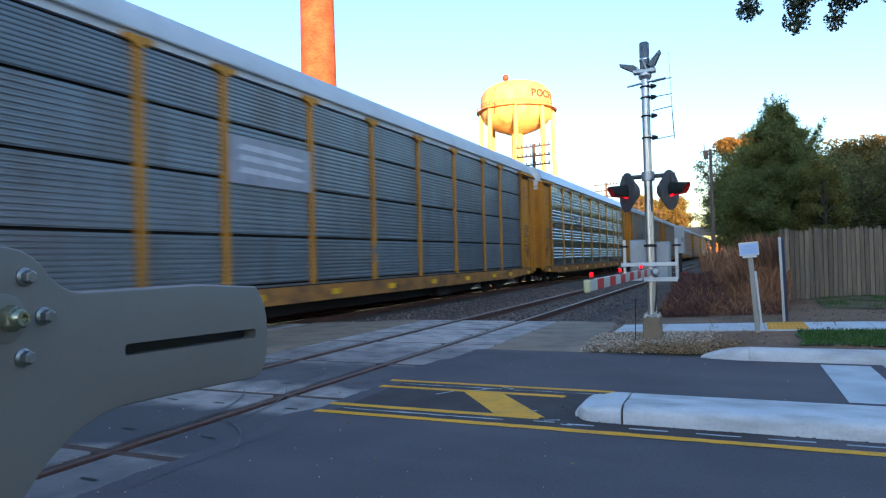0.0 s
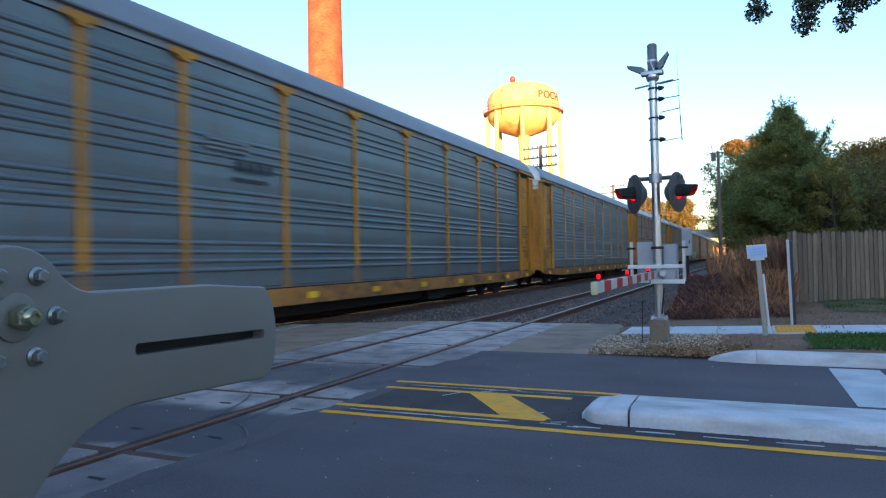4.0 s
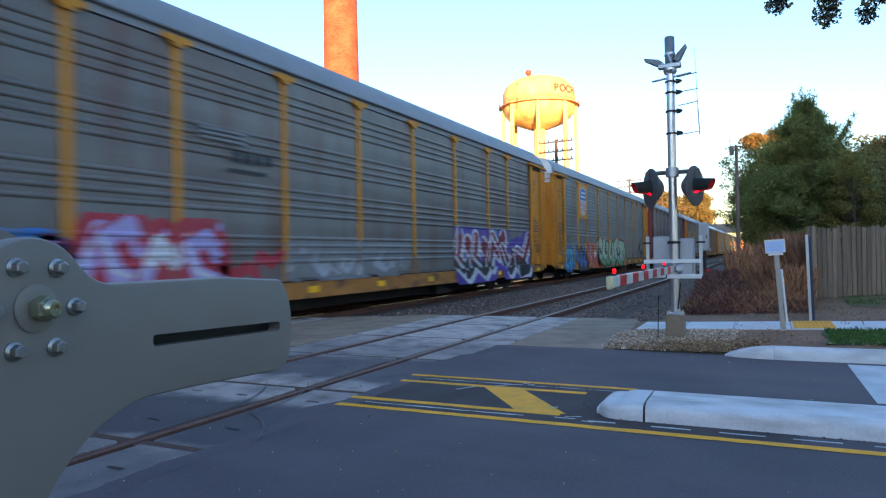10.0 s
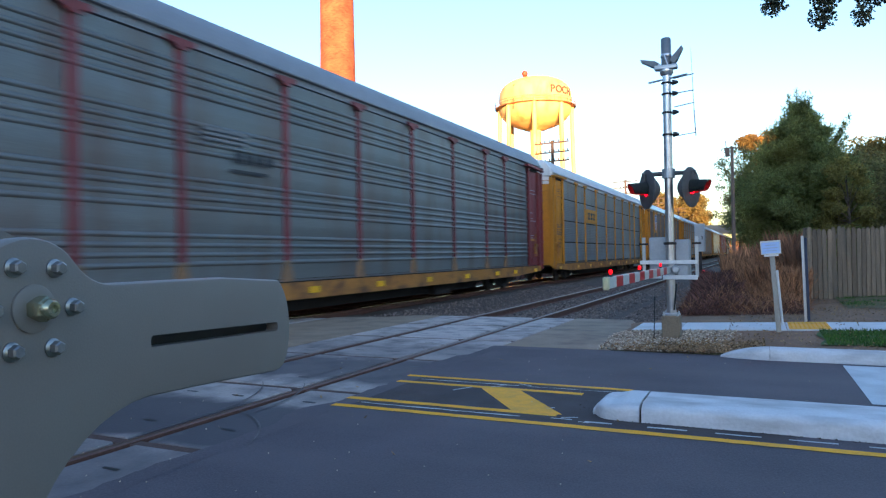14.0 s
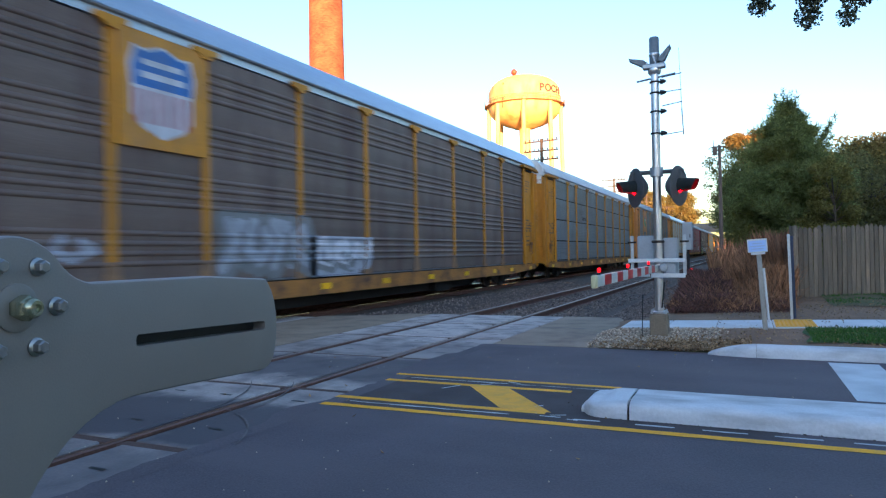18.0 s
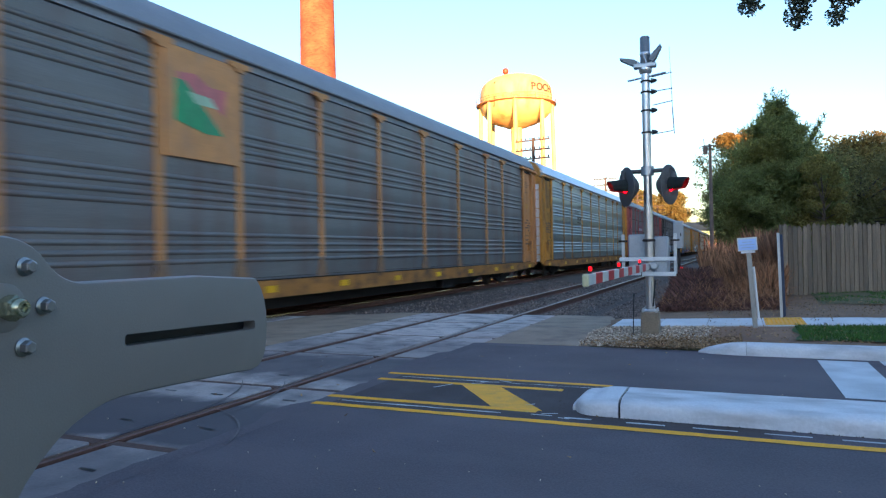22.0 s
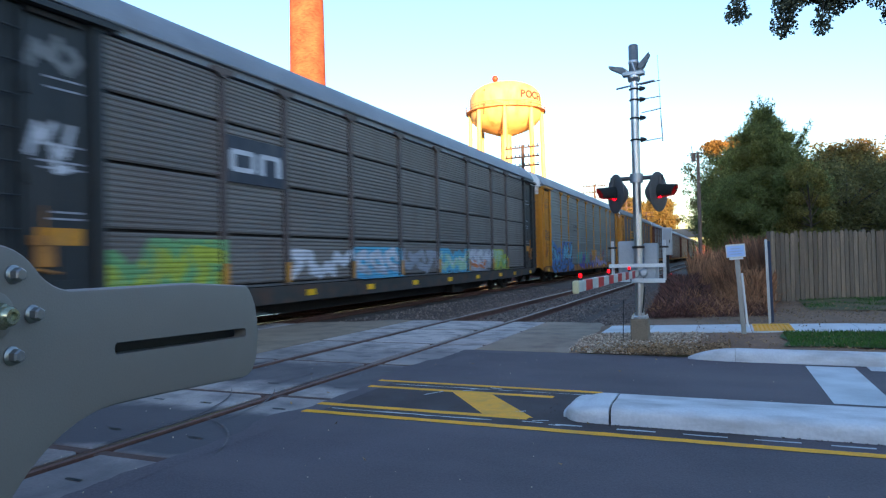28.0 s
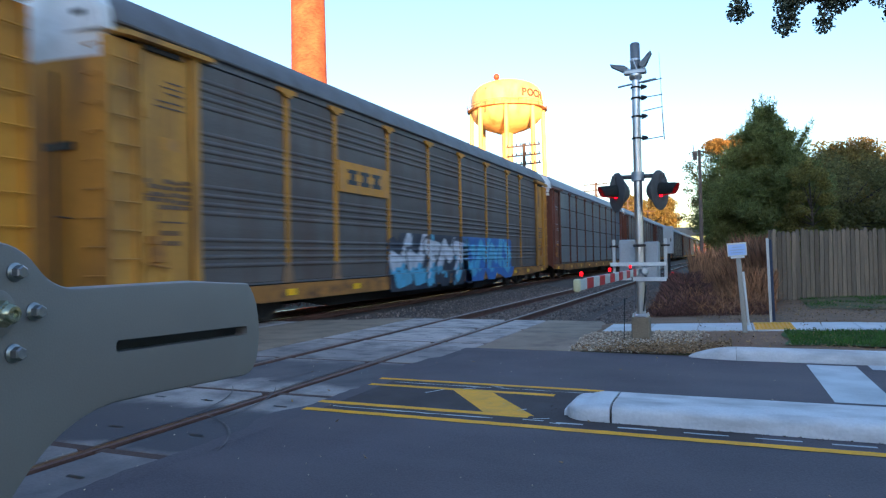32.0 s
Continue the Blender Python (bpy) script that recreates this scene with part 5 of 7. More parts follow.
pine_tree(1.85, 38.5, 9.5, "large dusty green pine with an uneven crown behind the fence")
leafy_tree("broadleaf_tree", -1.25, 46.0, 8.6, 3.2, LEAF_GREEN, "thin dull green tree beside the pine", 6500, 0.07, 40, 0.1, 0.38)
leafy_tree("broadleaf_tree", 0.25, 60.0, 11.8, 4.8, LEAF_AUTUMN, "orange autumn tree behind the pine", 14000, 0.11, 30, low=0.5)
leafy_tree("broadleaf_tree", 8.8, 58.0, 10.5, 8.5, LEAF_MIX, "orange-tinged autumn tree behind the fence", 36000, 0.12, 60)
leafy_tree("broadleaf_tree", 3.55, 35.6, 6.1, 2.4, LEAF_OLIVE, "small yellowing tree in front of the pine", 12000, 0.06, 34, 0.08, 0.35)
leafy_tree("broadleaf_tree", 6.6, 46.0, 7.2, 7.0, LEAF_GREEN, "dark dense tree behind the fence", 26000, 0.09, 44, low=0.1)
leafy_tree("broadleaf_tree", 10.4, 41.0, 6.9, 7.5, LEAF_GREEN, "dark dense tree behind the fence", 26000, 0.09, 44, low=0.1)
leafy_tree("broadleaf_tree", 15.0, 66.0, 11.0, 10.0, LEAF_MIX, "orange-brown autumn tree in the distance", 14000, 0.14, 40)
for x, y, h, w in ((-21, 238, 22, 13), (-29, 230, 22, 13), (-20.5, 246, 19, 9), (-36, 242, 20, 13)):
    leafy_tree("distant_tree", x, y, h, w, LEAF_MIX, "sunlit green and orange tree by the bridge", 24000, 0.3, 70, low=0.12)
# added trees, hidden by the nearer ones, that shade bridge and far cars
for x, y, h, w in ((17, 136, 17, 12), (21, 142, 18, 13), (5, 75, 11, 8), (6.5, 90, 12, 8), (5, 105, 12, 8), (6.5, 120, 13, 9), (5, 142, 13, 9), (6, 165, 14, 10), (5, 190, 14, 10), (5, 82.5, 12, 9), (6, 97.5, 12, 9), (5, 112.5, 13, 9), (6, 131, 14, 10), (5, 153, 14, 10), (6, 178, 15, 11)):
    leafy_tree("broadleaf_tree", x, y, h, w, LEAF_GREEN, "hidden tall green tree added to darken the bridge and far cars", 9000, 0.36, 46, low=0.06)
# added out of view on the right, to give the car sides dark reflections
for x, y, h, w in ((17, 38, 9, 8), (21, 31, 10, 9), (27, 29, 12, 10), (25, 22, 10, 9), (31, 24, 12, 10), (34, 34, 13, 11)):
    leafy_tree("broadleaf_tree", x, y, h, w, LEAF_GREEN, "unseen dull green tree added to darken the train's reflections", 5000, 0.22, 30, low=0.08)
for x, y, h, w in ((19, 95, 11, 13),):
    leafy_tree("distant_tree", x, y, h, w, LEAF_GREEN, "dull green tree far behind the fence", 6000, 0.24, 30, low=0.08)


def oak():
    t = thing("oak_tree", pose(5.2, 9.2, -0.1), "oak whose dark leafy branch hangs over the road", "tree")
    bm = tube((0, 0, 0), (0.1, 0, 3.2), 0.28, 0.2, 12)
    tube((0.1, 0, 3.2), (-0.2, 0.2, 7.0), 0.2, 0.08, 10, bm)
    part("trunk", bm, BARK, t)
    bm = bmesh.new()
    blobs = []
    tip = Vector((-5.02, -1.25, 4.5))
    mid = Vector((-2.6, -0.7, 4.72))
    tube((0.05, 0, 3.4), mid, 0.11, 0.05, 8, bm)
    tube(mid, tip, 0.05, 0.014, 7, bm)
    random.seed(11)
    for f, drop, s in ((1.0, 0.4, 0.11), (0.91, 0.42, 0.13), (0.9, 0.62, 0.11), (0.86, 0.3, 0.12), (0.8, 0.42, 0.14), (0.8, 0.7, 0.09), (0.75, 0.35, 0.16), (0.7, 0.45, 0.16), (0.68, 0.66, 0.1), (0.63, 0.4, 0.18), (0.57, 0.5, 0.2), (0.5, 0.55, 0.2), (0.44, 0.5, 0.22)):
        p = mid.lerp(tip, (f - 0.45) / 0.55)
        q = p + Vector((random.uniform(-0.1, 0.1), random.uniform(-0.15, 0.15), -drop))
        tube(p, q, 0.01, 0.004, 5, bm)
        blobs.append((q.x, q.y, q.z, s * 1.25, s * 1.25, s * 1.3))
        blobs.append((p.x * 0.5 + q.x * 0.5, p.y * 0.5 + q.y * 0.5, p.z * 0.5 + q.z * 0.5, s, s, s))
    for k in range(34):
        f = random.uniform(0.45, 0.88)
        p = mid.lerp(tip, (f - 0.45) / 0.55)
        s = random.uniform(0.09, 0.15)
        q = p + Vector((random.uniform(-0.06, 0.06), random.uniform(-0.2, 0.2), -random.uniform(0.1, 0.32)))
        tube(p, q, 0.008, 0.003, 5, bm)
        blobs.append((q.x, q.y, q.z, s * 1.3, s * 1.3, s))
    low = len(blobs)
    for k in range(40):
        a, f = random.uniform(0, 6.28), random.uniform(0.0, 1)
        q = (2.6 * math.cos(a) * (1 - 0.5 * f) + 0.8, 2.6 * math.sin(a) * (1 - 0.5 * f) + 0.8, 4.9 + 3.4 * f)
        tube((0, 0, 3.4 + 2.5 * f), q, 0.04, 0.01, 5, bm)
        blobs.append((*q, 0.5, 0.5, 0.4))
    tagged(part("branchwork", bm, BARK, t), kind="stuff")
    vs, fs = leaf_cloud(blobs[low:], 14000, 0.055)
    put("crown", raw("crown", vs, fs, LEAF_DARK), t)
    vs, fs = leaf_cloud(blobs[:low], 36000, 0.02, 0.6, 0.5)
    put("hanging_leaves", raw("hanging_leaves", vs, fs, LEAF_DARK), t)


oak()

# ---- unseen blocks added behind the viewer, which keep the crossing in shade ----
WINDOW = mat("dark_window", (0.03, 0.04, 0.05), 0.15, 0, 2, 0.1, 0, 20)


def block(x, y, l, turn):
    b = thing("sun_blocker", pose(x, y, -0.3, 0, 0, turn), "unseen plain brick block with dark windows, added to shade the crossing", "building")
    part("wall", box(-l / 2, -6, 0, l / 2, 6, 19.0), BUILDING, b, smooth=False)
    part("roof", box(-l / 2 - 0.3, -6.3, 19.0, l / 2 + 0.3, 6.3, 19.3), BRIDGE, b, smooth=False)
    me = mesh("window", box(-0.9, -0.05, 0, 0.9, 0.05, 1.8), WINDOW, smooth=False)
    k = 0
    xx = -l / 2 + 4
    while xx < l / 2 - 3:
        for z in (2, 7, 12):
            put("window", me, b, pose(xx, 6.03, z))
        xx += 6


_d = Vector((math.cos(SUN_AZ) * -1, math.sin(SUN_AZ), 0))
_c = Vector((math.sin(SUN_AZ), math.cos(SUN_AZ), 0)) * 100
for u0, u1 in ((-50, 35), (40, 130)):
    _p = _c + _d * ((u0 + u1) / 2)
    block(_p.x, _p.y, u1 - u0, math.degrees(math.atan2(_d.y, _d.x)))

# ---- the train: enclosed autorack cars ----
PITCH, SPEED, SLOW, START = 29.6, 15.079, 0.01334, 34.77
# how far each car trails its even place in the train
SLACK = {-1: 0.32, 0: 0.34, 2: 0.1, 3: 0.05, 5: 0.05, 7: 0.35, 8: 0.3, 9: 0.36, 10: 0.45, 11: 0.35}
BAYS = [2.8, 2.05, 2.9, 2.9, 2.9, 2.9, 2.9, 2.05, 2.8]
HALF = sum(BAYS) / 2
SIDE, Z0, Z1 = 1.51, 0.95, 5.175
ROW_Z = [0.95, 1.985, 3.105, 4.225, 5.175]     # joints of the cars with rowed sheets
YEL = (0.6, 0.245, 0.012)
PAINTS = {
    "yellow": mat("train_yellow", YEL, 0.65, 0, 0.8, 0.18, 0.1, 25, dirt=(0.26, 0.12, 0.025), dirt_amount=0.6, stretch=(1, 1, 0.35)),
    "old_yellow": mat("train_old_yellow", (0.58, 0.27, 0.04), 0.65, 0, 0.8, 0.2, 0.1, 25, dirt=(0.2, 0.1, 0.04), dirt_amount=0.85, stretch=(1, 1, 0.35)),
    "tan": mat("train_tan", (0.62, 0.28, 0.09), 0.65, 0, 0.8, 0.15, 0.1, 25, dirt=(0.34, 0.13, 0.05), dirt_amount=0.7, stretch=(1, 1, 0.35)),
    "maroon": mat("train_maroon", (0.24, 0.04, 0.045), 0.55, 0, 0.8, 0.2, 0.1, 25, dirt=(0.07, 0.02, 0.018), dirt_amount=0.6, stretch=(1, 1, 0.35)),
    "pink": mat("train_faded_red", (0.42, 0.1, 0.1), 0.7, 0, 0.8, 0.2, 0.1, 25, dirt=(0.24, 0.08, 0.07), dirt_amount=0.7, stretch=(1, 1, 0.35)),
    "black": mat("train_black", (0.02, 0.024, 0.027), 0.55, 0, 0.8, 0.25, 0.1, 25, dirt=(0.05, 0.045, 0.04), dirt_amount=0.5, stretch=(1, 1, 0.35)),
    "dusty": mat("train_dusty_post", (0.11, 0.085, 0.078), 0.65, 0.1, 0.8, 0.3, 0.1, 25, dirt=(0.16, 0.1, 0.08), dirt_amount=0.6, stretch=(1, 1, 0.35)),
    "brown": mat("train_brown", (0.16, 0.045, 0.025), 0.6, 0, 0.8, 0.2, 0.1, 25, dirt=(0.08, 0.03, 0.02), dirt_amount=0.6, stretch=(1, 1, 0.35)),
}
SKINS = {
    "silver": mat("panel_silver", (0.42, 0.52, 0.58), 0.2, 0.92, 1.2, 0.12, 0.05, 30, rand=0.06, stretch=(1, 0.3, 3)),
    "steel": mat("panel_steel", (0.24, 0.272, 0.3), 0.42, 0.6, 0.8, 0.2, 0.06, 25, rand=0.1, stretch=(1, 0.3, 2.5), dirt=(0.2, 0.175, 0.17), dirt_amount=0.7, dirt_scale=0.9, dirt_stretch=(1, 1.7, 0.4)),
    "blue": mat("panel_blue_silver", (0.34, 0.42, 0.47), 0.33, 0.82, 1.2, 0.14, 0.05, 30, rand=0.07, stretch=(1, 0.3, 3), dirt=(0.24, 0.27, 0.31), dirt_amount=0.6, dirt_stretch=(1, 1.6, 0.3)),
    "grey": mat("panel_grey", (0.19, 0.2, 0.198), 0.48, 0.45, 0.8, 0.2, 0.08, 25, rand=0.1, stretch=(1, 0.3, 2.5), dirt=(0.165, 0.125, 0.108), dirt_amount=0.85, dirt_scale=0.9, dirt_stretch=(1, 1.7, 0.4)),
    "bluegrey": mat("panel_bluegrey", (0.17, 0.2, 0.21), 0.46, 0.5, 0.8, 0.2, 0.08, 25, rand=0.09, stretch=(1, 0.3, 2.5), dirt=(0.18, 0.15, 0.142), dirt_amount=0.65, dirt_scale=0.9, dirt_stretch=(1, 1.7, 0.4)),
    "dull": mat("panel_dull", (0.2, 0.188, 0.175), 0.52, 0.4, 0.8, 0.22, 0.1, 25, rand=0.1, stretch=(1, 0.3, 2.5), dirt=(0.18, 0.115, 0.1), dirt_amount=0.9, dirt_scale=0.9, dirt_stretch=(1, 1.7, 0.4)),
    "umber": mat("panel_umber", (0.18, 0.128, 0.106), 0.6, 0.2, 0.8, 0.25, 0.1, 25, rand=0.1, stretch=(1, 0.3, 2.5), dirt=(0.12, 0.07, 0.06), dirt_amount=0.85, dirt_scale=0.9, dirt_stretch=(1, 1.7, 0.4)),
    "ash": mat("panel_ash", (0.215, 0.192, 0.175), 0.55, 0.3, 0.8, 0.2, 0.1, 25, rand=0.1, stretch=(1, 0.3, 2.5), dirt=(0.19, 0.15, 0.13), dirt_amount=0.65, dirt_scale=0.9, dirt_stretch=(1, 1.7, 0.4)),
    "dark": mat("panel_dark", (0.135, 0.115, 0.105), 0.65, 0.2, 0.8, 0.25, 0.1, 25, rand=0.1, stretch=(1, 0.3, 2.5), dirt=(0.12, 0.08, 0.065), dirt_amount=0.85, dirt_scale=0.9, dirt_stretch=(1, 1.7, 0.4)),
}
ROOFS = {
    "white": mat("roof_white", (0.6, 0.63, 0.66), 0.7, 0.0, 0.6, 0.1, 0.05, 20, dirt=(0.4, 0.42, 0.44), dirt_amount=0.4),
    "grey": mat("roof_grey", (0.27, 0.285, 0.31), 0.6, 0.2, 0.6, 0.15, 0.05, 20, dirt=(0.22, 0.23, 0.25), dirt_amount=0.5),
    "dark": mat("roof_dark", (0.15, 0.145, 0.15), 0.65, 0.1, 0.6, 0.2, 0.05, 20, dirt=(0.1, 0.08, 0.07), dirt_amount=0.7),
    "galvanised": mat("roof_galvanised", (0.5, 0.54, 0.6), 0.42, 0.8, 0.6, 0.1, 0.04, 20, dirt=(0.4, 0.43, 0.47), dirt_amount=0.4, stretch=(1, 0.3, 1)),
    "rust": mat("roof_rusty", (0.33, 0.33, 0.34), 0.6, 0.3, 0.6, 0.2, 0.08, 20, dirt=(0.17, 0.08, 0.05), dirt_amount=0.95, dirt_scale=1.6),
}
END_WHITE = mat("train_end_white", (0.8, 0.8, 0.8), 0.55, 0, 0.8, 0.12, 0.05, 25, dirt=(0.35, 0.32, 0.28), dirt_amount=0.5)
# dark underframe paint, also used for shade in gaps and under door heads
UNDER = mat("train_underside_and_gap_shade", (0.028, 0.024, 0.022), 0.85, 0.1, 1.5, 0.3, 0.2, 25)
WHEEL = mat("wheel_steel", (0.09, 0.075, 0.065), 0.6, 0.5, 4, 0.3, 0.1, 40)
RAIL_GREY = mat("bottom_rail_grey", (0.15, 0.14, 0.14), 0.6, 0.3, 3, 0.3, 0.1, 30)
TAPE = mat("reflective_tape", (0.9, 0.47, 0.005), 0.4, 0, 8, 0.15, 0, 60, rand=0.2)
INK = {k: mat("ink_" + k, c, 0.55, 0, 4, 0.25, 0.03, 30, dirt=tuple(0.5 * v + 0.08 for v in c), dirt_amount=0.6, dirt_scale=2.5, dirt_stretch=(1, 1.5, 0.7)) for k, c in dict(white=(0.62, 0.62, 0.66), black=(0.02, 0.02, 0.025), purple=(0.1, 0.05, 0.34), red=(0.42, 0.03, 0.05), blue=(0.04, 0.16, 0.45), cyan=(0.1, 0.42, 0.6), green=(0.18, 0.4, 0.16), mint=(0.42, 0.6, 0.38), orange=(0.6, 0.16, 0.03), pink=(0.5, 0.12, 0.3), lime=(0.42, 0.48, 0.05), lilac=(0.4, 0.34, 0.62), yellow=YEL, teal=(0.05, 0.33, 0.3), navy=(0.025, 0.03, 0.05), grey=(0.36, 0.37, 0.42), dim=(0.2, 0.2, 0.2), rust=(0.13, 0.07, 0.04), stencil=(0.15, 0.075, 0.035), tan=(0.62, 0.28, 0.09), leaf=(0.03, 0.33, 0.12), rose=(0.6, 0.16, 0.15), maroon=(0.2, 0.05, 0.08), blood=(0.24, 0.012, 0.02)).items()}
CACHE = {}


def shared(key, make):
    if key not in CACHE:
        CACHE[key] = make()
    return CACHE[key]


def rib_profile(z0, z1, style):
    """Side outline of a corrugated sheet: (out, z) pairs."""
    pts = [(0.0, z0)]
    if style == "wide":
        # four groups of four narrow ridges, with a slightly bowed flat between the groups
        for g in range(4):
            for i in range(4):
                a = z0 + 0.37 + 1.016 * g + 0.168 * i
                pts += [(0.0, a - 0.048), (0.021, a - 0.034), (0.031, a - 0.014), (0.031, a + 0.008), (0.02, a + 0.03), (0.0, a + 0.046)]
            if g < 3:
                pts += [(0.011, a + 0.22), (0.011, a + 0.28)]
    else:
        n = 11
        w = (z1 - z0) / n
        for i in range(n):
            a = z0 + w * (i + 0.5)
            pts += [(0.0, a - w * 0.4), (0.021, a - w * 0.2), (0.021, a + w * 0.16), (0.0, a + w * 0.36)]
    return pts + [(0.0, z1)]


def sheet(length, z0, z1, style, skin, side=1):
    """A ribbed sheet with a folded rim, lying along y from 0."""
    prof = rib_profile(z0, z1, style)
    prof = [(-0.04, z0)] + prof + [(-0.04, z1)]
    vs = [((SIDE - 0.05 + o) * side, y, z) for y in (0.0, length) for o, z in prof]
    n = len(prof)
    fs = [(i, i + 1, n + i + 1, n + i) if side < 0 else (i, n + i, n + i + 1, i + 1) for i in range(n - 1)]
    return raw("side_panel", vs, fs, SKINS[skin], smooth=style == "wide")


POST_FOOT = mat("dusty_worn_post_foot", (0.3, 0.17, 0.085), 0.8, 0, 2.0, 0.35, 0.15, 30, dirt=(0.17, 0.11, 0.085), dirt_amount=0.85, dirt_scale=5)


def post_mesh(paint, tall=True):
    bm = bmesh.new()
    box(SIDE - 0.06, -0.085, 1.35, SIDE - 0.012 if tall else SIDE + 0.014, 0.085, 5.1, bm)
    for i in range(11):
        for y in (-0.055, 0.055):
            lathe([(0.016, SIDE - 0.015 + (0 if tall else 0.027)), (0.012, SIDE - 0.002 + (0 if tall else 0.027))], 6, bm, axis="x", at=(0, y, 1.55 + i * 0.34))
    if tall:
        prism([(-0.085, 1.35), (0.085, 1.35), (0.2, 0.9), (-0.2, 0.9)][::-1], SIDE - 0.06, SIDE - 0.01, bm, plane="yz", mi=1)
    else:
        box(SIDE - 0.06, -0.085, 0.9, SIDE + 0.014, 0.085, 1.35, bm)
    prism([(-0.085, 5.08), (0.085, 5.08), (0.16, 5.15), (0.31, 5.18), (0.31, 5.27), (-0.31, 5.27), (-0.31, 5.18), (-0.16, 5.15)], SIDE - 0.03, SIDE + 0.05, bm, plane="yz")
    return mesh("post", bm, PAINTS[paint], POST_FOOT, smooth=False)


def roof_mesh(kind):
    """Smooth curved roof with a drip lip over an upright eaves band."""
    prof = [(1.38, 5.205), (1.47, 5.21), (1.475, 5.345), (1.555, 5.35), (1.568, 5.38), (1.535, 5.47), (1.44, 5.68), (1.22, 5.93), (0.8, 6.1), (0.25, 6.18)]
    prof = prof + [(-x, z) for x, z in prof[::-1]]
    n = len(prof)
    rows = [(-13.95, -0.3), (-13.86, -0.12), (-13.7, -0.04), (-13.4, 0.0), (-4.5, 0.0), (4.5, 0.0), (13.4, 0.0), (13.7, -0.04), (13.86, -0.12), (13.95, -0.3)]
    vs = [(x, y, z + up * max(0.0, z - 5.38)) for y, up in rows for x, z in prof]
    fs = [(j * n + i, j * n + i + 1, (j + 1) * n + i + 1, (j + 1) * n + i) for j in range(len(rows) - 1) for i in range(n - 1)]
    fs += [tuple(range(n)), tuple(range((len(rows) - 1) * n, len(rows) * n))]
    return raw("roof", vs, fs, ROOFS[kind], smooth=True)


SILLS = {k: mat("sill_" + k, tuple(c * 0.9 for c in col), 0.7, 0, 1.0, 0.3, 0.15, 25, dirt=(0.1, 0.05, 0.03), dirt_amount=0.95, dirt_scale=1.6, dirt_stretch=(1, 1, 2)) for k, col in (("yellow", (0.46, 0.19, 0.035)), ("black", (0.05, 0.045, 0.04)))}


def sill_mesh(paint):
    bm = bmesh.new()
    for s in (1, -1):
        prism([(-13.7, 0.64), (-13.7, 0.87), (13.7, 0.87), (13.7, 0.64), (11.6, 0.56), (10.4, 0.5), (-10.4, 0.5), (-11.6, 0.56)], s * 1.5 - 0.06, s * 1.5 + 0.06, bm, plane="yz")
        for y in (-12.6, -8.2, -4.1, 0.0, 4.1, 8.2, 12.6):
            box(s * 1.5 - 0.062, y - 0.1, 0.5 if abs(y) < 10 else 0.6, s * 1.5 + 0.066, y - 0.07, 0.87, bm)
    return mesh("side_sill", bm, SILLS[paint], smooth=False)


def rail_mesh():
    """Grey bottom rail between the sheets and the sill."""
    bm = box(SIDE - 0.09, -12.2, 0.895, SIDE - 0.03, 12.2, 0.94)
    return mesh("bottom_rail", bm, RAIL_GREY, smooth=False)


def tape_mesh():
    """One reflective yellow square on the sill."""
    return mesh("reflector", box(SIDE + 0.05, -0.19, 0.615, SIDE + 0.058, 0.19, 0.76), TAPE, smooth=False)


def under_mesh():
    bm = box(-1.42, -13.6, 0.78, 1.42, 13.6, 0.9)
    box(-0.35, -14.1, 0.42, 0.35, 14.1, 0.8, bm)
    # deep fish-belly beams between the trucks, and boxes hung under them
    for x in (-0.95, 0.6):
        prism([(-8.5, 0.8), (8.5, 0.8), (8.3, 0.5), (6.8, 0.2), (-6.8, 0.2), (-8.3, 0.5)], x, x + 0.35, bm, plane="yz")
    box(0.5, 3.4, 0.16, 1.2, 4.5, 0.6, bm)
    for y in (-6, -2, 2, 6):
        box(-1.4, y - 0.1, 0.55, 1.4, y + 0.1, 0.8, bm)
    box(-0.9, -3.2, 0.3, 0.9, -1.6, 0.6, bm)
    tube((0.7, 1.0, 0.45), (0.7, 2.4, 0.45), 0.2, n=12, bm=bm)
    return mesh("underframe", bm, UNDER, smooth=False)


def coupler_mesh():
    bm = box(-0.1, 0, 0.68, 0.1, 0.75, 0.92, bevel=0.02)
    box(-0.17, 0.62, 0.62, 0.17, 0.92, 0.98, bm)
    tube((0.3, 0.0, 0.72), (0.35, 0.35, 0.42), 0.025, n=6, bm=bm)
    tube((0.35, 0.35, 0.42), (0.15, 0.85, 0.5), 0.025, n=6, bm=bm)
    return mesh("coupler", bm, UNDER, smooth=False)


def truck_mesh():
    bm = bmesh.new()
    for s in (1, -1):
        prism([(-1.15, 0.5), (-1.15, 0.3), (-0.75, 0.28), (-0.45, 0.14), (0.45, 0.14), (0.75, 0.28), (1.15, 0.3), (1.15, 0.5), (0.5, 0.62), (-0.5, 0.62)], s * 1.0 - 0.08, s * 1.0 + 0.08, bm, plane="yz")
        for y in (-0.15, 0.0, 0.15):
            tube((s * 1.0 + 0.1 * s, y, 0.2), (s * 1.0 + 0.1 * s, y, 0.48), 0.06, n=8, bm=bm)
    box(-1.0, -0.2, 0.35, 1.0, 0.2, 0.62, bm)
    return mesh("truck_frame", bm, UNDER, smooth=False)


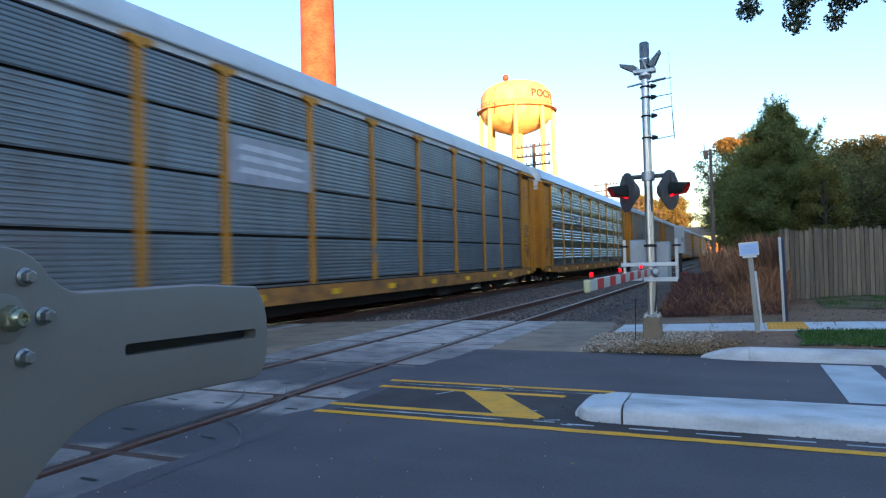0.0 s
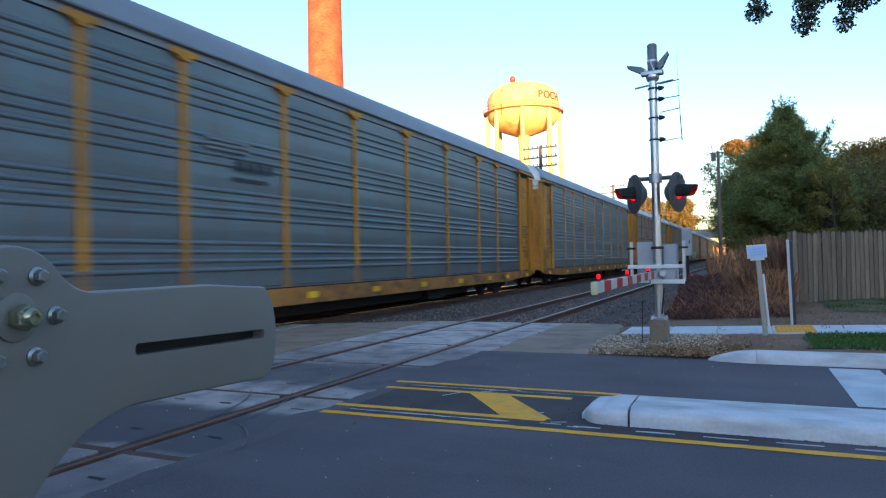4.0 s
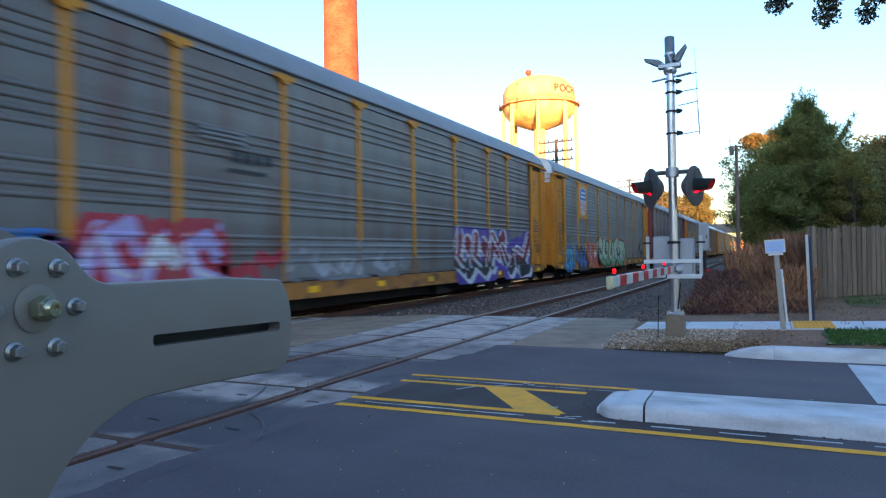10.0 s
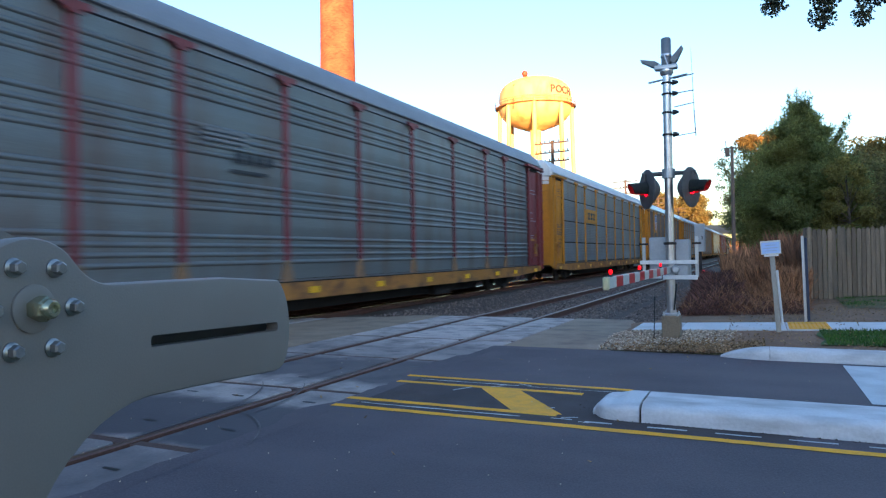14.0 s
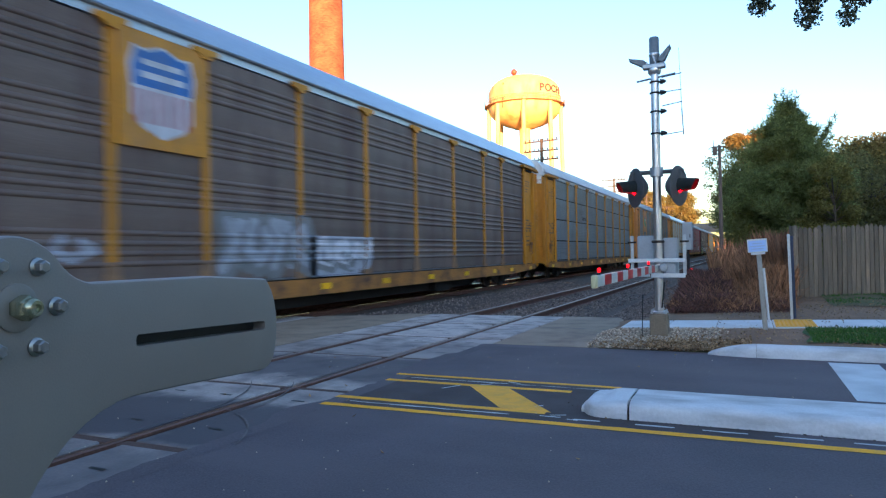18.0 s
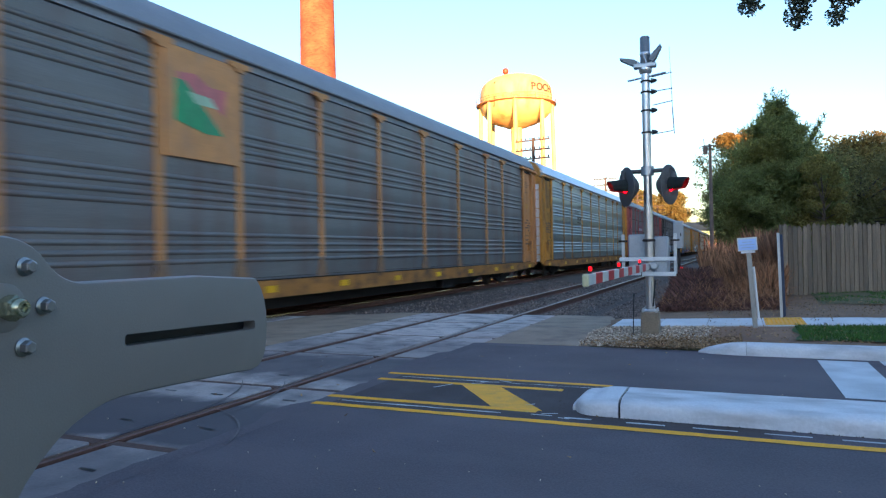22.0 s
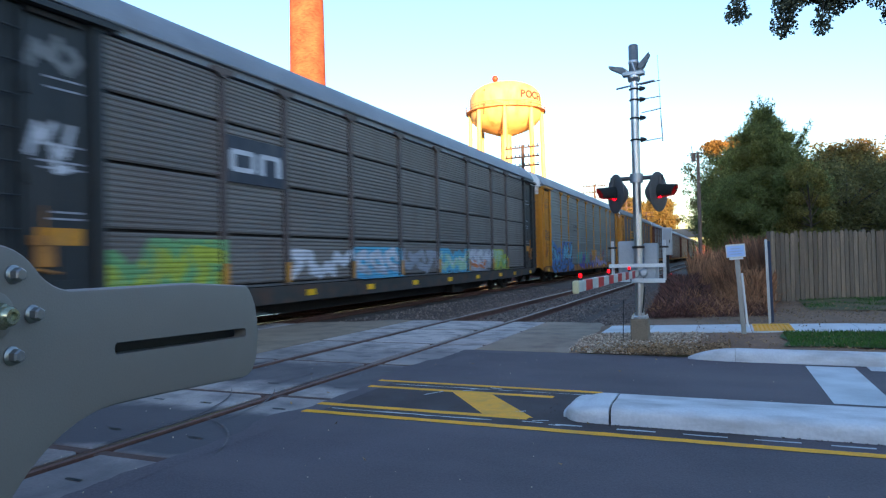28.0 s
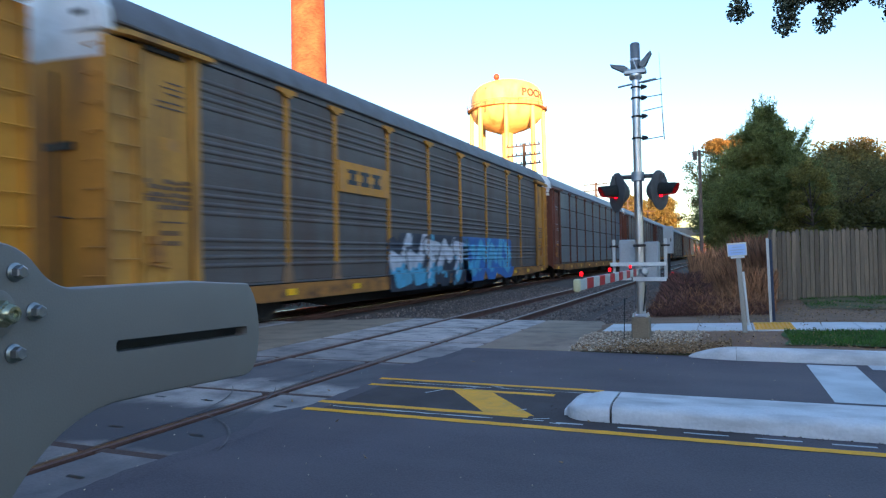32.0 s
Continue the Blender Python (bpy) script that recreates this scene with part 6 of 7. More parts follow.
def wheel_mesh():
    bm = bmesh.new()
    for s in (1, -1):
        lathe([(0.1, s * 0.82), (0.36, s * 0.8), (0.42, s * 0.8), (0.42, s * 0.7), (0.45, s * 0.69), (0.45, s * 0.66), (0.12, s * 0.66)], 24, bm, axis="x", at=(0, 0, 0))
    tube((-1.08, 0, 0), (1.08, 0, 0), 0.08, n=10, bm=bm)
    return mesh("wheelset", bm, WHEEL)


def end_panel_mesh(paint):
    """Flat corner panel between the jamb of the last sheet and the ladder, with shade painted under its head."""
    bm = box(SIDE - 0.02, 0.0, 0.88, SIDE + 0.06, 0.17, 5.2, bevel=0.008)
    box(SIDE - 0.13, 0.17, 0.9, SIDE - 0.04, 1.31, 5.2, bm, bevel=0.008)
    box(SIDE - 0.04, 0.72, 0.92, SIDE - 0.028, 0.76, 4.9, bm)
    for z in (1.25, 2.6, 3.9):
        box(SIDE - 0.04, 1.2, z, SIDE + 0.01, 1.3, z + 0.16, bm)
    box(SIDE - 0.04, 0.2, 0.95, SIDE - 0.01, 1.3, 1.0, bm)
    box(SIDE - 0.04, 0.5, 1.05, SIDE + 0.0, 0.9, 1.2, bm)
    # near-black box for the shadow under the head, near-black strip in the ladder-side recess
    box(SIDE - 0.04, 0.4, 5.07, SIDE + 0.03, 1.25, 5.15, bm, mi=1)
    box(SIDE - 0.2, 1.31, 0.9, SIDE - 0.12, 1.43, 5.15, bm, mi=1)
    return mesh("corner_panel", bm, PAINTS[paint], UNDER, smooth=False)


def latch_mesh():
    bm = box(SIDE - 0.04, 0.86, 1.4, SIDE + 0.03, 1.16, 1.72, bevel=0.008)
    box(SIDE - 0.04, 0.95, 1.72, SIDE + 0.05, 1.2, 1.86, bm)
    tube((SIDE, 1.02, 1.8), (SIDE + 0.01, 1.02, 2.3), 0.02, n=6, bm=bm)
    tube((SIDE + 0.03, 0.8, 1.3), (SIDE + 0.04, 1.25, 1.38), 0.022, n=6, bm=bm)
    return mesh("door_latch", bm, SILLS["yellow"], smooth=False)


def ladder_mesh(paint):
    """Corner post with rungs on the side and on the end."""
    bm = box(SIDE - 0.12, 1.43, 0.8, SIDE - 0.02, 2.04, 5.12, bevel=0.01)
    box(SIDE - 0.04, 1.43, 0.72, SIDE + 0.045, 1.49, 5.1, bm)
    box(SIDE - 0.04, 1.98, 0.72, SIDE + 0.045, 2.04, 5.1, bm)
    for i in range(9):
        z = 1.0 + i * 0.47
        tube((SIDE + 0.075, 1.47, z), (SIDE + 0.075, 2.02, z), 0.017, n=6, bm=bm)
        for y in (1.47, 2.02):
            tube((SIDE + 0.04, y, z), (SIDE + 0.075, y, z), 0.017, n=6, bm=bm)
        tube((SIDE - 0.02, 2.1, z + 0.2), (SIDE - 0.42, 2.1, z + 0.2), 0.016, n=6, bm=bm)
        tube((SIDE - 0.42, 2.1, z + 0.2), (SIDE - 0.42, 2.0, z + 0.2), 0.016, n=6, bm=bm)
    return mesh("ladder", bm, PAINTS[paint], smooth=False)


def end_door_mesh(paint, swapped=False):
    """Curved folding end doors, white above and painted below."""
    bm = bmesh.new()
    n = 12
    prof = [(-1.4 + 2.8 * i / n, 1.94 + 0.2 * (1 - abs(i - n / 2) / (n / 2)) ** 0.6) for i in range(n + 1)]
    grid = [[bm.verts.new((x, y, z)) for x, y in prof] for z in (0.85, 4.8, 5.24)]
    for j in range(2):
        for i in range(n):
            bm.faces.new((grid[j][i], grid[j][i + 1], grid[j + 1][i + 1], grid[j + 1][i])).material_index = j
    return mesh("end_door", bm, *((END_WHITE, PAINTS[paint]) if swapped else (PAINTS[paint], END_WHITE)))


def gable_mesh(paint, swapped=False):
    """Arched top under the roof with a raised field."""
    arch = [(1.47, 5.22), (1.42, 5.6), (1.2, 5.88), (0.78, 6.05), (0.25, 6.13), (-0.25, 6.13), (-0.78, 6.05), (-1.2, 5.88), (-1.42, 5.6), (-1.47, 5.22)]
    bm = prism(arch, 1.8, 2.06, plane="xz")
    prism([(x * 0.9, 5.22 + (z - 5.22) * 0.86) for x, z in arch], 2.05, 2.085, bm, plane="xz")
    return mesh("gable", bm, PAINTS[paint] if swapped else END_WHITE, smooth=False)


def slot_mesh(x0, x1, z0, z1, y):
    return mesh("slot", box(x0, y - 0.04, z0, x1, y + 0.03, z1, bevel=0.006), BLACK, smooth=False)


def bar_mesh():
    """Locking bar of the end doors."""
    bm = tube((0.42, 2.12, 1.0), (0.42, 2.12, 4.6), 0.02, n=6)
    tube((0.42, 2.14, 2.2), (0.78, 2.1, 2.15), 0.016, n=6, bm=bm)
    return mesh("locking_bar", bm, WHEEL, smooth=False)


def header_mesh(paint):
    """Sloping door head over the corner panel."""
    bm = prism([(-0.3, 5.2), (-0.3, 5.29), (1.75, 5.26), (1.95, 5.2), (1.95, 5.13), (1.75, 5.17)], SIDE - 0.02, SIDE + 0.15, plane="yz")
    return mesh("header", bm, PAINTS[paint], smooth=False)


MIRROR = Matrix.Rotation(math.pi, 4, "Z")


def bay_y(i):
    y = -HALF + sum(BAYS[:i])
    return y, y + BAYS[i]


def rib_out(z, rows):
    """How far the ribbed side stands out at a height."""
    if z < 0.93:
        return 0.075
    if rows:
        k = max(i for i in range(4) if z >= ROW_Z[i] or i == 0)
        prof = rib_profile(ROW_Z[k] + 0.03, ROW_Z[k + 1] - 0.03, "fine")
    else:
        prof = rib_profile(Z0, Z1, "wide")
    for (o0, z0), (o1, z1) in zip(prof, prof[1:]):
        if z0 <= z <= z1:
            return -0.05 + o0 + (o1 - o0) * (z - z0) / max(1e-6, z1 - z0)
    return -0.05


# bent and straight strokes in a unit square, from which the bulging shapes are sprayed
STROKES = [
    [(0.05, 0.3), (0.3, 0.85), (0.62, 0.55), (0.95, 0.9)],
    [(0.9, 0.15), (0.35, 0.3), (0.1, 0.75), (0.55, 0.95), (0.75, 0.62)],
    [(0.0, 0.6), (0.4, 0.15), (0.7, 0.45), (1.0, 0.2)],
    [(0.2, 0.95), (0.05, 0.45), (0.5, 0.2), (0.9, 0.55), (0.6, 0.8)],
    [(0.1, 0.1), (0.5, 0.6), (0.2, 0.92), (0.85, 0.85), (0.95, 0.3)],
    [(0.95, 0.95), (0.6, 0.4), (0.15, 0.55), (0.3, 0.08), (0.8, 0.15)],
]


def graffiti(car, y0, y1, z0, z1, inks, seed, letters=6, rows=False, rim="black", flat=None, cloud=True):
    """Sprayed bulging shapes in one thin skin that follows the ribs: cloud, drop shade, rim, fill, shine."""
    rng = random.Random(seed)
    names = list(inks)
    dark = rim if rim in names else ("navy" if "navy" in names else names[0])
    thin = len(names) == 2
    step, H = (y1 - y0) / letters, z1 - z0
    pad = min(0.25, 0.14 * H)
    ny = max(8, int((y1 - y0 + 2 * pad) / 0.03))
    us = np.linspace(y0 - pad, y1 + pad, ny + 1)
    uc = (us[:-1] + us[1:]) / 2
    breaks = [z for _, z in (rib_profile(Z0, Z1, "wide") if not rows else sum((rib_profile(ROW_Z[k] + 0.03, ROW_Z[k + 1] - 0.03, "fine") for k in range(4)), []))]
    zs = sorted(set([round(z, 3) for z in breaks if z0 - 0.04 < z < z1 + 0.04] + [round(z0 - 0.04 + 0.03 * i, 3) for i in range(int((H + 0.08) / 0.03) + 1)] + [0.929, 0.931]))
    zs = [z for i, z in enumerate(zs) if z > 0.4 and (i == 0 or z - zs[i - 1] > 1e-4)]
    zc = np.array([(a + b) / 2 for a, b in zip(zs, zs[1:])])
    U, V = np.meshgrid(uc, zc)

    def near(pts):
        d = np.full(U.shape, 9.0)
        for (ax, az), (bx, bz) in zip(pts, pts[1:]):
            l2 = max(1e-9, (bx - ax) ** 2 + (bz - az) ** 2)
            t = np.clip(((U - ax) * (bx - ax) + (V - az) * (bz - az)) / l2, 0, 1)
            d = np.minimum(d, np.hypot(U - ax - t * (bx - ax), V - az - t * (bz - az)))
        return d
    ink = np.full(U.shape, -1, int)
    shapes = []
    r = 0.155 * min(step * 1.15, H)
    for i in range(letters):
        g = STROKES[rng.randrange(len(STROKES))]
        lean, grow, lift = rng.uniform(-0.15, 0.2), rng.uniform(0.9, 1.08), rng.uniform(-0.05, 0.05) * H
        shapes.append([(y0 + step * (i + 0.5 + (u - 0.5) * 1.2 + lean * (v - 0.5)), (z0 + z1) / 2 + lift + (v - 0.5) * H * 0.82 * grow) for u, v in g])
    wob = 0.04 * np.sin(U * 5.1 + seed) + 0.03 * np.sin(U * 11.0 + V * 6.0)
    for pts in shapes:
        d = near(pts) + wob * 0.5
        if not thin and cloud:
            ink[d < r * 2.7] = 0
    for k, pts in enumerate(shapes):
        if not thin and dark != names[0]:
            ink[near([(u + r * 0.7, v - r * 0.6) for u, v in pts]) < r * 1.1] = names.index(dark)
        d = near(pts)
        if not thin and cloud:
            ink[d < r * 1.42] = names.index(dark)
        fill = 1 if len(names) < 4 or k % 3 < 2 else 2 + k % (len(names) - 2)
        fill = 1 if names[fill] == dark else fill
        ink[d < r] = fill
        if len(names) > 2:
            low = 2 if names[2] not in ("white", dark) else 1
            ink[(d < r) & (V < (z0 + z1) / 2 - 0.1 * H + wob * 2)] = low
            if "white" in names:
                ink[near([(u - r * 0.35, v + r * 0.4) for u, v in pts[:3]]) < r * 0.25] = names.index("white")
            # loose accents
            for q in range(3):
                cu, cv = rng.uniform(pts[0][0], pts[-1][0]), rng.uniform(z0, z1)
                ink[(np.hypot(U - cu, (V - cv) * 0.8) < r * rng.uniform(0.25, 0.5)) & (ink >= 0)] = rng.randrange(len(names))
    posts = [bay_y(i)[0] for i in range(1, 9)]
    vs, fs, mi = [], [], []
    for j in range(len(zs) - 1):
        reach = 0.085 + (0.115 * max(0.0, 1.35 - zc[j]) / 0.45 if not rows else 0.0)
        over = np.zeros(ny, bool)
        if flat is None and zc[j] > 0.93:
            for p in posts:
                over |= np.abs(uc - p) < reach + 0.01
        proud = SIDE + (0.014 if rows else -0.012) + 0.004
        xa, xb = (SIDE + (rib_out(z, rows) if flat is None else flat) + 0.004 for z in (zs[j] + 1e-4, zs[j + 1] - 1e-4))
        i = 0
        while i < ny:
            k = i
            while k < ny and ink[j, k] == ink[j, i] and over[k] == over[i]:
                k += 1
            if ink[j, i] >= 0:
                n = len(vs)
                x0, x1 = (proud, proud) if over[i] else (xa, xb)
                vs += [(x0, us[i], zs[j]), (x0, us[k], zs[j]), (x1, us[k], zs[j + 1]), (x1, us[i], zs[j + 1])]
                fs.append((n, n + 1, n + 2, n + 3))
                mi.append(int(ink[j, i]))
            i = k
    me = raw("graffiti", vs, fs, *[INK[k] for k in names])
    me.polygons.foreach_set("material_index", mi)
    put("graffiti", me, car, None, "spray-painted graffiti")["kind"] = "stuff"


def bars(bm, y0, y1, z0, z1, mi, lift=0.01):
    f = bm.faces.new([bm.verts.new((SIDE + 0.02 + lift, u, v)) for u, v in ((y0, z0), (y1, z0), (y1, z1), (y0, z1))])
    f.material_index = mi


def plate(car, bay, kind):
    """A flat painted plate between two posts, with plain shapes on it."""
    y0, y1 = bay_y(bay)
    y0, y1 = y0 + 0.09, y1 - 0.09
    cy, w = (y0 + y1) / 2, y1 - y0
    bm = bmesh.new()
    poly = lambda pts, mi, lift: setattr(bm.faces.new([bm.verts.new((SIDE + 0.02 + lift, u, v)) for u, v in pts]), "material_index", mi)
    if kind == "shield":
        inks = ("yellow", "white", "blue", "red")
        box(SIDE - 0.03, y0, 3.25, SIDE + 0.02, y1, 5.18, bm)
        sh = [(-0.46, 4.95), (-0.3, 4.9), (0, 5.02), (0.3, 4.9), (0.46, 4.95), (0.54, 4.6), (0.5, 4.2), (0.5, 3.8), (0.32, 3.58), (0, 3.42), (-0.32, 3.58), (-0.5, 3.8), (-0.5, 4.2), (-0.54, 4.6)]
        poly([(cy + u * w * 0.72, v) for u, v in sh], 1, 0.002)
        poly([(cy + u * w * 0.68, v) for u, v in [(-0.5, 4.28), (0.5, 4.28), (0.52, 4.6), (0.44, 4.9), (0.3, 4.86), (0, 4.98), (-0.3, 4.86), (-0.44, 4.9), (-0.52, 4.6)]], 2, 0.006)
        bars(bm, cy - 0.24 * w, cy + 0.24 * w, 4.64, 4.74, 1, 0.009)
        bars(bm, cy - 0.26 * w, cy + 0.26 * w, 4.42, 4.53, 1, 0.009)
        for k in range(6):
            u = -0.3 + k * 0.12
            bars(bm, cy + (u - 0.022) * w, cy + (u + 0.022) * w, 3.66, 4.22, 3, 0.006)
    elif kind == "flag":
        inks = ("tan", "rose", "leaf", "mint", "orange")
        box(SIDE - 0.03, y0, 3.2, SIDE + 0.02, y1, 5.18, bm)
        poly([(cy - 0.33 * w, 4.72), (cy - 0.1 * w, 4.78), (cy + 0.1 * w, 4.6), (cy + 0.34 * w, 4.62), (cy + 0.3 * w, 4.1), (cy, 4.4), (cy - 0.33 * w, 4.4)], 1, 0.004)
        poly([(cy - 0.36 * w, 4.6), (cy - 0.24 * w, 4.6), (cy + 0.28 * w, 3.72), (cy + 0.02 * w, 3.7), (cy - 0.37 * w, 3.85)], 2, 0.008)
        poly([(cy - 0.2 * w, 4.42), (cy + 0.1 * w, 4.4), (cy + 0.2 * w, 4.22), (cy - 0.1 * w, 4.22)], 3, 0.01)
    elif kind == "dark_logo":
        inks = ("navy", "white")
        box(SIDE - 0.03, y0, 3.04, SIDE + 0.02, y1, 3.98, bm)
        # heavy white mark: a squared ring beside an arch
        for u0, u1, z0, z1 in ((-0.46, -0.37, 3.3, 3.68), (-0.43, -0.06, 3.62, 3.72), (-0.43, -0.06, 3.26, 3.36), (-0.11, -0.03, 3.3, 3.68), (0.03, 0.13, 3.26, 3.68), (0.06, 0.41, 3.62, 3.72), (0.34, 0.44, 3.26, 3.68)):
            bars(bm, cy + u0 * w, cy + u1 * w, z0, z1, 1, 0.004)
    elif kind == "yellow_logo":
        inks = ("yellow", "black")
        box(SIDE - 0.03, y0, 3.15, SIDE + 0.02, y1, 3.95, bm)
        for u0 in (-0.34, -0.1, 0.14):
            bars(bm, cy + u0 * w, cy + (u0 + 0.19) * w, 3.36, 3.48, 1, 0.004)
            bars(bm, cy + u0 * w, cy + (u0 + 0.19) * w, 3.66, 3.76, 1, 0.004)
            bars(bm, cy + (u0 + 0.05) * w, cy + (u0 + 0.14) * w, 3.46, 3.68, 1, 0.005)
    elif kind == "pink_logo":
        inks = ("maroon", "white")
        box(SIDE - 0.03, y0, 2.95, SIDE + 0.02, y1, 3.75, bm)
        bars(bm, cy - 0.4 * w, cy - 0.1 * w, 3.2, 3.5, 1, 0.004)
        for k in range(5):
            bars(bm, cy + (-0.04 + k * 0.09) * w, cy + (0.02 + k * 0.09) * w, 3.22, 3.44, 1, 0.004)
    elif kind == "grey_script":
        inks = ("grey", "white")
        box(SIDE - 0.03, y0, 3.02, SIDE + 0.02, y1, 3.98, bm)
        for k, z in enumerate((3.25, 3.5, 3.72)):
            poly([(cy - 0.42 * w, z), (cy + 0.38 * w, z - 0.04), (cy + 0.44 * w, z + 0.03), (cy, z + 0.1), (cy - 0.35 * w, z + 0.12)], 1, 0.004 + 0.001 * k)
    else:
        # dark faded lettering as bars
        inks = ("dim", "black")
        for k in range(3):
            bars(bm, cy - 0.36 * w, cy + 0.1 * w, 3.78 - k * 0.09, 3.83 - k * 0.09, 0, 0.002)
        for k in range(4):
            bars(bm, cy + (-0.05 + 0.11 * k) * w, cy + (0.02 + 0.11 * k) * w, 3.25, 3.46, 1, 0.002)
        bars(bm, cy - 0.1 * w, cy + 0.3 * w, 3.06, 3.12, 1, 0.002)
    part("side_plate", bm, [INK[k] for k in inks], car, "painted emblem plate", smooth=False)["kind"] = "stuff"


def corner_marks(car, front, paint):
    """Stencilled data on the corner panel, as bars, and a small yellow notice."""
    bm = bmesh.new()
    s = -1 if front else 1
    y0 = s * (HALF + 0.35)
    rng = random.Random(len(CACHE) + (1 if front else 7))
    plain = paint in ("yellow", "old_yellow", "tan")
    for z in ((4.6, 4.5, 4.4, 4.24, 4.14, 2.1) if plain else (4.2, 4.05, 3.2, 2.95, 2.85, 2.2, 2.1)):
        w = rng.uniform(0.35, 0.8)
        a, b = sorted((y0, y0 + s * w))
        bars(bm, a, b, z, z + 0.03, 0, -0.045)
    if plain:
        # a worn block of heavy stencilling, and two short lines under it
        for r in range(5):
            z, u = 2.8 - 0.115 * r, 0.22
            while u < 1.2:
                w = rng.uniform(0.1, 0.3)
                if rng.random() < 0.85:
                    a, b = sorted((s * (HALF + u), s * (HALF + min(1.26, u + w))))
                    dz = rng.uniform(-0.015, 0.015)
                    bars(bm, a, b, z + dz, z + dz + rng.uniform(0.06, 0.085), 2, -0.045)
                u += w + 0.03
        for z in (1.88, 1.7):
            for u in (0.48, 0.72):
                a, b = sorted((s * (HALF + u), s * (HALF + u + 0.2)))
                bars(bm, a, b, z, z + 0.085, 2, -0.045)
    a, b = sorted((y0, y0 + s * 0.55))
    if paint in ("tan", "old_yellow"):
        bars(bm, a, b, 3.4, 3.62, 1, -0.044)
    if paint == "black":
        a, b = sorted((y0, y0 + s * 0.78))
        bars(bm, a, b, 1.72, 1.98, 1, -0.043)
    elif not plain:
        bars(bm, a, b, 1.98, 2.08, 1, -0.043)
    part("stencil", bm, [INK["rust"] if paint not in ("black", "maroon", "pink", "brown") else INK["grey"], INK["yellow"], INK["stencil"]], car, "stencilled data bars", smooth=False)["kind"] = "stuff"


LABELS = {"yellow": "yellow-ended", "old_yellow": "faded yellow-ended", "tan": "tan-ended", "maroon": "maroon-ended", "pink": "faded red-ended", "black": "black-ended", "brown": "brown-ended"}


def autorack(k, paint, posts, skin, rows, roof, note=""):
    """One car; its rail line and track centre are its origin. rows: four rows of fine sheets, or one tall ribbed sheet a bay."""
    sill = "black" if paint == "black" else "yellow"
    car = thing("autorack_car", pose(-10.65, START + PITCH * k + HALF + SLACK.get(k, 0.0), 0), LABELS[paint] + " autorack car, " + ("rowed grey panels" if rows else "corrugated sides") + note, "railway car", group="cars of the passing train")
    put("underframe", shared("under", under_mesh), car)
    put("side_sill", shared(("sill", sill), lambda: sill_mesh(sill)), car)
    put("bottom_rail", shared("rail", rail_mesh), car)
    for y in (-12.9, -9.3, -6.4, -3.5, -0.6, 2.3, 5.2, 8.1, 10.2, 12.9):
        put("reflector", shared("tape", tape_mesh), car, pose(0, y, 0), "yellow reflective square")
    put("roof", shared(("roof", roof), lambda: roof_mesh(roof)), car, None, "curved " + roof + " roof")
    for i in range(9):
        y0, y1 = bay_y(i)
        l = round(y1 - y0 - 0.06, 3)
        if rows:
            for r in range(4):
                me = shared(("fine", l, r, skin), lambda: sheet(l, ROW_Z[r] + 0.03, ROW_Z[r + 1] - 0.03, "fine", skin))
                put("side_panel", me, car, pose(0, y0 + 0.03, 0))
        else:
            me = shared(("rib", l, skin), lambda: sheet(l, Z0, Z1, "wide", skin))
            put("side_panel", me, car, pose(0, y0 + 0.03, 0))
    # near-black box fills the hollow car, so its gaps read as shaded inside
    put("inner_lining", shared("shade_core", lambda: mesh("inner_lining", box(-1.36, -13.4, 0.9, 1.36, 13.4, 5.3), UNDER, smooth=False)), car)
    put("far_side", shared(("farside", skin), lambda: sheet(HALF * 2, Z0, Z1, "wide", skin, -1)), car, pose(0, -HALF, 0))
    pm = shared(("post", posts, rows), lambda: post_mesh(posts, not rows))
    for i in range(1, 9):
        put("post", pm, car, pose(0, bay_y(i)[0], 0))
    for front in (False, True):
        # parts made for the +y end; the front end mirrors them
        flip = Matrix.Scale(-1, 4, (0, 1, 0)) if front else Matrix.Identity(4)
        def mirrored(name, make):
            def build():
                me = make()
                if front:
                    me.transform(flip)
                    me.flip_normals()
                return me
            return shared((name, front), build)
        base = pose(0, HALF if not front else -HALF, 0)
        put("corner_panel", mirrored("corner" + paint, lambda: end_panel_mesh(paint)), car, base)
        put("door_latch", mirrored("latch", latch_mesh), car, base, "rusty door latch")
        put("ladder", mirrored("ladder" + paint, lambda: ladder_mesh(paint)), car, base)
        put("end_door", mirrored("door" + paint + str(k == 11), lambda: end_door_mesh(paint, k == 11)), car, base)
        put("gable", mirrored("gable" + paint + str(k == 11), lambda: gable_mesh(paint, k == 11)), car, base, "arched end under the roof")
        put("slot", mirrored("slot", lambda: slot_mesh(0.15, 0.8, 3.28, 3.42, 2.1)), car, base, "dark window slot")
        put("slot", mirrored("upper_slot", lambda: slot_mesh(0.82, 1.12, 5.48, 5.57, 2.08)), car, base, "dark window slot")
        put("locking_bar", mirrored("bar", bar_mesh), car, base)
        put("header", mirrored("header" + paint, lambda: header_mesh(paint)), car, base)
        put("coupler", shared("coupler", coupler_mesh), car, pose(0, 13.75, 0) if not front else pose(0, -13.75, 0) @ MIRROR)
        corner_marks(car, front, paint)
        tm = put("truck", shared("truck", truck_mesh), car, pose(0, 10.1 if not front else -10.1, 0))
        for y in (-0.88, 0.88):
            put("wheelset", shared("wheel", wheel_mesh), tm, pose(0, y, 0.42))
    return car


CARS = {}
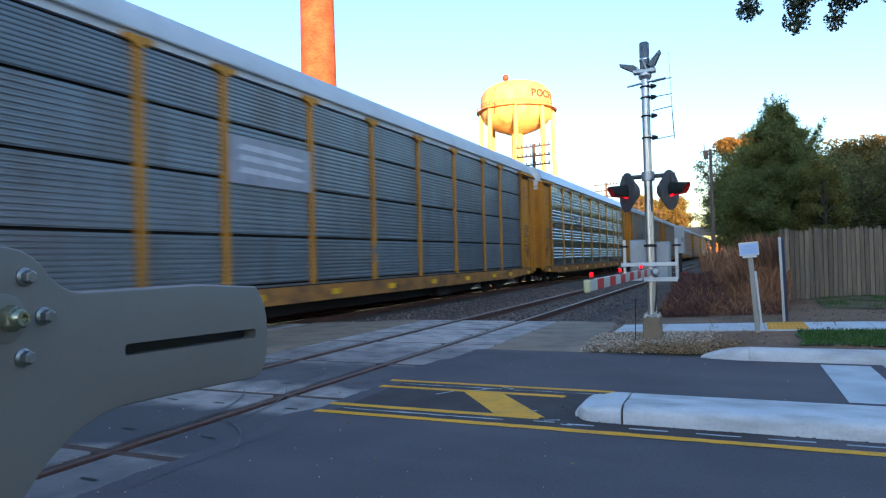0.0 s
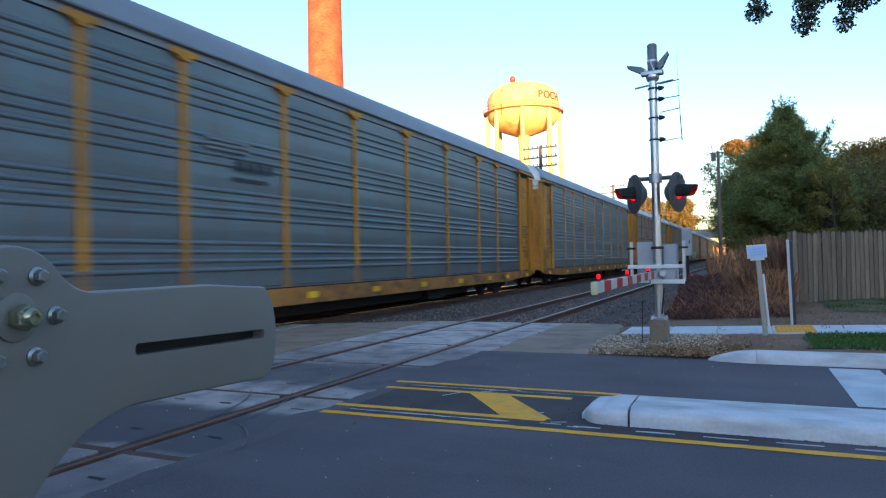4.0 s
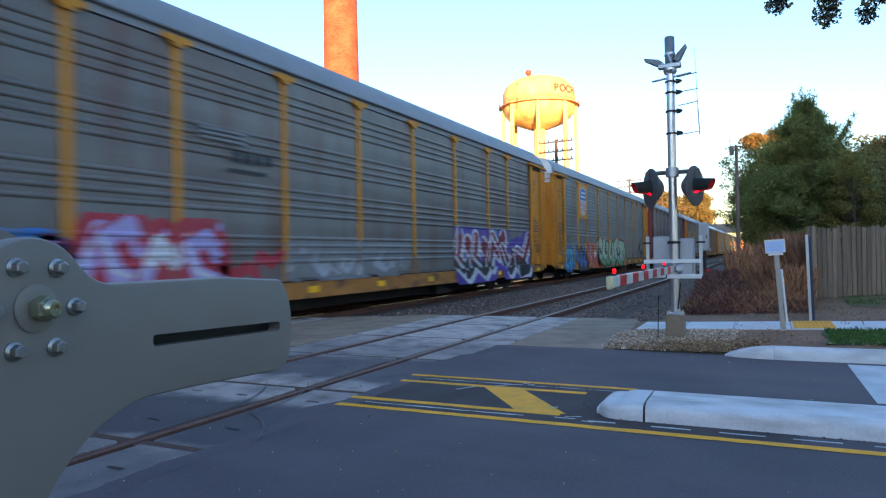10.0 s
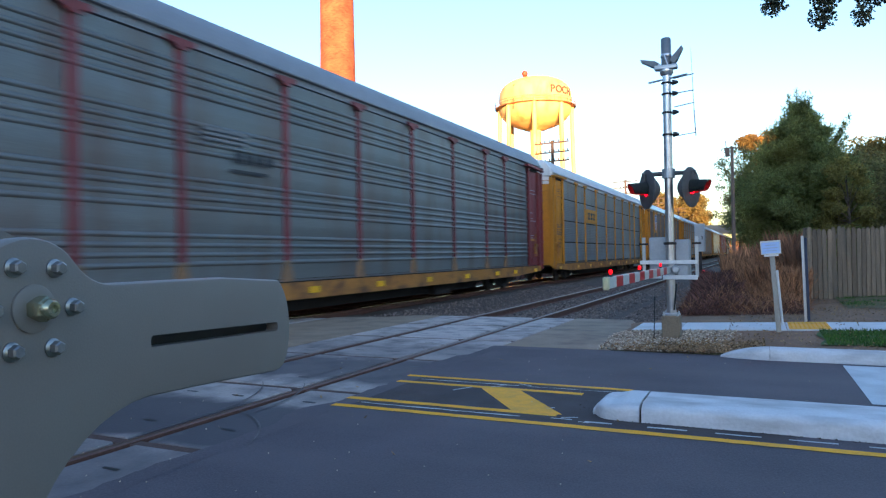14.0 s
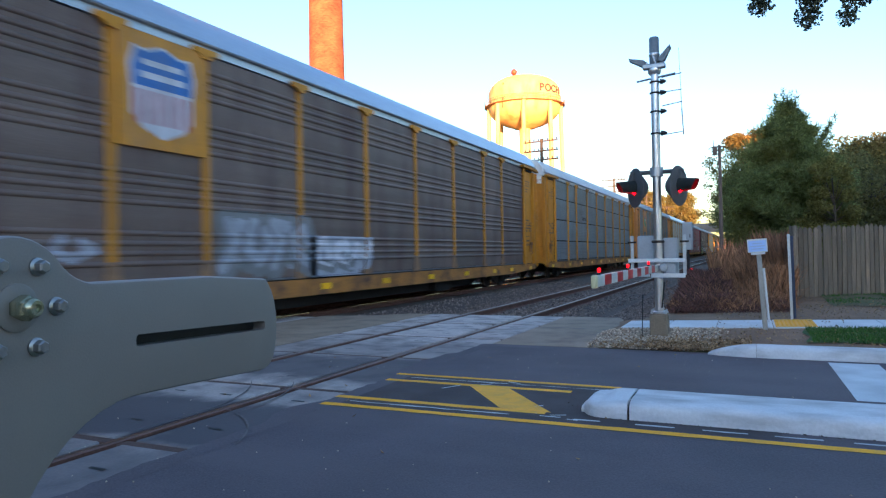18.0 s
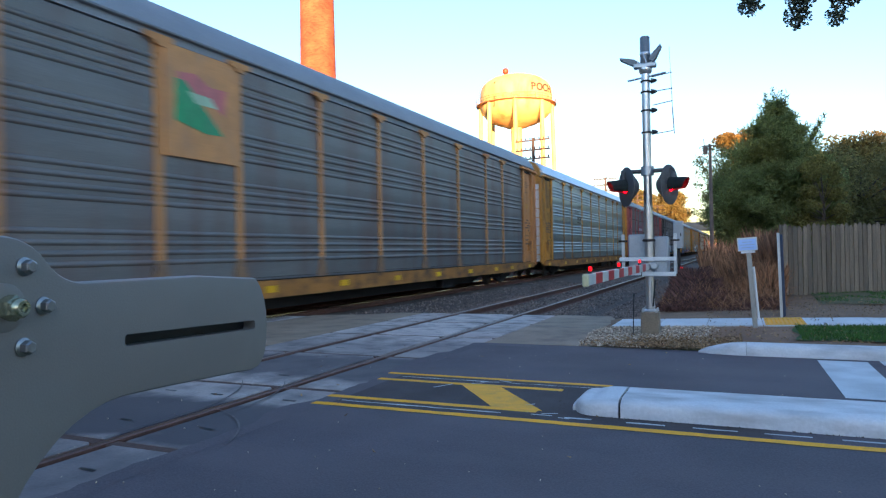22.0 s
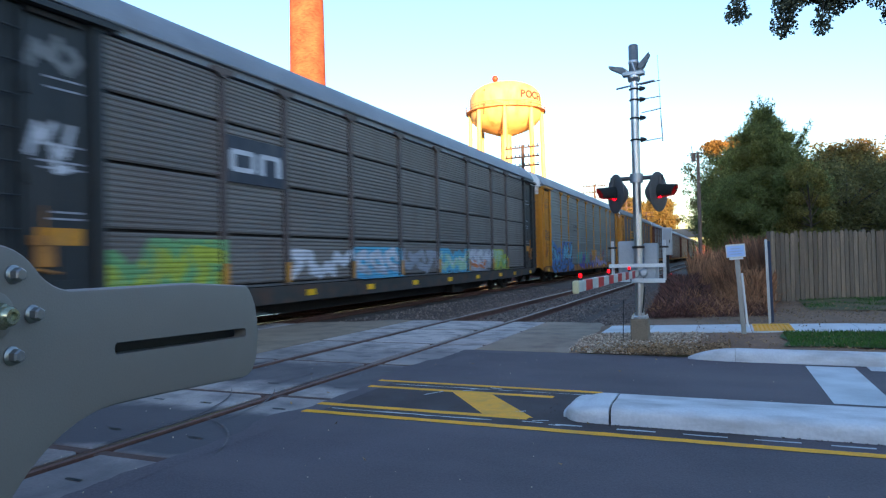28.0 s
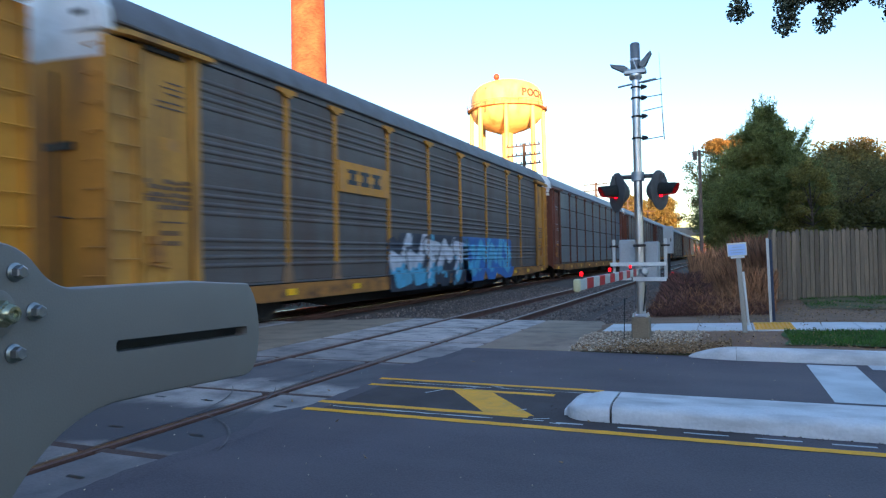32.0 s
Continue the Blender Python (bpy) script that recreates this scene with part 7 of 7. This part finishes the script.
#        paint        posts        skin        rows   roof
ORDER = {
    -1: ("yellow", "yellow", "steel", True, "white"),
    0: ("yellow", "yellow", "silver", False, "galvanised"),
    1: ("yellow", "yellow", "bluegrey", False, "grey"),
    2: ("old_yellow", "tan", "bluegrey", False, "grey"),
    3: ("old_yellow", "yellow", "steel", True, "white"),
    4: ("yellow", "yellow", "dull", False, "grey"),
    5: ("yellow", "yellow", "grey", False, "grey"),
    6: ("maroon", "maroon", "grey", False, "grey"),
    7: ("yellow", "yellow", "steel", True, "white"),
    8: ("yellow", "yellow", "umber", False, "galvanised"),
    9: ("yellow", "yellow", "steel", True, "white"),
    10: ("tan", "tan", "dull", False, "grey"),
    11: ("old_yellow", "old_yellow", "blue", False, "galvanised"),
    12: ("pink", "pink", "dull", True, "rust"),
    13: ("black", "dusty", "ash", True, "grey"),
    14: ("yellow", "yellow", "bluegrey", False, "grey"),
    15: ("old_yellow", "yellow", "dark", False, "dark"),
    16: ("brown", "brown", "steel", True, "grey"),
    17: ("brown", "brown", "dull", False, "grey"),
    18: ("brown", "brown", "dull", False, "grey"),
    19: ("black", "black", "dull", True, "grey"),
    20: ("brown", "brown", "dark", False, "rust"),
    21: ("maroon", "maroon", "dull", False, "grey"),
    22: ("brown", "brown", "dull", False, "grey"),
    23: ("maroon", "maroon", "bluegrey", True, "grey"),
    24: ("maroon", "maroon", "dull", False, "grey"),
    25: ("brown", "brown", "grey", False, "grey"),
}
NOTES = {3: " and cyan graffiti", 4: " and purple and red graffiti", 5: ", a shield emblem and graffiti", 8: " and a shield emblem", 10: " and a flag emblem", 12: " and a faded emblem", 13: " and graffiti along the bottom", 14: " and blue and pink graffiti", 15: " and cyan graffiti"}
for k, spec in ORDER.items():
    CARS[k] = autorack(k, *spec, note=NOTES.get(k, ""))

H9 = -HALF
plate(CARS[-1], 2, "grey_script")
plate(CARS[5], 1, "shield")
plate(CARS[8], 1, "shield")
plate(CARS[10], 1, "flag")
plate(CARS[13], 1, "dark_logo")
plate(CARS[12], 2, "pink_logo")
plate(CARS[7], 2, "yellow_logo")
plate(CARS[15], 2, "yellow_logo")
for k in (0, 1, 2, 3, 4, 6, 9, 11, 14):
    plate(CARS[k], 2, "lettering")
graffiti(CARS[-1], H9 + 9.1, H9 + 10.7, 1.3, 1.9, ("teal", "dim"), 2, 2, True)
graffiti(CARS[3], H9 + 17.3, H9 + 22.6, 0.45, 1.85, ("teal", "white", "lilac", "navy", "lilac"), 3, 6, True)
graffiti(CARS[4], H9 + 0.8, H9 + 2.8, 0.6, 1.85, ("blue", "cyan", "white"), 41, 3)
graffiti(CARS[4], H9 + 2.5, H9 + 5.9, 0.65, 2.1, ("red", "lilac", "white", "blue"), 42, 4)
graffiti(CARS[4], H9 + 5.9, H9 + 7.6, 0.9, 1.65, ("maroon", "red"), 45, 2)
graffiti(CARS[4], H9 + 7.9, H9 + 13.2, 0.9, 1.75, ("dim", "dim", "grey"), 43, 6)
graffiti(CARS[4], H9 + 16.5, H9 + 23.8, 0.42, 2.3, ("purple", "blood", "black", "blood", "white", "teal"), 44, 5, rim="white")
graffiti(CARS[5], H9 - 0.3, H9 + 1.5, 0.4, 1.7, ("blue", "cyan", "navy"), 51, 3)
graffiti(CARS[5], H9 + 2.5, H9 + 4.5, 0.45, 2.0, ("navy", "blue", "blue"), 52, 2)
graffiti(CARS[5], H9 + 4.5, H9 + 7.6, 0.5, 1.95, ("orange", "red", "white", "pink"), 53, 3)
graffiti(CARS[5], H9 + 7.4, H9 + 15.8, 0.35, 2.25, ("orange", "mint", "green", "white", "black"), 54, 5)
graffiti(CARS[5], H9 + 21.4, H9 + 23.7, 0.9, 2.1, ("dim", "black"), 55, 2)
graffiti(CARS[5], H9 + 24.45, H9 + 25.4, 1.0, 2.3, ("black", "dim"), 56, 2, flat=-0.026)
graffiti(CARS[8], H9 + 5.3, H9 + 8.2, 0.95, 2.3, ("dim", "grey", "grey"), 81, 4)
graffiti(CARS[8], H9 + 8.2, H9 + 10.8, 0.95, 1.85, ("grey", "white", "dim"), 82, 3)
graffiti(CARS[8], H9 + 1.8, H9 + 2.5, 1.3, 1.8, ("dim", "grey"), 83, 1)
graffiti(CARS[2], H9 + 0.4, H9 + 2.4, 1.1, 1.75, ("dim", "dim"), 21, 3)
graffiti(CARS[2], H9 + 11.0, H9 + 12.7, 1.0, 2.0, ("dim", "dim"), 22, 2)
graffiti(CARS[12], H9 + 0.2, H9 + 2.7, 0.95, 1.8, ("grey", "white", "dim"), 121, 4, True)
graffiti(CARS[12], H9 + 20.0, H9 + 23.8, 0.95, 2.1, ("grey", "white", "navy"), 122, 5, True)
graffiti(CARS[13], H9 + 0.2, H9 + 2.7, 0.5, 1.85, ("green", "lime", "green"), 131, 3, True)
for i, inks in ((2, ("grey", "white")), (3, ("cyan", "white", "grey")), (4, ("white", "grey")), (5, ("cyan", "mint", "white")), (6, ("grey", "white", "orange")), (7, ("lime", "mint", "green"))):
    a, b = bay_y(i)
    graffiti(CARS[13], a + 0.15, b - 0.1, 0.95, 1.75, inks, 140 + i, 3, True)
graffiti(CARS[13], H9 - 1.2, H9 - 0.55, 2.75, 3.65, ("cyan", "white"), 139, 2, True, flat=-0.026)
graffiti(CARS[13], H9 - 1.2, H9 - 0.4, 4.15, 4.85, ("dim", "dim"), 137, 2, True, flat=-0.026)
graffiti(CARS[14], H9 + 0.2, H9 + 5.6, 0.55, 2.3, ("blue", "cyan", "blue", "navy"), 145, 5)
graffiti(CARS[14], H9 + 7.4, H9 + 12.8, 0.45, 1.75, ("pink", "teal", "purple", "maroon"), 146, 6, cloud=False)
graffiti(CARS[14], H9 + 12.6, H9 + 18.2, 0.5, 1.95, ("pink", "yellow", "lilac", "maroon"), 147, 6, cloud=False)
graffiti(CARS[15], H9 + 7.8, H9 + 14.1, 0.45, 2.15, ("navy", "white", "cyan"), 151, 5)
graffiti(CARS[15], H9 + 13.9, H9 + 19.6, 0.5, 2.15, ("blue", "cyan", "blue"), 152, 4)
for k in (13, 12):
    bm = bmesh.new()
    for i in range(1, 9):
        y = bay_y(i)[0]
        bars(bm, y - 0.085, y + 0.085, 0.95, 1.4, 0, 0.03)
    part("yellow_tab", bm, INK["yellow"], CARS[k], "yellow reflective tabs", smooth=False)["kind"] = "stuff"


def motions():
    """The train rolls towards the viewer's side, slowing a little."""
    for k, car in CARS.items():
        rows = []
        for t in (0, 4, 8, 12, 16, 20, 24, 28, 32):
            rows.append((t, pose(-10.65, START + PITCH * k + HALF + SLACK.get(k, 0.0) - SPEED * t + SLOW * t * t, 0)))
        walk(car, rows)


motions()
